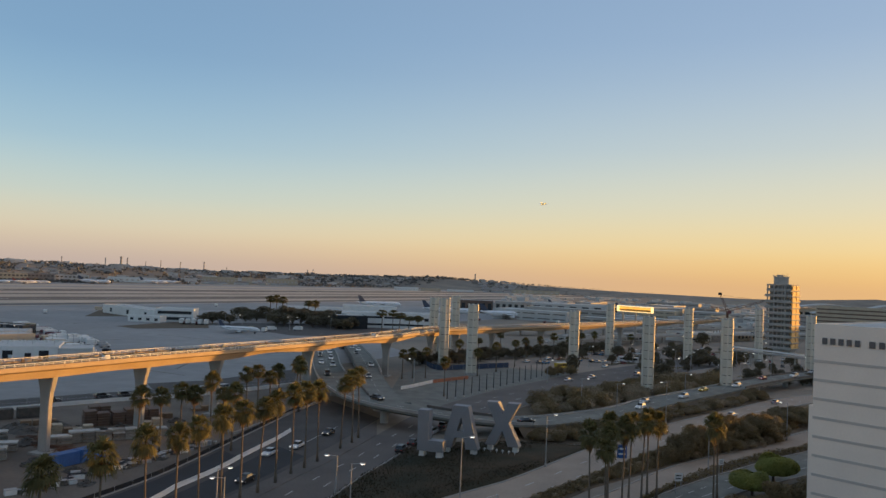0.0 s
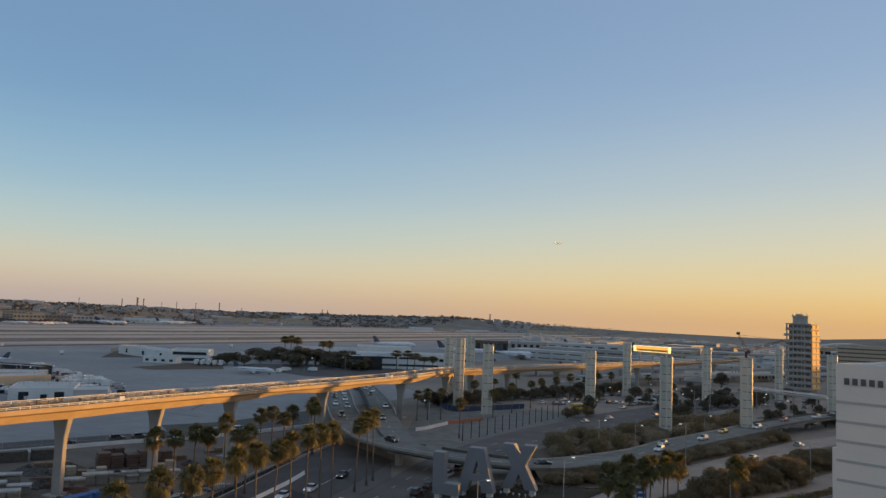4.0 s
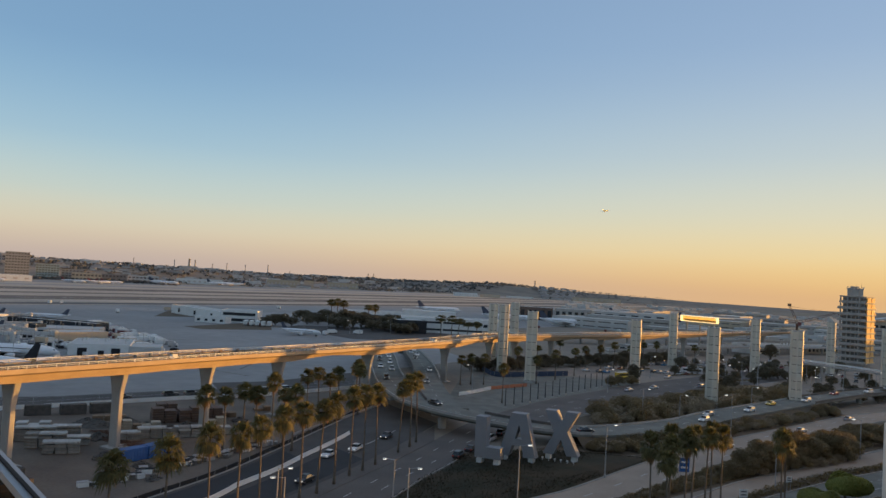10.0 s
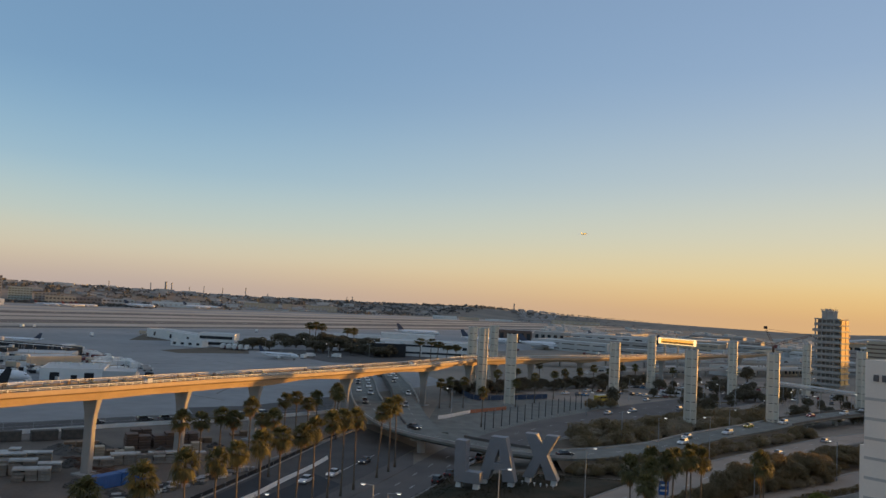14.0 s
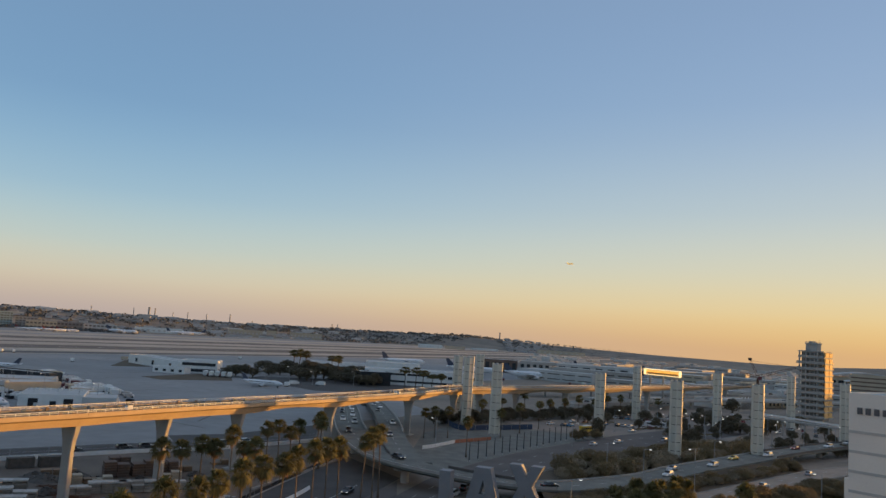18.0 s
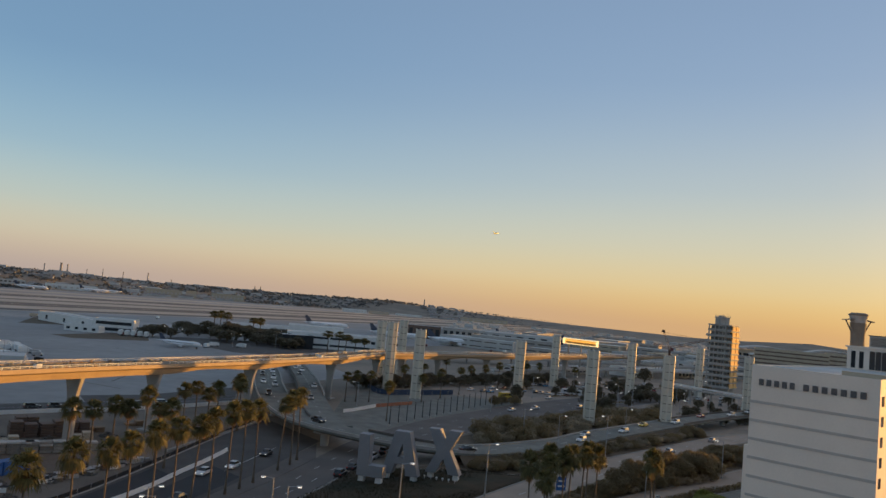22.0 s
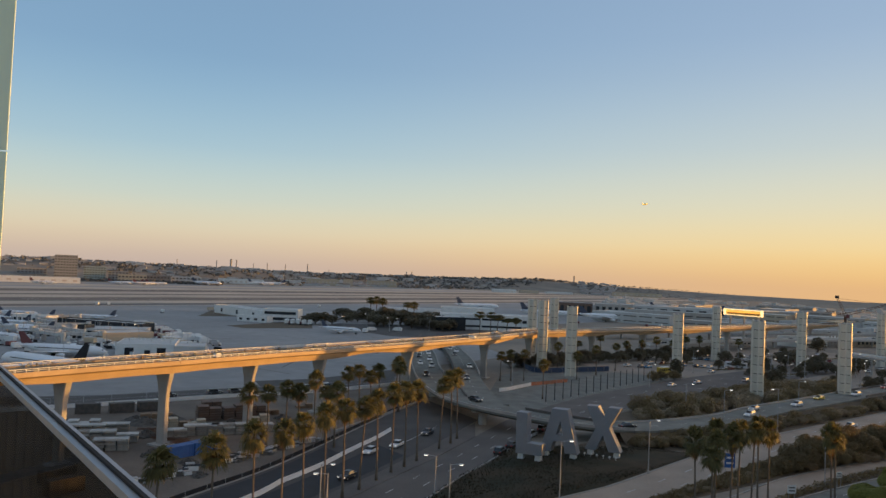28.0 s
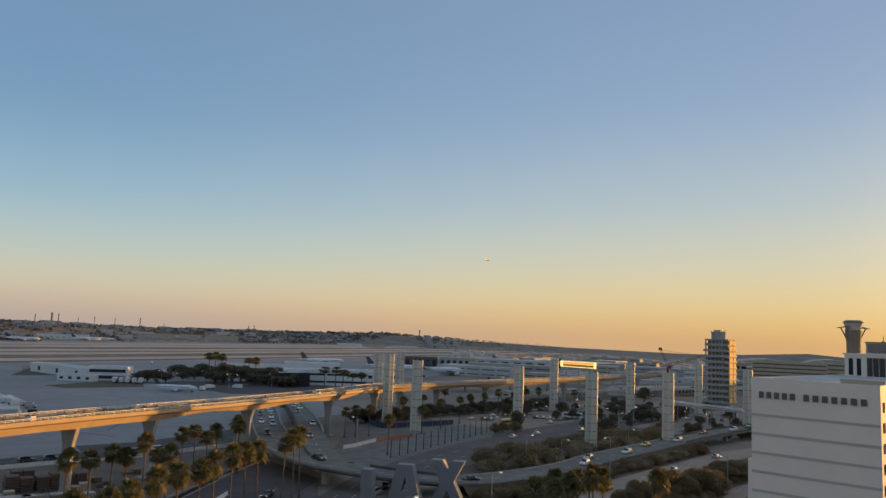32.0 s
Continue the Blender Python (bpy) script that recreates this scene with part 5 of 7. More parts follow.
# ---- plants ----
def fan(mb, base, d, size, rnd, blades=9, droop=0.42, spread=1.25):
    """One palm fan: a stalk and pleated blades."""
    d = Vector(d).normalized()
    side = d.cross(Vector((0, 0, 1)))
    side = side.normalized() if side.length > 1e-3 else Vector((1, 0, 0))
    up = side.cross(d)
    hub = Vector(base) + d * size * 0.45
    mb.face(Vector(base) + side * 0.03, hub + side * 0.03, hub - side * 0.03, Vector(base) - side * 0.03)
    for k in range(blades):
        a = (k / (blades - 1) - 0.5) * 2 * spread
        v = (d * math.cos(a) + side * math.sin(a)).normalized()
        t = side * math.cos(a) - d * math.sin(a)
        ln = size * (0.58 + 0.22 * rnd.random()) * (1 - 0.22 * abs(a))
        m1 = hub + v * ln * 0.55 + up * 0.05
        tip = hub + v * ln - Vector((0, 0, droop * ln * (0.6 + 0.6 * rnd.random())))
        w = size * 0.055
        mb.face(hub, m1 - t * w, tip, m1 + t * w)


def palm_mesh(seed, h, crown=2.45):
    rnd = random.Random(seed)
    bend = Vector((rnd.uniform(-0.4, 0.4), rnd.uniform(-0.4, 0.4), 0))
    trunk, rings = MB(), []
    for k in range(9):
        t = k / 8
        c = bend * t * t + Vector((0, 0, h * t))
        r = 0.20 - 0.07 * t + (0.14 * (1 - t) ** 8)
        rings.append([c + Vector((math.cos(a), math.sin(a), 0)) * r * (1 + 0.06 * rnd.random()) for a in [2 * math.pi * q / 8 for q in range(8)]])
    trunk.loft(rings)
    top = bend + Vector((0, 0, h))
    live, dead = MB(), MB()
    for k in range(54):
        el = math.radians(rnd.uniform(-45, 80))
        az = k * 2.39996 + rnd.uniform(-0.2, 0.2)
        d = Vector((math.cos(az) * math.cos(el), math.sin(az) * math.cos(el), math.sin(el)))
        fan(live, top + Vector((0, 0, rnd.uniform(-0.1, 0.35))), d, crown * rnd.uniform(0.85, 1.1), rnd)
    for k in range(40):
        el = math.radians(rnd.uniform(-80, -30))
        az = k * 2.39996 + 0.7
        d = Vector((math.cos(az) * math.cos(el), math.sin(az) * math.cos(el), math.sin(el)))
        fan(dead, top + Vector((0, 0, -rnd.uniform(0.0, 0.5))), d, crown * rnd.uniform(0.42, 0.62), rnd, 5, 0.6, 0.8)
    return trunk.mesh("trunk", M_bark, True), live.mesh("crown", L_palm), dead.mesh("dead_skirt", L_dead)


def palm(seed, h, label, group, crown=2.45):
    e = empty("palm_tree", pose(0, 0, 0), label, "palm", group)
    t, c, d = palm_mesh(seed, h, crown)
    part("trunk", t, None, e)
    part("crown", c, None, e)
    part("dead_skirt", d, None, e, "brown dead fronds")
    return e


PLABEL = "tall thin fan palm with brown skirt of dead fronds"
kinds = [palm(1, 13.0, PLABEL, "palms along the boulevard"), palm(2, 14.0, PLABEL, "palms along the boulevard"), palm(3, 12.0, PLABEL, "palms along the boulevard"), palm(8, 10.5, PLABEL, "palms along the boulevard")]
used = [False] * 4
rp = random.Random(77)


def put_palm(x, y, h=None, size=1.0, kind_=None, z=0.06, label=None, group=None):
    k = rp.randrange(4) if kind_ is None else kind_
    base = (13.0, 14.0, 12.0, 10.5)[k]
    s = (h or base * rp.uniform(0.94, 1.06)) / base
    m = pose(x, y, z, rp.uniform(-1, 1), rp.uniform(-1, 1), rp.uniform(0, 360)) @ Matrix.Diagonal((size * rp.uniform(0.92, 1.1), size * rp.uniform(0.92, 1.1), s, 1))
    if not used[k]:
        used[k] = True
        o = kinds[k]
    else:
        o = copy_thing(kinds[k], pose(0, 0, 0))
    o.matrix_basis = m
    return tagged(o, label or "", "", group or "")


# median row
for x, y in ((-45.2, 88), (-41.5, 96.4), (-39.3, 106), (-37.6, 113), (-36.2, 119.6), (-34.5, 125.8), (-32.7, 131.6), (-31, 137.2), (-29.3, 144.1), (-27.7, 150.8), (-25.9, 155.6), (-24.2, 161.3), (-21, 173.9), (-19.1, 180.3), (-18.2, 186)):
    put_palm(x, y, 15.0 * rp.uniform(0.97, 1.03), 0.92, rp.choice((0, 1, 1)))
bedp = smoothline([Vector((*p, 0.05)) for p in ((-48.1, 184.1), (-43.6, 201.4), (-39.1, 218.1), (-34.8, 235))], 3.6)
setting("bed_wall", wall_along(MB(), bedp, 0, 0.4, 0.0, 0.5), M_kerb, "low concrete kerb wall beside the lanes", "wall")
# rows beside the yard
for x, y in ((-61, 158), (-58.3, 163.2), (-55.6, 168.2), (-53.2, 169.5), (-53.3, 182.7), (-47.2, 171), (-44.2, 168), (-49.3, 200.4), (-47.8, 207), (-43.6, 202.4), (-43.9, 215), (-38.5, 217), (-41, 224.7)):
    put_palm(x, y, 12.2 * rp.uniform(0.93, 1.05), 0.95)
# group over the approach road
for x, y in ((31.5, 136.2), (33.6, 134.5), (35.4, 137.1), (38.5, 140), (40.5, 143.5), (42.5, 144.2), (26, 125.4), (27.5, 120), (29.5, 128), (52.2, 141.3), (54.4, 145.5)):
    put_palm(x, y, 14.2 * rp.uniform(0.95, 1.05), 0.82)
# palms round the pylons and along the terminal road
for x, y in ((-13, 294), (-9, 297), (-4, 299), (3, 256), (17, 312), (10, 340), (26, 330), (36, 350), (44, 375), (52, 380), (60, 392), (33, 392), (70, 405), (78, 412), (88, 425), (20, 372), (112, 440), (125, 452)):
    put_palm(x, y, rp.uniform(9.5, 12), 0.95)
for az, d, h in ((-4.2, 520, 13.5), (-3.4, 535, 13), (-2.9, 520, 12.5), (-2.2, 512, 11), (-1.5, 515, 11), (-12.45, 610, 17), (-12.05, 606, 17.5), (-11.6, 600, 17), (-9.7, 590, 15.5), (-9.2, 595, 15)):
    put_palm(*polar(az, d)[:2], h, 1.8)


def tree_mesh(seed, h, r, leaf=0.42, count=2600, flat=0.8, blobs=9, low=0.25):
    """Trunk with limbs; crown of many small leaves gathered in uneven clumps."""
    rnd = random.Random(seed)
    wood, lv = MB(), MB()
    z0 = h * low
    wood.cyl((0, 0, 0), (0, 0, z0 + 0.3 * h), 0.035 * h, 0.02 * h, 7)
    cs = []
    for k in range(blobs):
        a = k * 2.4 + rnd.uniform(-0.3, 0.3)
        q = r * math.sqrt((k + 0.4) / blobs) * 0.72
        c = Vector((q * math.cos(a), q * math.sin(a), z0 + (h - z0) * (0.38 + 0.34 * rnd.random()) * (1.12 - 0.35 * q / r)))
        cs.append((c, r * rnd.uniform(0.32, 0.5)))
        wood.cyl((0, 0, z0 * 0.8), c, 0.016 * h, 0.006 * h, 5)
    for k in range(count):
        c, cr = rnd.choice(cs)
        v = Vector((rnd.gauss(0, 1), rnd.gauss(0, 1), rnd.gauss(0, 1) + 0.35)).normalized()
        p = c + Vector((v.x, v.y, v.z * flat)) * cr * rnd.uniform(0.72, 1.12)
        if p.z < 0.1:
            p.z = 0.1 + rnd.random() * 0.3
        n = (v + Vector((rnd.uniform(-0.8, 0.8), rnd.uniform(-0.8, 0.8), rnd.uniform(-0.4, 0.8)))).normalized()
        u = n.orthogonal().normalized()
        u = (u * math.cos(k) + n.cross(u) * math.sin(k))
        w = n.cross(u)
        s = leaf * rnd.uniform(0.6, 1.3)
        lv.face(p - u * s, p - w * s * 0.5, p + u * s + n * s * 0.2, p + w * s * 0.5)
    return wood, lv


def tree_kind(seed, h, r, lm, label, category, **k):
    wood, lv = tree_mesh(seed, h, r, **k)
    e = empty("tree" if category == "tree" else category, pose(0, 0, 0), label, category)
    part("trunk", wood, M_bark, e)
    part("crown", lv, lm, e)
    return e


def dome_tree(seed, h, r, label):
    """An umbrella pine: bare forking trunk under one dense flat-bottomed dome of needles."""
    rnd = random.Random(seed)
    e = empty("tree", pose(0, 0, 0), label, "tree")
    wood, lv = MB(), MB()
    z0 = h * 0.5
    wood.cyl((0, 0, 0), (0, 0, z0 * 0.6), 0.32, 0.26, 8)
    for k in range(7):
        a = k * 0.9
        wood.cyl((0, 0, z0 * 0.55), (math.cos(a) * r * 0.55, math.sin(a) * r * 0.55, z0 + 0.6), 0.16, 0.06, 6)
    bumps = [(rnd.uniform(0, 6.28), rnd.uniform(0.1, 1.3), rnd.uniform(0.05, 0.16)) for k in range(26)]
    for k in range(15000):
        a, s = rnd.uniform(0, 6.2832), rnd.random()
        el = math.asin(s) if rnd.random() < 0.85 else -0.45 * s
        f = 1 + sum(b * math.exp(-8 * ((math.cos(a - ba) - 1) ** 2 + (el - be) ** 2)) for ba, be, b in bumps)
        v = Vector((math.cos(a) * math.cos(el), math.sin(a) * math.cos(el), math.sin(el)))
        p = Vector((v.x * r * f, v.y * r * f, z0 + (h - z0) * f * (v.z if v.z > 0 else v.z * 0.5))) * 1.0
        p -= Vector((v.x * r, v.y * r, v.z)) * (0.20 * rnd.random() - 0.04)
        n = (v + Vector((rnd.uniform(-0.6, 0.6), rnd.uniform(-0.6, 0.6), rnd.uniform(-0.3, 0.6)))).normalized()
        u = n.orthogonal().normalized()
        u = u * math.cos(k) + n.cross(u) * math.sin(k)
        w = n.cross(u)
        q = 0.17 * rnd.uniform(0.6, 1.3)
        lv.face(p - u * q, p - w * q * 0.6, p + u * q, p + w * q * 0.6)
    part("trunk", wood, M_bark, e)
    part("crown", lv, L_pine, e)
    return e


TK = {"oak": [tree_kind(21, 7.0, 4.2, L_tree, "broad olive green street tree", "tree", leaf=0.2, count=9000, blobs=13, low=0.1), tree_kind(22, 8.5, 4.6, L_tree, "broad olive green street tree", "tree", leaf=0.2, count=10000, blobs=14, low=0.1), tree_kind(23, 5.5, 3.6, L_tree, "low spreading olive green tree", "tree", leaf=0.18, count=7500, blobs=11, low=0.06)],
      "far": [tree_kind(24, 7.0, 4.2, L_dark, "broad dark green tree by the terminals", "tree", leaf=0.45, count=1300, low=0.1), tree_kind(25, 8.0, 4.4, L_dark, "broad dark green tree by the terminals", "tree", leaf=0.45, count=1300, low=0.1)],
      "shrub": [tree_kind(31, 2.8, 2.4, L_shrub, "grey-green rounded leafy shrub", "shrub", leaf=0.15, count=2300, low=0.02, blobs=9), tree_kind(32, 3.6, 2.7, L_tree, "olive green rounded leafy shrub", "shrub", leaf=0.16, count=2600, low=0.02, blobs=10), tree_kind(33, 2.2, 2.0, L_shrub, "grey-green low leafy shrub", "shrub", leaf=0.14, count=1900, low=0.02, blobs=8)],
      "pine": [dome_tree(41, 4.6, 3.4, "umbrella pine with dense round yellow-green crown")]}
TU = {}
rt = random.Random(9)


def put_tree(kind_, x, y, s=1.0, idx=None, z=0.08, sz=None):
    i = rt.randrange(len(TK[kind_])) if idx is None else idx
    m = pose(x, y, z, 0, 0, rt.uniform(0, 360)) @ Matrix.Diagonal((s * rt.uniform(0.9, 1.1), s * rt.uniform(0.9, 1.1), (sz or s) * rt.uniform(0.9, 1.1), 1))
    if (kind_, i) not in TU:
        TU[kind_, i] = 1
        o = TK[kind_][i]
    else:
        o = copy_thing(TK[kind_][i], pose(0, 0, 0))
    o.matrix_basis = m
    return o


def inside(x, y, poly):
    c = False
    for (x1, y1), (x2, y2) in zip(poly, poly[1:] + poly[:1]):
        if (y1 > y) != (y2 > y) and x < (x2 - x1) * (y - y1) / (y2 - y1) + x1:
            c = not c
    return c


def fill(poly, n, kinds_, gap, smin, smax):
    """Scatter plants in a bed, keeping a gap between them."""
    xs, ys, done, tries = [p[0] for p in poly], [p[1] for p in poly], [], 0
    while len(done) < n and tries < 4000:
        tries += 1
        x, y = rt.uniform(min(xs), max(xs)), rt.uniform(min(ys), max(ys))
        if inside(x, y, poly) and all((x - a) ** 2 + (y - b_) ** 2 > gap * gap for a, b_ in done):
            done.append((x, y))
            put_tree(rt.choice(kinds_), x, y, rt.uniform(smin, smax))


BED1 = [(24, 229), (38, 250), (60, 276), (84, 306), (104, 328), (122, 312), (96, 284), (66, 254), (44, 232), (30, 222)]
BED2 = [(22, 191), (54, 215), (78, 243), (100, 264), (118, 284), (122, 280), (94, 252), (68, 225), (43, 195), (34, 190)]
BED3 = [(60, 186), (69, 195), (90, 218), (116, 243), (133, 257), (136, 248), (126, 240), (92, 209), (72, 191), (62, 182)]
BED4 = [(58, 188), (62, 182), (34, 153), (17, 131), (9, 118), (6, 120), (16, 136), (38, 162), (51, 178)]
fill(BED1, 122, ("shrub",), 2.1, 1.1, 1.75)
fill(BED2, 96, ("shrub",), 1.7, 0.7, 1.1)
fill(BED3, 34, ("oak",), 2.6, 0.5, 0.72)
fill(BED3, 46, ("shrub",), 2.2, 0.6, 0.95)
fill(BED4, 26, ("shrub",), 1.7, 0.3, 0.6)
for x, y, s in ((34, 236, 0.7), (48, 318, 0.8), (52, 324, 0.8), (58, 328, 0.75), (108, 292, 0.6)):
    put_tree("oak", x, y, s)
for k in range(15):
    t = k / 14
    put_tree("oak", 58.5 + 37 * t + rt.uniform(-0.8, 0.8), 179.5 + 29 * t + rt.uniform(-0.8, 0.8), rt.uniform(0.72, 0.9), sz=rt.uniform(0.78, 1.0))
for k in range(12):
    t = k / 11
    put_tree("shrub", 54 + 36 * t, 173.5 + 27 * t, rt.uniform(0.9, 1.15))
put_tree("pine", 62.4, 148.6, 1.0)
put_tree("pine", 71.5, 160.0, 1.05)
for x, y, s in ((53, 131, 0.7), (58, 133, 0.8), (64, 141, 0.7), (70, 140, 0.9), (78, 150, 0.8), (84, 160, 0.9), (90, 168, 0.7), (66, 130, 0.8), (82, 142, 0.8), (97, 181, 0.8), (103, 187, 0.8)):
    put_tree("oak", x, y, s)
# hedges on the narrow strips between the roads
def hedge(pick, n, label):
    hed = MB()
    for k in range(n):
        a = pick()
        hh = 0.75 + 0.35 * math.sin(a.x * 0.9) * math.sin(a.y * 0.7)
        p = Vector((a.x, a.y, 0.12 + hh * rt.random() ** 0.6))
        nn_ = Vector((rt.gauss(0, 1), rt.gauss(0, 1), rt.gauss(0, 1) + 0.6)).normalized()
        u = nn_.orthogonal().normalized() * rt.uniform(0.12, 0.24)
        w = nn_.cross(u) * 0.6
        hed.face(p - u, p - w, p + u, p + w)
    thing("hedge", hed, L_tree, label, "hedge", kind="stuff")


def strip_pick():
    i = rt.uniform(0, 44)
    return r7[1][int(i)].lerp(r7[1][int(i) + 1], i % 1).lerp(r8[0][int(i)], rt.uniform(0.1, 0.9))


HB = [(36.5, 162.5), (49.5, 178.5), (67.5, 202), (69, 187.5), (50.5, 168.5), (31.5, 150.5), (13.5, 129), (8, 121), (14, 134)]


def bed_pick():
    while True:
        x, y = rt.uniform(5, 70), rt.uniform(114, 202)
        if inside(x, y, HB):
            return Vector((x, y, 0))


hedge(strip_pick, 11000, "low olive green hedge between two roads")
hedge(bed_pick, 26000, "low dark shrub hedge along the approach road")
# tufts on the lawn
tuf = MB()
for k in range(46000):
    x, y = rt.uniform(-28, 40), rt.uniform(98, 190)
    if not inside(x, y, LX):
        continue
    f = max(abs(x - cx) / 30, abs(y - cy) / 45)
    zg = 0.62 if f < 0.5 else 0.62 - (f - 0.5) * 1.1
    a = rt.uniform(0, 6.28)
    s = rt.uniform(0.03, 0.09) * (1.5 if math.sin(x * 0.35 + 1.3 * math.sin(y * 0.21)) > 0.3 else 1.0)
    u = Vector((math.cos(a), math.sin(a), 0)) * s
    p = Vector((x, y, max(zg, 0.05)))
    ln = Vector((rt.uniform(-0.15, 0.15), rt.uniform(-0.15, 0.15), 0.15 + s * 1.1))
    tuf.face(p - u, p + u, p + u * 0.3 + ln, p - u * 0.5 + ln * 0.9)
thing("grass_tufts", tuf, L_grass, "rough green and dry grass tufts on the slope", "grass", kind="stuff")
# trees by the apron buildings
for az, d, s in ((-17.0, 560, 1.1), (-16.5, 565, 1.3), (-15.9, 560, 1.2), (-15.3, 565, 1.0), (-14.2, 590, 0.8), (-13.4, 600, 0.9), (-12.6, 600, 1.0), (-12.0, 590, 1.3), (-11.4, 580, 1.6), (-10.8, 585, 1.7), (-10.2, 580, 1.6), (-9.7, 590, 1.4), (-9.2, 600, 1.2), (-8.4, 560, 0.9), (-7.6, 545, 1.1), (-7.0, 540, 1.2), (-6.5, 548, 1.1), (-13.0, 640, 0.9)):
    put_tree("far", *polar(az, d)[:2], s * 1.35, sz=s)
for k in range(20):
    put_tree("far", *polar(rt.uniform(-14.6, -6.4), rt.uniform(548, 650))[:2], rt.uniform(1.3, 2.0), sz=rt.uniform(0.9, 1.35))
# dark shrubbery under the far guideway
for k in range(62):
    t = k / 61
    x, y = -12 + t * 112, 330 + t * 108
    put_tree("far", x + rt.uniform(-5, 5), y + 12 + rt.uniform(-6, 6), rt.uniform(0.75, 1.05), sz=rt.uniform(0.55, 0.85))
for k in range(26):
    put_tree("far", *polar(rt.uniform(15, 27), rt.uniform(330, 450))[:2], rt.uniform(0.5, 0.85))

# ---- vehicles ----
CARP = {}
for cname, cc in (("white", (0.62, 0.62, 0.62)), ("silver", (0.36, 0.37, 0.38)), ("black", (0.02, 0.02, 0.022)), ("grey", (0.12, 0.125, 0.13)), ("red", (0.28, 0.03, 0.03)), ("yellow", (0.55, 0.38, 0.04)), ("blue", (0.05, 0.20, 0.38))):
    CARP[cname] = mat("car_paint_" + cname, cc, tuple(c * 0.9 for c in cc), rough=0.28, scale=0.5, fine=4, bump=0, spec=0.6)


def wheel(e, x, y, r, w=0.24, rim=True):
    t = part("wheel", MB().cyl((x, y - w / 2, r), (x, y + w / 2, r), r, n=14), M_tyre, e)
    s = 1 if y > 0 else -1
    if rim:
        part("rim", MB().cyl((x, y + s * w * 0.42, r), (x, y + s * (w * 0.5 + 0.02), r), r * 0.62, n=10), M_rim, t)


def car(colour, suv=False, parked=False):
    """A car, nose along +x, standing on z = 0."""
    h = 1.72 if suv else 1.46
    e = empty("car", pose(0, 0, 0), colour + (" sport utility car on the road" if suv else " saloon car parked in a lot" if parked else " saloon car on the road"), "car", "parked cars" if parked else "cars in traffic")
    belt = 1.02 if suv else 0.92
    prof = [(-2.3, 0.32), (-2.34, 0.62), (-2.25, belt), (0.75, belt + 0.02), (1.5, belt - 0.08), (2.2, belt - 0.24), (2.34, 0.55), (2.28, 0.30)]
    rings = []
    for yy, k in ((-0.92, 0.96), (-0.86, 1.0), (0.86, 1.0), (0.92, 0.96)):
        rings.append([(x * k, yy, 0.3 + (z - 0.3) * (1.0 if k == 1 else 0.93)) for x, z in prof])
    part("body", MB().loft(rings), CARP[colour], e, smooth=False)
    x0, x1 = (-2.2, 0.85) if suv else (-1.75, 0.95)
    x2, x3 = (-1.95, 0.15) if suv else (-1.05, 0.2)
    part("cabin_glass", MB().loft([[(x0, -0.82, belt - 0.02), (x1, -0.82, belt - 0.02), (x1, 0.82, belt - 0.02), (x0, 0.82, belt - 0.02)], [(x2, -0.64, h - 0.05), (x3, -0.64, h - 0.05), (x3, 0.64, h - 0.05), (x2, 0.64, h - 0.05)]]), M_cglass, e)
    part("roof_panel", MB().box(((x2 + x3) / 2, 0, h - 0.02), (x3 - x2 + 0.06, 1.3, 0.07), 0, (0.94, 0.92)), CARP[colour], e)
    for x in (-1.42, 1.42):
        for y in (-0.80, 0.80):
            wheel(e, x, y, 0.34, 0.24, not parked)
    for y in () if parked else (-0.66, 0.66):
        part("headlight", MB().box((2.24, y, 0.66), (0.12, 0.34, 0.14)), M_head, e)
        part("tail_light", MB().box((-2.30, y, 0.76), (0.08, 0.32, 0.16)), M_tail, e)
    return e


CARS = {}


def put_car(colour, x, y, z, heading, suv=False, parked=False):
    """heading: degrees from +x."""
    key = (colour, suv, parked)
    m = pose(x, y, z, 0, 0, heading)
    if key not in CARS:
        CARS[key] = car(colour, suv, parked)
        CARS[key].matrix_basis = m
        return CARS[key]
    return copy_thing(CARS[key], m)


def along(line, k, off, flip=False):
    p, d = line[k], line[min(k + 1, len(line) - 1)] - line[max(k - 1, 0)]
    n = Vector((d.y, -d.x, 0)).normalized()
    return p.x + n.x * off, p.y + n.y * off, p.z, math.degrees(math.atan2(d.y, d.x)) + (180 if flip else 0)


rc = random.Random(3)
COL = ("white", "black", "silver", "grey", "white", "black")
# on the ramp, heading down towards the boulevard
nfl = len(fl)
for k, off, c in ((2, -2, "white"), (4, 2, "black"), (5, -2, "silver"), (8, -2.2, "white"), (9, 2, "white"), (12, 2.2, "black"), (15, -2, "white"), (19, 1.9, "white"), (21, -2, "silver"), (27, 1.6, "black"), (37, -1.8, "black"), (46, 1.8, "black")):
    x, y, z, hd = along(fl, min(K0 + k, nfl - 2), off)
    put_car(c, x, y, z + 0.02, hd, k % 3 == 0)
for k, off, c in ((58, 1.8, "white"), (61, -1.8, "silver"), (66, 1.8, "white"), (71, -1.6, "yellow"), (76, 1.7, "white"), (83, -1.6, "red"), (88, 1.6, "white"), (93, -1.6, "silver")):
    x, y, z, hd = along(fl, min(K0 + k, nfl - 2), off, True)
    put_car(c, x, y, z + 0.02, hd, k % 2 == 0)
for k, t, c in ((4, 0.35, "white"), (9, 0.7, "silver"), (13, 0.4, "white"), (18, 0.7, "black"), (30, 0.3, "white"), (38, 0.6, "grey")):
    x, y, z, hd = along(sl_mid, min(14 + k, len(sl_mid) - 2), (t - 0.5) * 8)
    put_car(c, x, y, z + 0.02, hd)
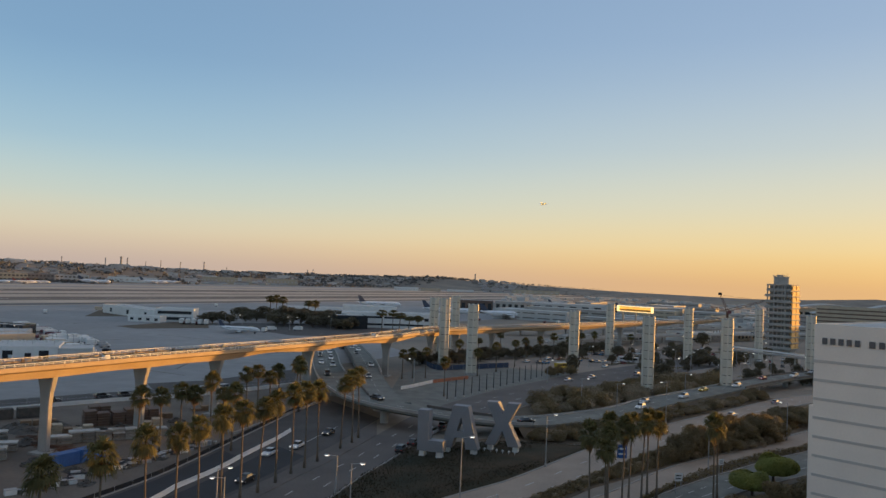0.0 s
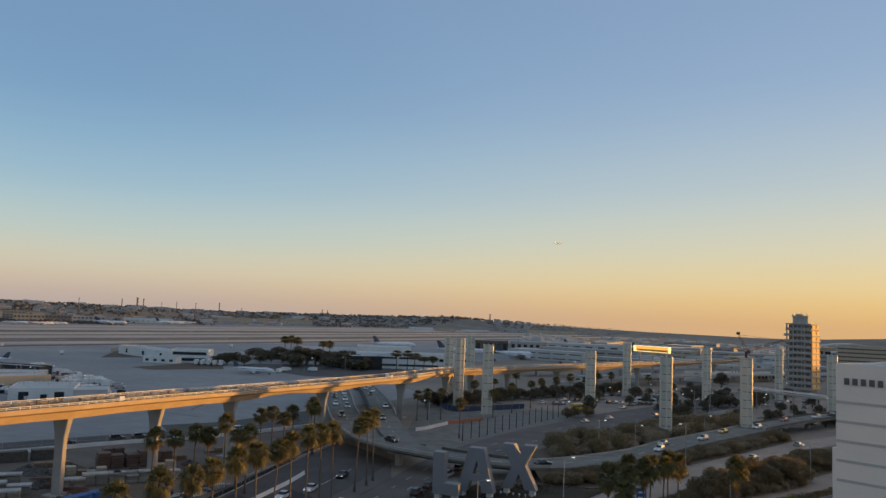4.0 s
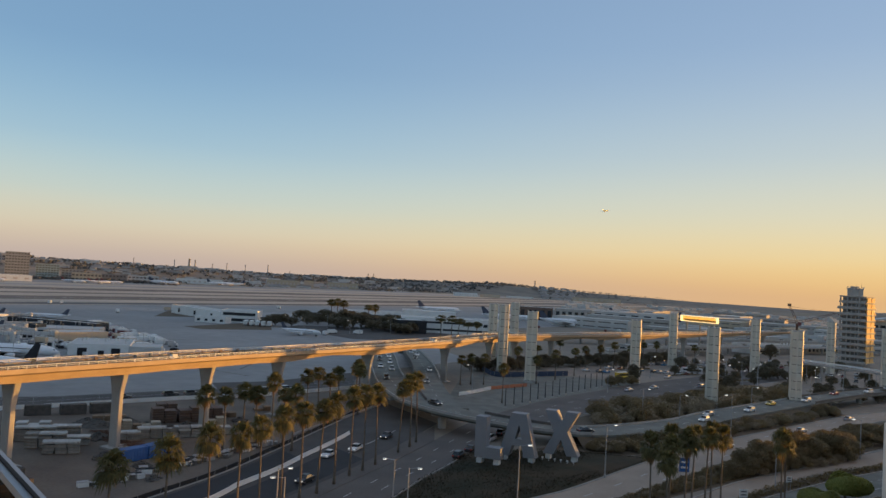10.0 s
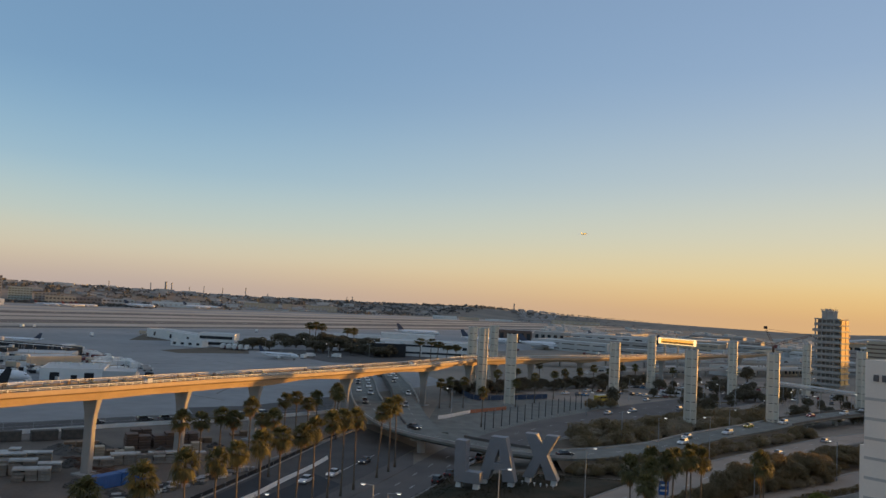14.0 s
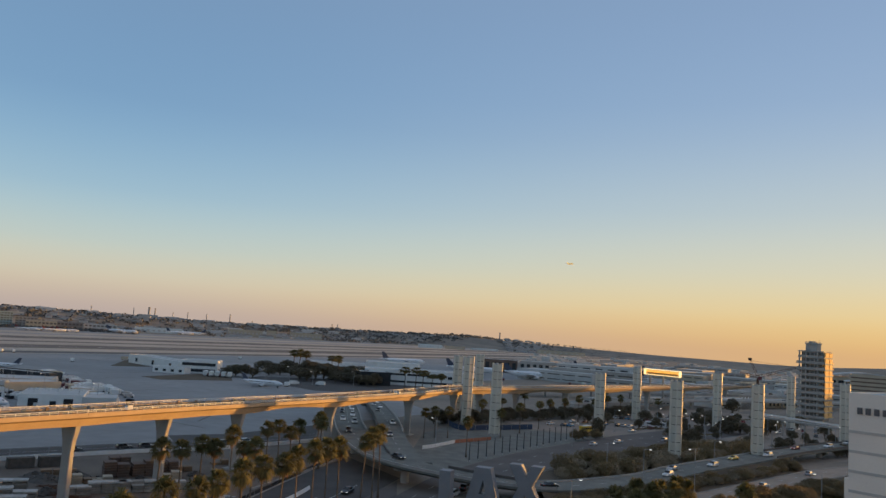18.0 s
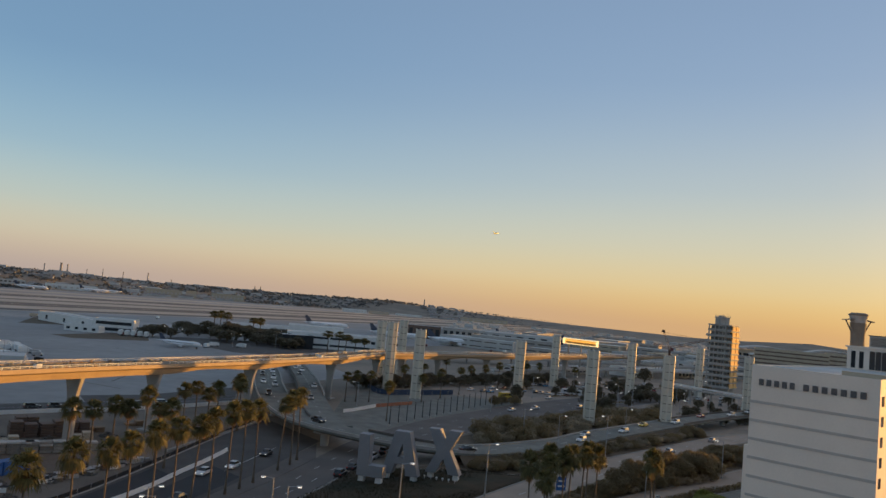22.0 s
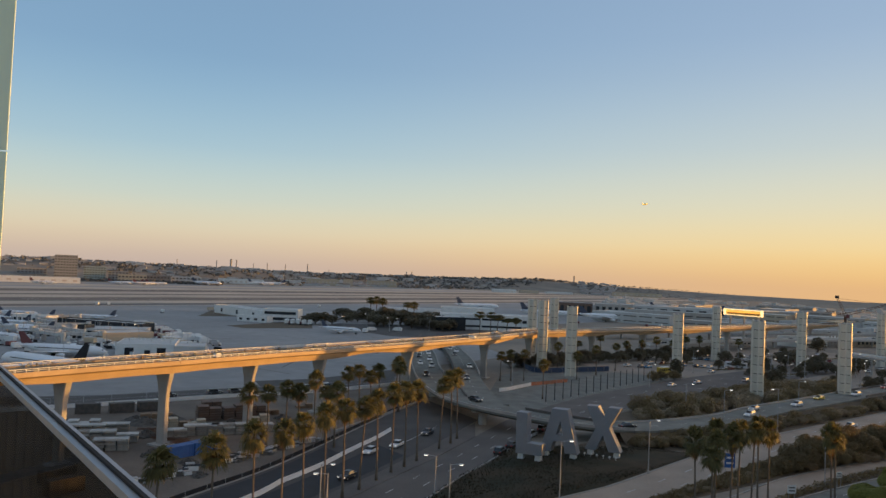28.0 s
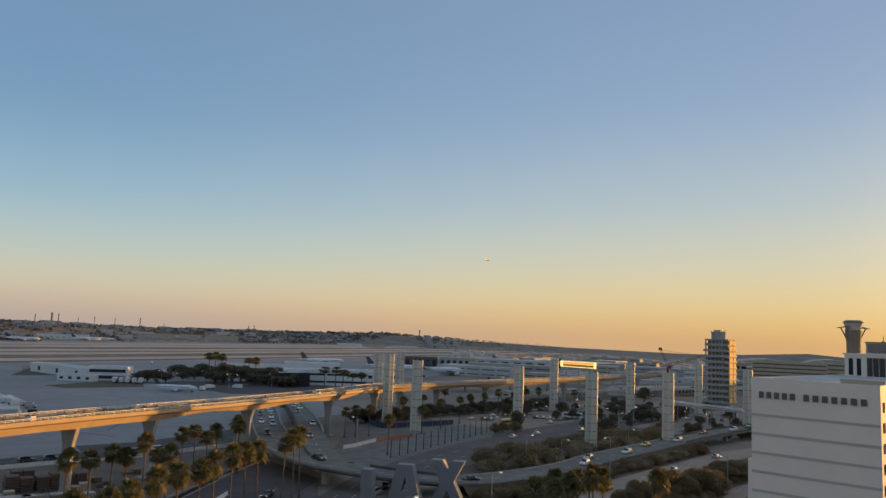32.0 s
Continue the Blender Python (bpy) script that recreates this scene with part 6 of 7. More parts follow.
for k, t, c in ((31, 0.60, "white"), (34, 0.72, "white"), (39, 0.78, "black"), (26, 0.86, "black")):
    ln = between(*eb, t)
    x, y, z, hd = along(ln, k, 0, True)
    put_car(c, x, y, 0.085, hd)
for k, t, c in ((30, 0.3, "white"), (32, 0.4, "white"), (35, 0.7, "silver")):
    ln = between(*wb, t)
    x, y, z, hd = along(ln, k, 0)
    put_car(c, x, y, 0.07, hd, k % 2 == 1)
for k, t, c in ((20, 0.4, "black"), (27, 0.6, "white"), (33, 0.4, "silver")):
    ln = between(*r6, t)
    x, y, z, hd = along(ln, k, 0)
    put_car(c, x, y, 0.07, hd)
for x, y in ((62, 120), (65, 123), (68, 126), (52, 124), (49, 121), (92, 158), (95, 161), (98, 164), (101, 167)):
    put_car(rc.choice(COL), x, y, 0.06, 40, False, True)
# parked rows in the far lots
for r0 in range(6):
    for k in range(13):
        if rc.random() < 0.5:
            x, y = 44 + r0 * 13 + k * 3.1, 372 + r0 * 18 - k * 0.6
            put_car(rc.choice(COL + ("red", "blue")), x, y, 0.05, 52, False, True)
for r0 in range(5):
    for k in range(12):
        if rc.random() < 0.4:
            p = polar(17 + k * 0.75, 440 + r0 * 22)
            put_car(rc.choice(COL + ("red",)), p[0], p[1], 0.05, 60, False, True)


def bus(paint, label, length=9.5, roof=None):
    e = empty("bus", pose(0, 0, 0), label, "bus")
    h = 2.9
    part("body", MB().loft([[(x, yy, z) for x, z in ((-length / 2, 0.35), (-length / 2, h - 0.1), (-length / 2 + 0.15, h), (length / 2 - 0.5, h), (length / 2 - 0.05, 1.5), (length / 2, 0.4))] for yy in (-1.2, 1.2)]), paint, e)
    n = int(length / 1.5)
    for s in (-1, 1):
        for k in range(n):
            part("window", MB().box((-length / 2 + 0.9 + k * (length - 1.7) / n, s * 1.205, 1.95), (1.15, 0.04, 0.85)), M_cglass, e)
        for x in (-length * 0.3, length * 0.32):
            wheel(e, x, s * 1.08, 0.46, 0.28)
    part("windscreen", MB().box((length / 2 - 0.26, 0, 2.05), (0.1, 2.1, 0.95), 0, (1, 0.95), (-0.2, 0)), M_cglass, e)
    part("roof_pod", MB().box((-0.5, 0, h + 0.12), (length * 0.55, 1.7, 0.24), 0, (0.95, 0.9)), roof or M_white, e)
    for y in (-0.9, 0.9):
        part("headlight", MB().box((length / 2 + 0.01, y, 0.75), (0.06, 0.3, 0.18)), M_head, e)
    return e


x, y, z, hd = along(between(*wb, 0.68), 13, 0)
put_car("black", -7.0, 173.5, 0.07, hd, True)
put_car("black", -4.6, 181.0, 0.07, hd, False)
put_car("white", -0.1, 195.0, 0.07, hd - 4, True)
put_car("black", 2.9, 203.0, 0.07, hd - 6, True)
x, y, z, hd = along(between(*r7, 0.5), 41, 0, True)
bus(CARP["white"], "white shuttle van on the service road", 5.6).matrix_basis = pose(x, y, 0.07, 0, 0, hd)
bus(CARP["yellow"], "yellow shuttle bus by the parking lot", 8.5).matrix_basis = pose(58, 350, 0.07, 0, 0, 40)


# ---- aircraft ----
def jet(length, span, tail, label, gear=True, engines=2):
    e = empty("airliner", pose(0, 0, 0), label, "aircraft")
    r = length * 0.052
    zc = r * 1.75
    st = ((-0.5, 0.10, 0.55), (-0.44, 0.38, 0.42), (-0.34, 0.75, 0.2), (-0.2, 1, 0), (0.0, 1, 0), (0.25, 1, 0), (0.36, 0.98, 0), (0.43, 0.82, -0.06), (0.475, 0.52, -0.18), (0.5, 0.12, -0.3))
    part("fuselage", MB().loft([[(x * length, r * k * math.cos(a), zc + r * dz + r * k * math.sin(a)) for a in [2 * math.pi * q / 14 for q in range(14)]] for x, k, dz in st]), M_air, e, smooth=True)
    for s in (-1, 1):
        part("wing", MB().loft([[(0.12 * length, s * r * 0.7, zc - 0.55 * r), (0.10 * length, s * r * 0.7, zc - 0.3 * r), (-0.10 * length, s * r * 0.7, zc - 0.5 * r)], [(-0.10 * length, s * span / 2, zc + 0.25 * r), (-0.105 * length, s * span / 2, zc + 0.33 * r), (-0.15 * length, s * span / 2, zc + 0.28 * r)]]), M_air, e)
        part("tailplane", MB().loft([[(-0.37 * length, s * r * 0.3, zc + 0.5 * r), (-0.38 * length, s * r * 0.3, zc + 0.62 * r), (-0.46 * length, s * r * 0.3, zc + 0.55 * r)], [(-0.46 * length, s * span * 0.19, zc + 0.7 * r), (-0.462 * length, s * span * 0.19, zc + 0.76 * r), (-0.495 * length, s * span * 0.19, zc + 0.72 * r)]]), M_air, e)
        part("window_row", MB().box((0.02 * length, s * r * 0.985, zc + 0.22 * r), (length * 0.62, 0.06, 0.28)), M_cglass, e)
        if engines:
            part("engine", MB().loft([[(x * length, s * span * 0.17 + q * math.cos(a), zc - 0.95 * r + q * math.sin(a)) for a in [2 * math.pi * i / 12 for i in range(12)]] for x, q in ((0.02, r * 0.30), (0.06, r * 0.46), (0.105, r * 0.44), (0.115, r * 0.38))]), M_air, e, smooth=True)
    part("fin", MB().loft([[(-0.33 * length, -0.12, zc + 0.8 * r), (-0.33 * length, 0.12, zc + 0.8 * r), (-0.47 * length, 0.12, zc + 0.7 * r), (-0.47 * length, -0.12, zc + 0.7 * r)], [(-0.455 * length, -0.06, zc + length * 0.17), (-0.455 * length, 0.06, zc + length * 0.17), (-0.515 * length, 0.06, zc + length * 0.17), (-0.515 * length, -0.06, zc + length * 0.17)]]), tail, e, "coloured tail fin")
    part("cockpit_window", MB().box((0.462 * length, 0, zc + 0.25 * r), (0.02 * length, r * 0.95, 0.22 * r)), M_cglass, e)
    if gear:
        for x, y in ((0.38, 0), (-0.03, 0.6), (-0.03, -0.6)):
            g_ = part("gear_leg", MB().cyl((x * length, y * r * 1.4, 0.5), (x * length, y * r * 1.4, zc - 0.5 * r), 0.14, n=6), M_steel, e)
            part("tyre", MB().cyl((x * length, y * r * 1.4 - 0.35, 0.5), (x * length, y * r * 1.4 + 0.35, 0.5), 0.5, n=12), M_tyre, g_)
    return e


def stand(e, az, d, heading, z=0.05, pitch=0):
    p = polar(az, d, z)
    e.matrix_basis = pose(*p, 0, -pitch, heading)


JET_A = jet(28, 26, M_airblue, "white regional jet with dark tail on the apron")
stand(JET_A, -14.6, 490, -12)
big = jet(56, 48, M_airblue, "large white jet with dark tail at the terminal")
stand(big, 5.2, 780, 2)
stand(copy_thing(big, pose(0, 0, 0)), 0.8, 800, 2)
redt = jet(37, 33, M_airred, "white jet with red tail parked at the concourse")
redt.matrix_basis = pose(-190, 287, 0.05, 0, 0, 3)
darkt = jet(45, 38, M_dark, "white jet with black tail parked by the guideway")
darkt.matrix_basis = pose(-168.5, 244.1, 0.05, 0, 0, 160)
for x, y, hd in ((-318, 448, 186), (-262, 366, 182), (-272, 378, 4), (-300, 400, 184), (-330, 425, 178), (-345, 470, 8), (-290, 470, 190), (-255, 330, 6)):
    copy_thing(JET_A, pose(x, y, 0.05, 0, 0, hd))
for az, d, hd in ((-34.9, 1310, 30), (-30.2, 1420, 25), (-29.4, 1440, 200), (-28.6, 1430, 40), (-27.8, 1460, 30), (-24.4, 1560, 20), (-20.6, 1700, 28), (-19.8, 1720, 200), (-4.4, 900, 30), (9.5, 1100, 20), (12, 1060, 200)):
    stand(copy_thing(redt if az < -25 else big, pose(0, 0, 0)), az, d, hd)
fly_jet = jet(38, 34, M_airyel, "yellow jet climbing away after take-off", gear=False)
for o in fly_jet.children:
    if o.name.startswith(("fuselage", "fin")):
        o.data.materials[0] = M_airyel
fp = polar(7.6, 2300)
fly_jet.matrix_basis = pose(fp[0], fp[1], 40 + 2300 * math.tan(radians(5.7)), 0, -9, 58)

# baggage trains, trucks and stairs on the apron
def cart(w, l, h, body, label):
    e = empty("apron_truck", pose(0, 0, 0), label, "truck")
    part("body", MB().box((-l * 0.1, 0, 0.5 + h / 2), (l * 0.75, w, h)), body, e)
    part("cab", MB().box((l * 0.39, 0, 0.5 + h * 0.36), (l * 0.2, w * 0.95, h * 0.72), 0, (0.8, 0.95)), M_white, e)
    for x in (-l * 0.3, l * 0.32):
        part("axle_wheel_set", MB().cyl((x, -w * 0.48, 0.42), (x, w * 0.48, 0.42), 0.42, n=10), M_tyre, e)
    return e


CK = [cart(2.3, 6.5, 2.2, M_white, "white box truck on the apron"), cart(2.2, 5.0, 1.4, M_steel, "grey service truck on the apron"), cart(2.3, 7.5, 2.5, M_tan, "tan catering truck on the apron"), cart(2.2, 5.5, 1.6, M_airred, "dark red service truck on the apron")]
CU = [False] * 4


def put_cart(x, y, hd):
    k = rc.randrange(4) if rc.random() < 0.5 else 0
    m = pose(x, y, 0.05, 0, 0, hd)
    if not CU[k]:
        CU[k] = True
        CK[k].matrix_basis = m
    else:
        copy_thing(CK[k], m)


# parked rows of trucks and carts beside the sheds
for k in range(64):
    t = (k % 32) / 31
    x, y = -252 + 92 * t, 458 - 95 * t
    if k >= 32:
        x, y = -205 + 52 * t, 392 - 60 * t
    put_cart(x + rc.uniform(-4, 4), y + rc.uniform(-4, 4), rc.choice((40, 45, 50, 130)))
for k in range(34):
    put_cart(rc.uniform(-300, -205), rc.uniform(292, 350), rc.uniform(0, 180))
for az, d in ((-27.3, 650), (-31.5, 745), (-30.8, 748), (-13.8, 505), (-12.3, 515), (-12.8, 500), (-10.4, 520), (-17.4, 552), (-18.3, 556), (-24, 700), (-16.3, 820), (-2.0, 700), (0.2, 690), (3.0, 720), (8, 735), (9, 745)):
    put_cart(*polar(az, d)[:2], rc.uniform(0, 180))
# cars on the lane behind the yard wall
for x, y, c in ((-98, 226, "black"), (-93, 230, "black"), (-79, 242, "white"), (-74, 246, "grey"), (-108, 216, "black"), (-69, 252, "white")):
    put_car(c, x, y, 0.05, 42, True)
# boarding bridges
for x, y, hd, ln in ((-307, 435, 160, 20), (-286, 415, 150, 22), (-262, 376, 155, 20), (-247, 366, 30, 18), (-232, 358, 150, 22), (-217, 341, 25, 20), (-228, 335, 155, 20), (-253, 388, 35, 18), (-275, 398, 150, 18), (-240, 348, 165, 18), (-292, 440, 30, 18), (-270, 352, 20, 18)):
    e = empty("boarding_bridge", pose(x, y, 0.04, 0, 0, hd), "pale grey enclosed boarding bridge on wheels", "boarding bridge")
    part("tunnel", MB().box((0, 0, 4.3), (ln, 1.7, 1.5)), M_roof, e)
    for k in range(5):
        part("tunnel_frame", MB().box((-ln * 0.4 + k * ln * 0.2, 0, 4.3), (0.35, 1.95, 1.75)), M_steel, e)
    part("cab_end", MB().cyl((ln / 2, 0, 3.3), (ln / 2, 0, 5.8), 1.3, n=10), M_roof, e)
    part("leg", MB().box((ln * 0.3, 0, 1.65), (0.6, 2.4, 3.3)), M_steel, e)
    part("rotunda", MB().cyl((-ln / 2, 0, 0), (-ln / 2, 0, 5.4), 1.0, n=10), M_roof, e)

# carts, dollies and cones round the gates, too small to count
for mt_, n_, sd_, lb_ in ((M_white, 230, 71, "small white baggage carts round the gates"), (M_dark, 200, 72, "small dark dollies and loaders round the gates"), (M_steel, 160, 73, "small grey stands and poles round the gates")):
    rk, cl = random.Random(sd_), MB()
    for k in range(n_):
        u, v = rk.random(), rk.gauss(0, 1)
        x, y = -330 + 165 * u + v * 9, 462 - 150 * u + v * 13 + rk.uniform(-10, 10)
        if mt_ is M_steel and k % 2:
            cl.box((x, y, 3.2), (0.14, 0.14, 6.3))
        else:
            cl.box((x, y, 0.85), (rk.uniform(1.0, 3.6), rk.uniform(0.8, 1.6), rk.uniform(0.8, 1.6)), rk.uniform(0, 3.1))
    thing("gate_carts", cl, mt_, lb_, "carts", kind="stuff")
# ---- yard clutter ----
def stack(x, y, hd, w, d, rows, material, label, name="pallet_stack"):
    """Bundles piled in layers with gaps between them."""
    e = empty(name, pose(x, y, 0.04, 0, 0, hd), label, "stack")
    n = max(2, int(w / 2.1))
    me = MB().box((0, 0, 0), (w / n - 0.18, d, 0.52)).mesh("wrapped_pack", material)
    bearers = MB()
    for q in range(rows):
        for i in range(n):
            if q == rows - 1 and rc.random() < 0.3:
                continue
            part("wrapped_pack", me, None, e, m=pose(-w / 2 + (i + 0.5) * w / n + rc.uniform(-0.08, 0.08), rc.uniform(-0.1, 0.1), 0.36 + q * 0.62, 0, 0, rc.uniform(-3, 3)))
            for v in (-0.35, 0.35):
                bearers.box((-w / 2 + (i + 0.5) * w / n, v * d, 0.05 + q * 0.62), (w / n - 0.3, 0.12, 0.1))
    part("bearers", bearers, M_wood, e)
    if material is M_pack:
        zt = 0.36 + (rows - 2) * 0.62 + 0.275
        for i in range(n):
            u0 = -w / 2 + (i + 0.5) * w / n
            zq = zt + 0.62 * rc.choice((0, 1, 1)) + 0.02
            cov = MB().loft([[(u0 - a_ * (w / n / 2 - 0.03), b_ * (d / 2 + 0.07), zq - 0.32 * (c_ == 0)) for a_, b_ in ((1, -1), (-1, -1), (-1, 1), (1, 1))] for c_ in (0, 1)])
            part("top_sheet", cov, M_pale, e, "pale wrapping sheet over the bundle")
    return e


for x, y, w, rows in ((-99, 160, 8, 5), (-93.5, 155, 8, 5), (-88, 151.5, 7, 4), (-104, 167, 7, 4), (-95.5, 166, 6, 4), (-90, 159, 7, 3)):
    stack(x, y, 24, w, 2.6, rows, M_pack, "grey wrapped building panels stacked in the yard")
for x, y, w, rows in ((-83, 188, 6, 6), (-77.5, 191.5, 6, 6), (-73.5, 196, 5, 5), (-85, 194, 5, 6)):
    stack(x, y, 34, w, 3.4, rows, M_brick, "brown stacked formwork panels in the yard")
for x, y, w, rows in ((-77, 171, 8, 4), (-71.5, 174, 8, 4), (-66, 179, 7, 3), (-82, 167, 6, 3)):
    stack(x, y, 30, w, 2.4, rows, M_pack, "white wrapped pallets stacked in the yard")
for x, y, w, rows in ((-92, 181, 7, 2), (-86, 178, 6, 2), (-96, 186, 8, 2), (-72, 200, 7, 2), (-64, 214, 8, 2)):
    stack(x, y, 30, w, 2.2, rows, M_wood, "loose timber stacked in the yard")
for k in range(9):
    x, y = -90 + k * 1.9 + rc.uniform(-1, 1), 172 - k * 1.6
    e = empty("rebar_pile", pose(x, y, 0.04, 0, 0, rc.uniform(0, 90)), "rusty steel bars piled on the ground", "pile")
    for q in range(9):
        a = rc.uniform(-0.5, 0.5)
        c = Vector((rc.uniform(-1.2, 1.2), rc.uniform(-0.8, 0.8), 0.06 + q * 0.06))
        dv = Vector((math.cos(a), math.sin(a), rc.uniform(-0.02, 0.02))) * 2.2
        part("bar", MB().cyl(c - dv, c + dv, 0.07, n=4), M_rust, e)


def container(x, y, hd, paint, label):
    e = empty("container", pose(x, y, 0.04, 0, 0, hd), label, "container")
    part("shell", MB().box((0, 0, 1.3), (6.0, 2.35, 2.5)), paint, e)
    for s in (-1, 1):
        for k in range(9):
            part("rib", MB().box((-2.7 + k * 0.675, s * 1.2, 1.3), (0.3, 0.06, 2.2)), paint, e)
    for u in (-2.98, 2.98):
        part("door_frame", MB().box((u, 0, 1.3), (0.1, 2.44, 2.6)), paint, e)
    return e


container(-72.2, 149.8, 62, M_blue, "blue steel storage container")
container(-69.6, 155.4, 68, M_blue, "bright blue steel storage container")
container(-115, 186, 30, M_rubble, "dark open skip container")
container(-108, 190, 40, M_rubble, "dark open skip container")
container(-84, 127.5, 70, M_rubble, "dark storage container in the near yard")
container(-79, 122, 62, M_louvre, "brown storage container in the near yard")
container(-102.5, 194.5, 40, M_rubble, "dark closed storage container")
for k in range(84):
    x, y = -69 + k * 0.225 + rc.uniform(-2.6, 1.6), 131 + k * 0.52 + rc.uniform(-1.5, 1.5)
    s = rc.uniform(0.5, 1.1)
    e = empty("scaffold_crate", pose(x, y, 0.04, 0, 0, rc.uniform(0, 90)), rc.choice(("grey steel scaffold crate in the yard", "pale crate of fittings in the yard")), "crate")
    part("crate_body", MB().box((0, 0, 0.5 * s), (1.8 * s, 1.1 * s, 0.9 * s)), rc.choice((M_steel, M_white, M_pack, M_rubble)), e)
    part("crate_rim", MB().box((0, 0, 0.98 * s), (1.9 * s, 1.2 * s, 0.08)), rc.choice((M_dark, M_steel)), e)
# heaps of rubble and boxed stores
def heap(x, y, r, h, seed):
    rnd = random.Random(seed)
    mb, rings = MB(), []
    for q in range(6):
        t = q / 5
        rings.append([(math.cos(a) * r * (1 - t * 0.92) * rnd.uniform(0.8, 1.2), math.sin(a) * r * 0.7 * (1 - t * 0.92) * rnd.uniform(0.8, 1.2), h * t * rnd.uniform(0.85, 1.1)) for a in [2 * math.pi * i / 14 for i in range(14)]])
    mb.loft(rings)
    for q in range(40):
        a, t = rnd.uniform(0, 6.28), rnd.random()
        s = rnd.uniform(0.15, 0.5)
        mb.box((math.cos(a) * r * t, math.sin(a) * r * 0.7 * t, h * (1 - t) + 0.05), (s, s * 1.6, s * 0.7), a)
    thing("rubble_heap", mb, M_rubble, "dark heap of broken rubble in the yard", "heap", pose(x, y, 0.03, 0, 0, rnd.uniform(0, 90)), kind="stuff")


for k, (x, y, r, h) in enumerate(((-95, 178, 4.5, 1.8), (-90, 183, 4.0, 1.6), (-99, 181, 3.5, 1.3), (-84, 181, 2.6, 1.2), (-76, 186, 2.4, 1.0), (-104, 158, 3.0, 1.2), (-68, 146, 2.2, 1.0), (-62, 138, 2.0, 0.8), (-78, 150, 3.0, 1.3), (-60, 150, 1.8, 0.7), (-56, 158, 1.8, 0.8), (-88, 166, 3.2, 1.4), (-66, 196, 2.4, 1.0))):
    heap(x, y, r, h, 60 + k)
for x, y, w, rows in ((-87.5, 175.5, 4.5, 4), (-82, 179, 4.5, 3), (-70, 190, 5, 3)):
    stack(x, y, 30, w, 2.6, rows, M_tan, "tan boxed stores stacked in the yard")
# yard wall and fences
yw = [Vector((*p, 0)) for p in ((-150, 166), (-117, 197), (-92, 221.5), (-73, 237), (-46, 270))]
setting("yard_wall", wall_along(MB(), smoothline(yw, 8), 0, 0.25, 0, 1.1), M_white, "low pale concrete boundary wall", "wall")


def fence(line, h, label, step=3.0, slat=None, material=None):
    e = empty("fence", pose(0, 0, 0), label, "fence")
    pts = smoothline(line, step)
    for p in pts:
        part("post", MB().cyl((p.x, p.y, p.z), (p.x, p.y, p.z + h), 0.05, n=5), M_steel, e)
    for p, q in zip(pts, pts[1:]):
        m, d = (p + q) / 2, q - p
        if material:
            part("panel", MB().box((m.x, m.y, m.z + h * 0.5), (d.length - 0.12, 0.05, h * 0.9), math.atan2(d.y, d.x)), material, e)
        else:
            for z in (0.95, 0.5, 0.1):
                part("wire_rail", MB().box((m.x, m.y, m.z + h * z), (d.length, 0.03, 0.04), math.atan2(d.y, d.x)), M_steel, e)
    return e


fence([Vector((*p, 0.04)) for p in ((-66, 97), (-58.6, 125), (-52.6, 144), (-47.6, 171), (-42.6, 202), (-37, 236))], 0.9, "low dark screened fence along the yard", 4.0, None, M_dark)
fence([Vector((*p, 0.04)) for p in ((-7, 352), (0, 327), (12, 332), (33, 347))], 2.4, "navy screened construction fence round the pylons", 4.0, None, M_navy)
fence([Vector((*p, 0.05)) for p in ((-12, 266), (-9, 270), (-1, 286))], 1.4, "white site hoarding panels", 3.5, None, M_white)
fence([Vector((*p, 0.05)) for p in ((-1, 286), (6, 294), (13, 302))], 1.4, "faded orange site barrier panels", 3.0, None, M_orange)
fence([Vector((*p, 0.04)) for p in ((-150, 172), (-118, 202), (-93, 226), (-74, 242), (-48, 274))], 2.2, "grey chain-link airfield fence", 7.0)


def barrier(line, label):
    """Concrete safety barrier, block by block."""
    e = empty("road_barrier", pose(0, 0, 0), label, "barrier")
    me = MB().loft([[(x, y, z) for y, z in ((-0.3, 0), (-0.3, 0.08), (-0.13, 0.35), (-0.08, 0.82), (0.08, 0.82), (0.13, 0.35), (0.3, 0.08), (0.3, 0))] for x in (-1.95, 1.95)]).mesh("barrier_block", M_white)
    pts = smoothline(line, 4.0)
    for p, q in zip(pts, pts[1:]):
        m, d = (p + q) / 2, q - p
        part("barrier_block", me, None, e, m=pose(m.x, m.y, m.z, 0, 0, math.degrees(math.atan2(d.y, d.x))) @ Matrix.Diagonal((d.length / 3.94, 1, 1, 1)))
    return e


barrier([Vector((*p, 0.08)) for p in ((-56, 100), (-52, 113), (-47, 129), (-46, 137), (-44, 144), (-42, 152), (-40, 164), (-37, 179), (-35.5, 190))], "white concrete safety barrier along the new lanes")

# ---- lamp posts, signs, crane ----
def street_lamp(x, y, h, z=0.05, turn=0, arm=1.6):
    e = empty("street_lamp", pose(x, y, z, 0, 0, turn), "tall grey street lamp on a thin pole", "street lamp", "street lamps")
    part("pole", MB().cyl((0, 0, 0), (0, 0, h), 0.13, 0.08, 8), M_steel, e)
    part("arm", MB().cyl((0, 0, h - 0.1), (arm, 0, h + 0.1), 0.05, n=6), M_steel, e)
    hd = part("lamp_head", MB().box((arm + 0.25, 0, h + 0.08), (0.9, 0.36, 0.16), 0, (0.8, 0.7)), M_white, e)
    part("lens", MB().box((arm + 0.28, 0, h - 0.05), (0.62, 0.28, 0.1), 0, (0.9, 0.9)), M_street, hd)
    part("base", MB().cyl((0, 0, 0), (0, 0, 0.7), 0.25, n=8), M_conc2, e)
    return e


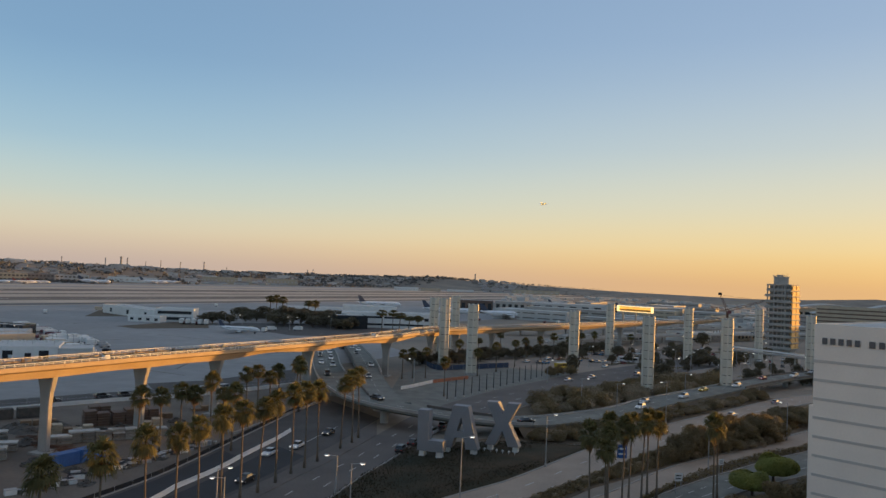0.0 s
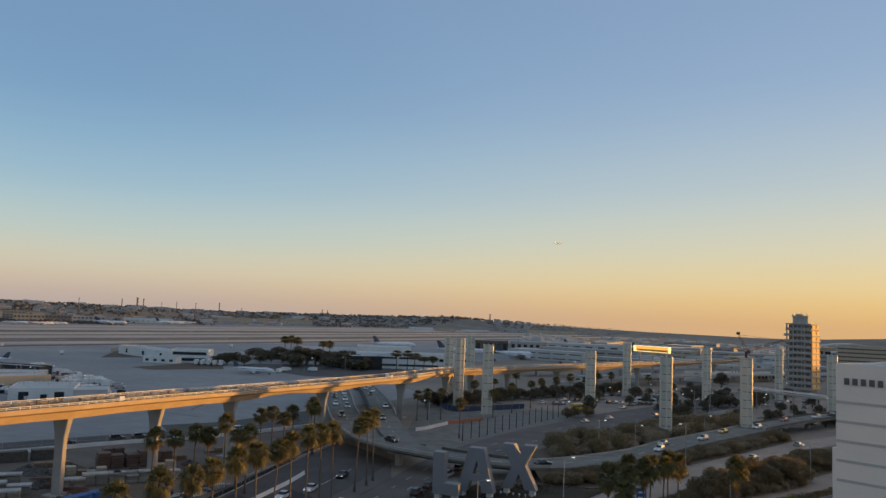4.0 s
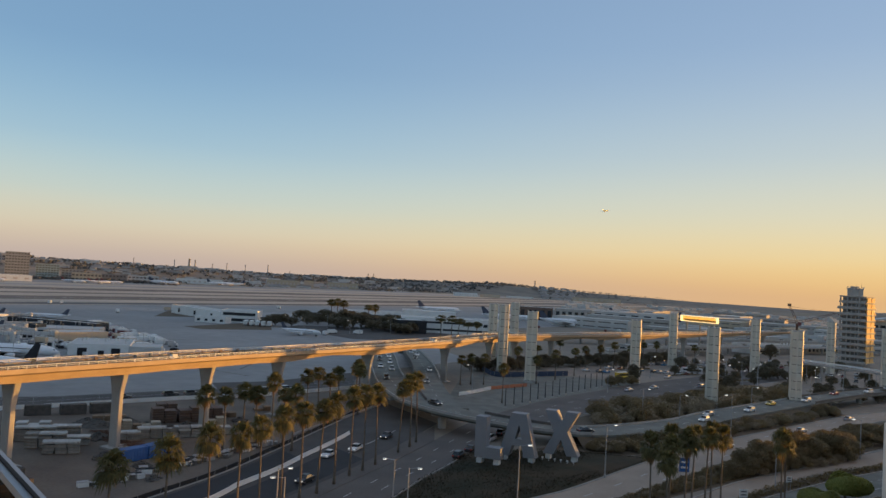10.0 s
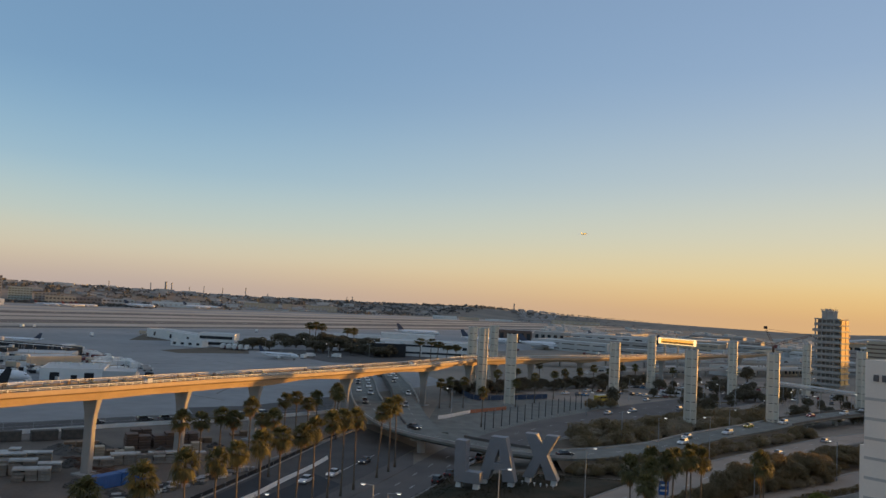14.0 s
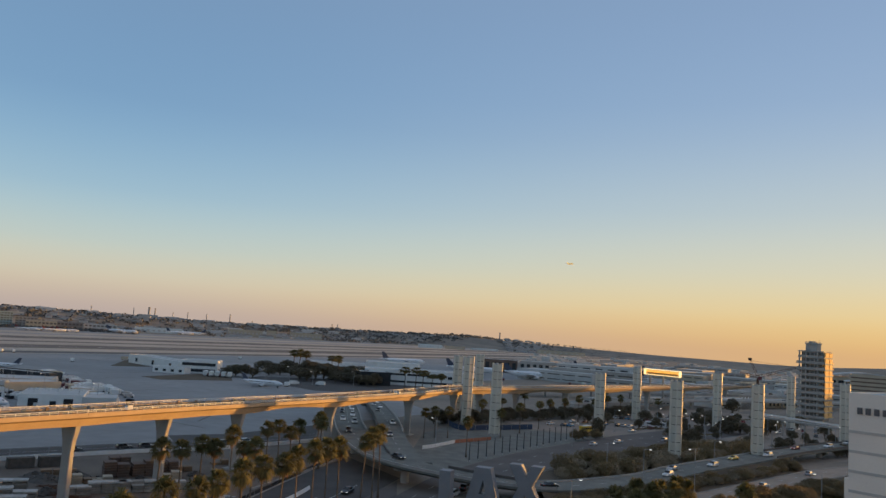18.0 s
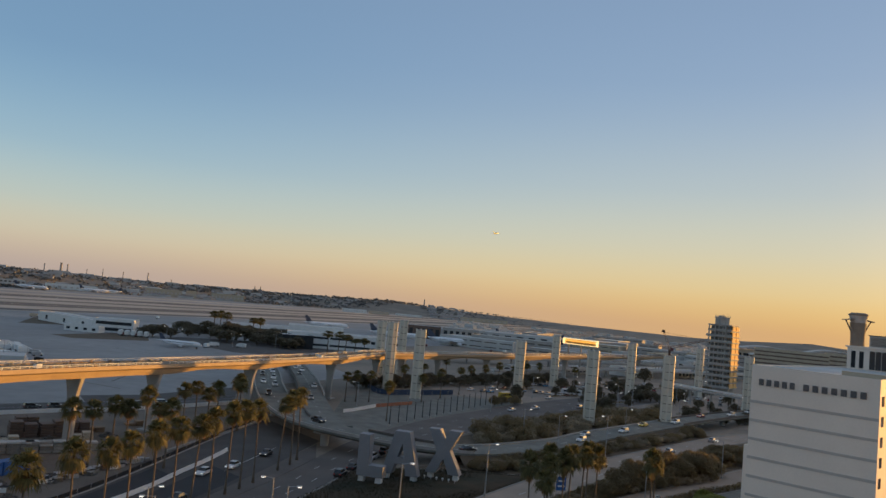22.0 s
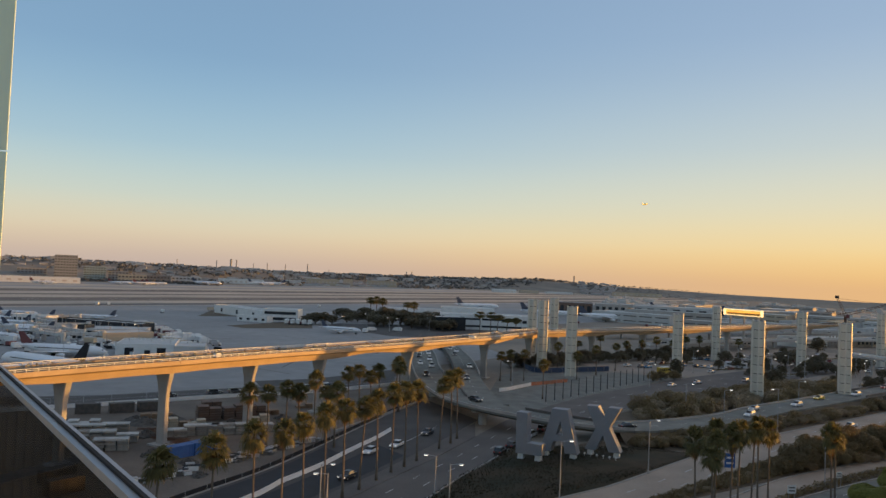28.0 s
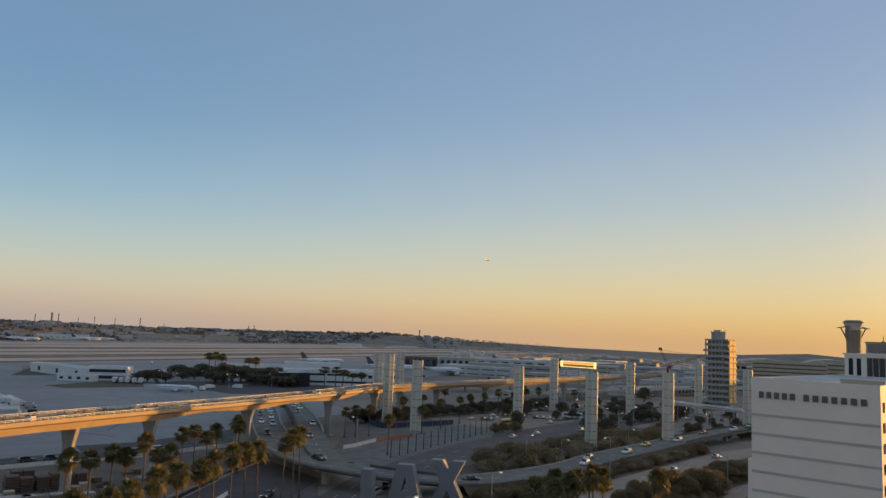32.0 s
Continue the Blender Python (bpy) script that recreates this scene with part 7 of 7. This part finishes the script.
for x, y, h, tn in ((24.5, 165, 11.2, 0), (45, 234, 10.6, 0), (5, 131, 12.6, 20), (-13.7, 131, 7.4, 0), (-17, 137, 7.2, 180), (67.5, 222, 12, 200), (55, 230, 10, 0), (86, 262, 10, 0), (120, 300, 11, 0), (140, 318, 11, 180), (-34, 122, 8, 20), (-31.5, 117, 8, 200), (-8, 283, 9, 180), (95, 205, 10, 180), (60, 166, 8, 0), (100, 340, 10, 0), (150, 380, 11, 0), (168, 350, 10, 0), (44, 300, 9, 0), (72, 360, 10, 0)):
    street_lamp(x, y, h, 0.06, tn)
for k in range(16):
    t = rc.uniform(14, 30)
    street_lamp(*polar(t, rc.uniform(330, 520))[:2], 9, 0.05, rc.uniform(0, 360))
for az, d in ((-15.6, 545), (-12.7, 560), (-11.0, 520), (-10.3, 515), (-8.0, 540), (-25.5, 360), (-28.8, 405), (-14.4, 520)):
    street_lamp(*polar(az, d)[:2], 9, 0.05, 220)
# dark posts along the boulevard
for k in range(15):
    p = Vector((4, 247, 0)).lerp(Vector((44, 316, 0)), k / 14)
    e = empty("banner_post", pose(p.x, p.y, 0.05, 0, 0, 30), "dark thin post along the boulevard", "post", "posts along the boulevard")
    part("post_shaft", MB().cyl((0, 0, 0), (0, 0, 6.0), 0.16, 0.11, 8), M_dark, e)
    part("post_base", MB().cyl((0, 0, 0), (0, 0, 0.5), 0.32, 0.25, 8), M_conc2, e)
    part("post_cap", MB().cyl((0, 0, 6.0), (0, 0, 6.25), 0.2, 0.05, 8), M_dark, e)


def road_sign(x, y, z, turn, w, h, top, plate, label):
    e = empty("road_sign", pose(x, y, z, 0, 0, turn), label, "sign")
    for s in (-0.35, 0.35):
        part("leg", MB().cyl((s * w, 0, 0), (s * w, 0, top), 0.06, n=6), M_steel, e)
    part("plate", MB().box((0, -0.08, top - h / 2), (w, 0.06, h)), plate, e)
    for k in range(2):
        part("text_bar", MB().box((0, -0.118, top - h * (0.3 + 0.38 * k)), (w * 0.7, 0.01, h * 0.13)), M_white if plate is not M_white else M_dark, e)
    return e


road_sign(42, 169.5, 0.12, 5, 2.2, 3.0, 4.4, M_blue, "blue road sign on two legs")
road_sign(47.6, 147.5, 0.12, 10, 1.6, 1.5, 4.0, M_white, "small white road sign")
road_sign(62, 164, 0.06, 15, 1.2, 1.2, 3.4, M_white, "small white road sign")
# upper-level terminal road on short columns
def upper_road(pts, width, label):
    e = empty("upper_road", pose(0, 0, 0), label, "bridge")
    ln = smoothline([Vector(p) for p in pts], 8.0)
    l_, r_ = sides(ln, -width / 2, width / 2)
    part("deck", MB().loft([[a, b, (b[0], b[1], b[2] - 1.1), (a[0], a[1], a[2] - 1.1)] for a, b in zip(l_, r_)]), M_conc2, e)
    for o in (-width / 2 + 0.15, width / 2 - 0.15):
        part("parapet", wall_along(MB(), ln, o, 0.3, 0.0, 0.9), M_roof, e)
    for p in ln[2:-1:4]:
        part("column", MB().cyl((p.x, p.y, 0), (p.x, p.y, p.z - 1.08), 0.7, n=8), M_conc2, e)
    return ln


up1 = upper_road([(48, 548, 5.2), (96, 570, 6.2), (144, 586, 6.4), (215, 625, 6.4), (300, 690, 6.2)], 11, "pale upper terminal road on round columns")
up2 = upper_road([(66, 470, 3.0), (110, 500, 4.6), (160, 540, 5.4), (230, 585, 5.6), (310, 630, 5.6)], 8, "grey curving terminal ramp on columns")
for ln_, n_ in ((up1, 14), (up2, 9)):
    for k in range(n_):
        x, y, z, hd = along(ln_, 2 + int(k * (len(ln_) - 4) / n_), rc.choice((-2.0, 2.0)))
        put_car(rc.choice(COL), x, y, z + 0.02, hd, k % 3 == 0)
building("terminal", "low white terminal front with window strips", "terminal", 190, 574, 40, 36, 16, 6.4, M_white, floors=2, cols=1, win=(0.94, 0.3))
building("terminal", "low white curbside hall with dark openings", "terminal", 136, 548, 36, 30, 12, 4.6, M_roof, floors=1, cols=7, win=(0.6, 0.5))
building("terminal", "low tan curbside hall with openings", "terminal", 246, 610, 38, 42, 14, 5.4, M_tan, floors=1, cols=8, win=(0.5, 0.4))
building("terminal", "grey flat-roofed bus station building", "terminal", 96, 516, 34, 34, 10, 4.2, M_conc2, floors=1, cols=7, win=(0.6, 0.5))
for k in range(6):
    e = empty("marquee_tent", pose(206 + 3.6 * k, 583 + 3.4 * k, 0.04, 0, 0, 40), "white peaked marquee tent on poles", "tent", "white tents by the terminal")
    part("canopy", MB().loft([[(-2.4, -2.4, 3.2), (2.4, -2.4, 3.2), (2.4, 2.4, 3.2), (-2.4, 2.4, 3.2)], [(-0.7, -0.7, 5.2), (0.7, -0.7, 5.2), (0.7, 0.7, 5.2), (-0.7, 0.7, 5.2)], [(-0.05, -0.05, 7.4), (0.05, -0.05, 7.4), (0.05, 0.05, 7.4), (-0.05, 0.05, 7.4)]]), M_white, e)
    for u in (-2.3, 2.3):
        for v in (-2.3, 2.3):
            part("pole", MB().cyl((u, v, 0), (u, v, 3.22), 0.06, n=6), M_steel, e)
for x, y, s_, z_ in ((130, 418, 1.7, 1.15), (137, 424, 1.4, 1.0), (134, 388, 1.5, 1.0), (141, 392, 1.3, 0.9), (98, 411, 0.9, 0.9), (176, 504, 1.2, 1.5), (60, 334, 0.75, 1.0), (150, 430, 1.3, 0.9), (166, 418, 1.4, 1.0), (172, 426, 1.2, 0.9), (160, 402, 1.2, 0.9), (190, 440, 1.3, 1.0)):
    put_tree("far", x, y, s_, sz=z_)
bus(CARP["white"], "white shuttle bus crossing the terminal lot", 10.5).matrix_basis = pose(98.5, 391.6, 0.05, 0, 0, 160)
# planted islands in the lots
for k, (x, y, a_, ln_) in enumerate(((70, 392, 40, 26), (92, 380, 38, 22), (84, 432, 44, 30), (112, 404, 40, 24), (120, 446, 42, 34), (150, 352, 30, 30), (182, 372, 34, 30), (140, 470, 44, 34), (118, 372, 36, 20), (206, 410, 40, 34), (172, 470, 42, 30))):
    ca, sa = math.cos(radians(a_)), math.sin(radians(a_))
    m_ = MB().box((0, 0, 0.08), (ln_, 2.4, 0.16), 0)
    o = thing("planting_island", m_, M_kerb, "long kerbed planting island in the parking lot", "island", pose(x, y, 0.03, 0, 0, a_))
    hedge(lambda: Vector((x, y, 0)) + Vector((ca, sa, 0)) * rt.uniform(-ln_ / 2, ln_ / 2) + Vector((-sa, ca, 0)) * rt.uniform(-1.0, 1.0), 900, "low planting on a parking lot island")
    for q in (-0.3, 0.3):
        put_tree("far", x + ca * q * ln_, y + sa * q * ln_, rt.uniform(0.5, 0.7), z=0.18, sz=rt.uniform(0.5, 0.8))
for k in range(12):
    p = polar(rc.uniform(12, 27), rc.uniform(350, 560))
    street_lamp(p[0], p[1], rc.uniform(6, 9), 0.05, rc.uniform(150, 330))
# footbridge past the old tower
e = empty("footbridge", pose(0, 0, 0), "long pale raised walkway on thin columns", "bridge")
a, b_ = Vector(polar(20.5, 440, 8.0)), Vector(polar(27.5, 400, 8.0))
d = b_ - a
part("walkway_deck", MB().box(((a + b_) / 2), (d.length, 3.0, 0.9), math.atan2(d.y, d.x)), M_conc2, e)
part("walkway_roof", MB().box(((a + b_) / 2 + Vector((0, 0, 1.4)))[:], (d.length, 0.15, 0.9), math.atan2(d.y, d.x)), M_white, e)
for k in range(5):
    q = a.lerp(b_, 0.1 + 0.2 * k)
    part("column", MB().cyl((q.x, q.y, 0), (q.x, q.y, 7.6), 0.45, n=8), M_conc2, e)
# crawler crane by the guideway's end
c0 = Vector(polar(20.85, 640))
e = empty("crane", pose(c0.x, c0.y, 0, 0, 0, -20), "red lattice construction crane with raised boom", "crane")
part("mast", MB().box((0, 0, 11), (1.8, 1.8, 22)), M_rust, e)
def lattice(name, p, q, w0, w1, n=9):
    p, q = Vector(p), Vector(q)
    u = (q - p).normalized()
    v = u.cross(Vector((0, 1, 0))).normalized()
    mb = MB()
    cs = [(a, b) for a in (-1, 1) for b in (-1, 1)]
    for a, b in cs:
        mb.cyl(p + v * a * w0 + Vector((0, b * w0, 0)), q + v * a * w1 + Vector((0, b * w1, 0)), 0.16, n=5)
    for k in range(n):
        t0, t1 = k / n, (k + 1) / n
        f = 1 if k % 2 else -1
        mb.cyl(p.lerp(q, t0) + v * f * (w0 + (w1 - w0) * t0), p.lerp(q, t1) - v * f * (w0 + (w1 - w0) * t1), 0.1, n=4)
    part(name, mb, M_rust, e)
lattice("boom", (0, 0, 23), (27, 0, 32), 0.9, 0.45, 12)
lattice("boom_tip", (27, 0, 32), (30.5, 0, 29.5), 0.45, 0.3, 3)
lattice("back_mast", (0, 0, 23), (-5.5, 0, 35), 0.8, 0.5, 6)
lattice("counter_jib", (0, 0, 23), (-13, 0, 25), 0.7, 0.6, 6)
part("counterweight", MB().box((-5.8, 0, 36), (2.6, 1.8, 2.0)), M_dark, e)
part("stay", MB().cyl((-5.5, 0, 35), (27, 0, 32), 0.09, n=5), M_dark, e)
part("cab", MB().box((1.6, -1.2, 22), (2.6, 2.2, 2.6)), M_airred, e)
# works platform at the guideway's end
p = gw_line[-1]
thing("works_platform", MB().box((0, 0, 0.4), (40, 12, 0.8)).box((0, 0, 1.2), (40, 0.2, 0.8)), M_tan, "tan formwork platform at the guideway end", "platform", pose(p.x - 8, p.y - 10, p.z + 4.2, 0, 0, 48))

# ---- far town ----
rf = random.Random(42)
far_tree = MB()


def leafball(mb, x, y, z, r, n):
    for k in range(n):
        v = Vector((rf.gauss(0, 1), rf.gauss(0, 1), rf.gauss(0, 1)))
        v.normalize()
        p = Vector((x + v.x * r, y + v.y * r, z + abs(v.z) * r * 0.75 + r * 0.1))
        t = Vector((rf.gauss(0, 1), rf.gauss(0, 1), rf.gauss(0, 1))).normalized()
        u = t.orthogonal().normalized() * r * 0.42
        w = t.cross(u).normalized() * r * 0.3
        mb.face(p - u, p - w, p + u, p + w)


for k in range(5200):
    az = rf.uniform(-44, 26)
    d = 1750 + 950 * rf.random() ** 0.8 + (250 if az > -8 else 0)
    x, y, _ = polar(az, d)
    if az > 3:
        if rf.random() < (az - 3) / 14:
            continue
        d = rf.uniform(2350, 2720)
        x, y, _ = polar(az, d)
    elif x * S.x + y * S.y < 1290 or (-17.6 < az < -10.3 and d < 2190):
        continue
    if az < -9 and rf.random() < (0.4 if az < -17 else 0.15):
        continue
    leafball(far_tree, x, y, land(x, y) + 0.3, rf.uniform(4.2, 8.5) if az < 3 else rf.uniform(2.5, 5.5) * max(0.35, 1 - (az - 3) / 16), 10)
for k in range(300):
    x, y, _ = polar(rf.uniform(-40, -23.5), rf.uniform(1560, 1625))
    leafball(far_tree, x, y, 0.2, rf.uniform(3, 6.5), 10)
thing("far_trees", far_tree, L_fartree, "distant trees among suburban houses, haze put into their grey", "trees", kind="stuff")
houses, hroofs = MB(), MB()
for k in range(1600):
    az = rf.uniform(-44, 24)
    d = rf.uniform(1800, 2680)
    x, y, _ = polar(az, d)
    if az > 6:
        continue
    elif az > 3:
        d = rf.uniform(2300, 2690)
        x, y, _ = polar(az, d)
    elif x * S.x + y * S.y < 1330:
        continue
    w, dd2, h = rf.uniform(7, 22), rf.uniform(7, 12), rf.uniform(2.6, 5.2)
    rz = radians(-az) + rf.uniform(-0.07, 0.05)
    z = land(x, y)
    houses.box((x, y, z + h / 2), (w, dd2, h), rz)
    hroofs.box((x, y, z + h + 0.8), (w + 1, dd2 + 1, 1.6), rz, (0.8, 0.3))
for k in range(105):
    az = rf.uniform(-42, 2) if k < 70 else rf.uniform(-42, -15)
    d = rf.uniform(1900, 2600)
    x, y, _ = polar(az, d)
    if x * S.x + y * S.y < 1380:
        continue
    houses.box((x, y, land(x, y) + 5), (rf.uniform(14, 40), 16, rf.uniform(6, 10)), radians(-az) + rf.uniform(-0.06, 0.04))
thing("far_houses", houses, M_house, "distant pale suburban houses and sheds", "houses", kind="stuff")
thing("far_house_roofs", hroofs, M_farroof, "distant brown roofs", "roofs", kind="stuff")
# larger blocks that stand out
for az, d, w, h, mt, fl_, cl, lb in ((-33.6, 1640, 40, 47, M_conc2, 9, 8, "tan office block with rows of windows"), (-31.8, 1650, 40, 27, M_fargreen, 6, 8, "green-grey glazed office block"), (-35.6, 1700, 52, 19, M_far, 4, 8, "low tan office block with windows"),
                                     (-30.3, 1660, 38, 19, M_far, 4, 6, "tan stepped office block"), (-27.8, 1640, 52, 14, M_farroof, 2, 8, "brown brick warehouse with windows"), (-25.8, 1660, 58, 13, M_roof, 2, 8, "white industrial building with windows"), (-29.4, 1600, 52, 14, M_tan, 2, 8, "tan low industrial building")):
    x, y, _ = polar(az, d)
    # window grey stays close to the walls, haze put into the colour
    bb = building("far_office", lb, "office", x, y, -az, w, 26, h, mt, floors=fl_, cols=cl, win=(0.62, 0.42), glass=M_gore)
for az0, az1, d, h, mt, lb in ((-17.3, -14.9, 2030, 15, M_tan, "long tan cargo shed with dock doors"), (-14.6, -13.9, 2050, 17, M_tan, "tan cargo office block with doors"), (-12.9, -10.6, 2140, 15, M_tan, "long tan cargo shed with roof vents"), (-38.5, -32.7, 1400, 9, M_white, "long white cargo shed"), (-23.6, -20.4, 1800, 10, M_white, "long pale cargo shed"), (-3.4, -1.6, 2050, 8, M_white, "pale far hangar row"), (-1.4, 0.1, 2080, 7, M_tan, "low tan far hangar"), (0.6, 2.6, 2200, 4, M_white, "low pale far shed row"), (5.5, 9, 2300, 10, M_tan, "tan far shed with doors")):
    w = d * radians(az1 - az0)
    x, y, _ = polar((az0 + az1) / 2, d)
    building("cargo_shed", lb, "shed", x, y, -(az0 + az1) / 2, w, 40, h, mt, floors=1, cols=9, win=(0.4, 0.3), glass=M_band)
for az, el, d, r in ((-23.8, 0.53, 2500, 1.6), (-22.8, 0.66, 2500, 4.0), (-22.4, 0.6, 2510, 2.4), (-20.2, 0.5, 2480, 1.5), (-18.9, 0.45, 2500, 1.6), (-17.28, 0.53, 2500, 2.2), (-9.9, 0.30, 2550, 1.8), (-9.5, 0.33, 2550, 1.8), (2.67, 0.50, 2600, 2.6), (4.2, -0.2, 2600, 1.5), (-26.5, 0.5, 2480, 1.4), (-21.2, 0.4, 2500, 1.4), (-15.7, 0.2, 2500, 1.5)):
    x, y, _ = polar(az, d)
    zb = land(x, y)
    zt = 40 + d * math.tan(radians(el - 0.17))
    e = empty("chimney_stack", pose(x, y, zb), "thin grey refinery chimney stack", "chimney", "refinery stacks")
    part("shaft", MB().cyl((0, 0, 0), (0, 0, zt - zb), r, r * 0.75, 8), M_far, e)
    part("rim", MB().cyl((0, 0, zt - zb - 2), (0, 0, zt - zb - 1), r * 0.95, n=8), M_dark, e)
    part("footing", MB().box((0, 0, 5), (r * 8, r * 5, 10)), M_farroof, e)
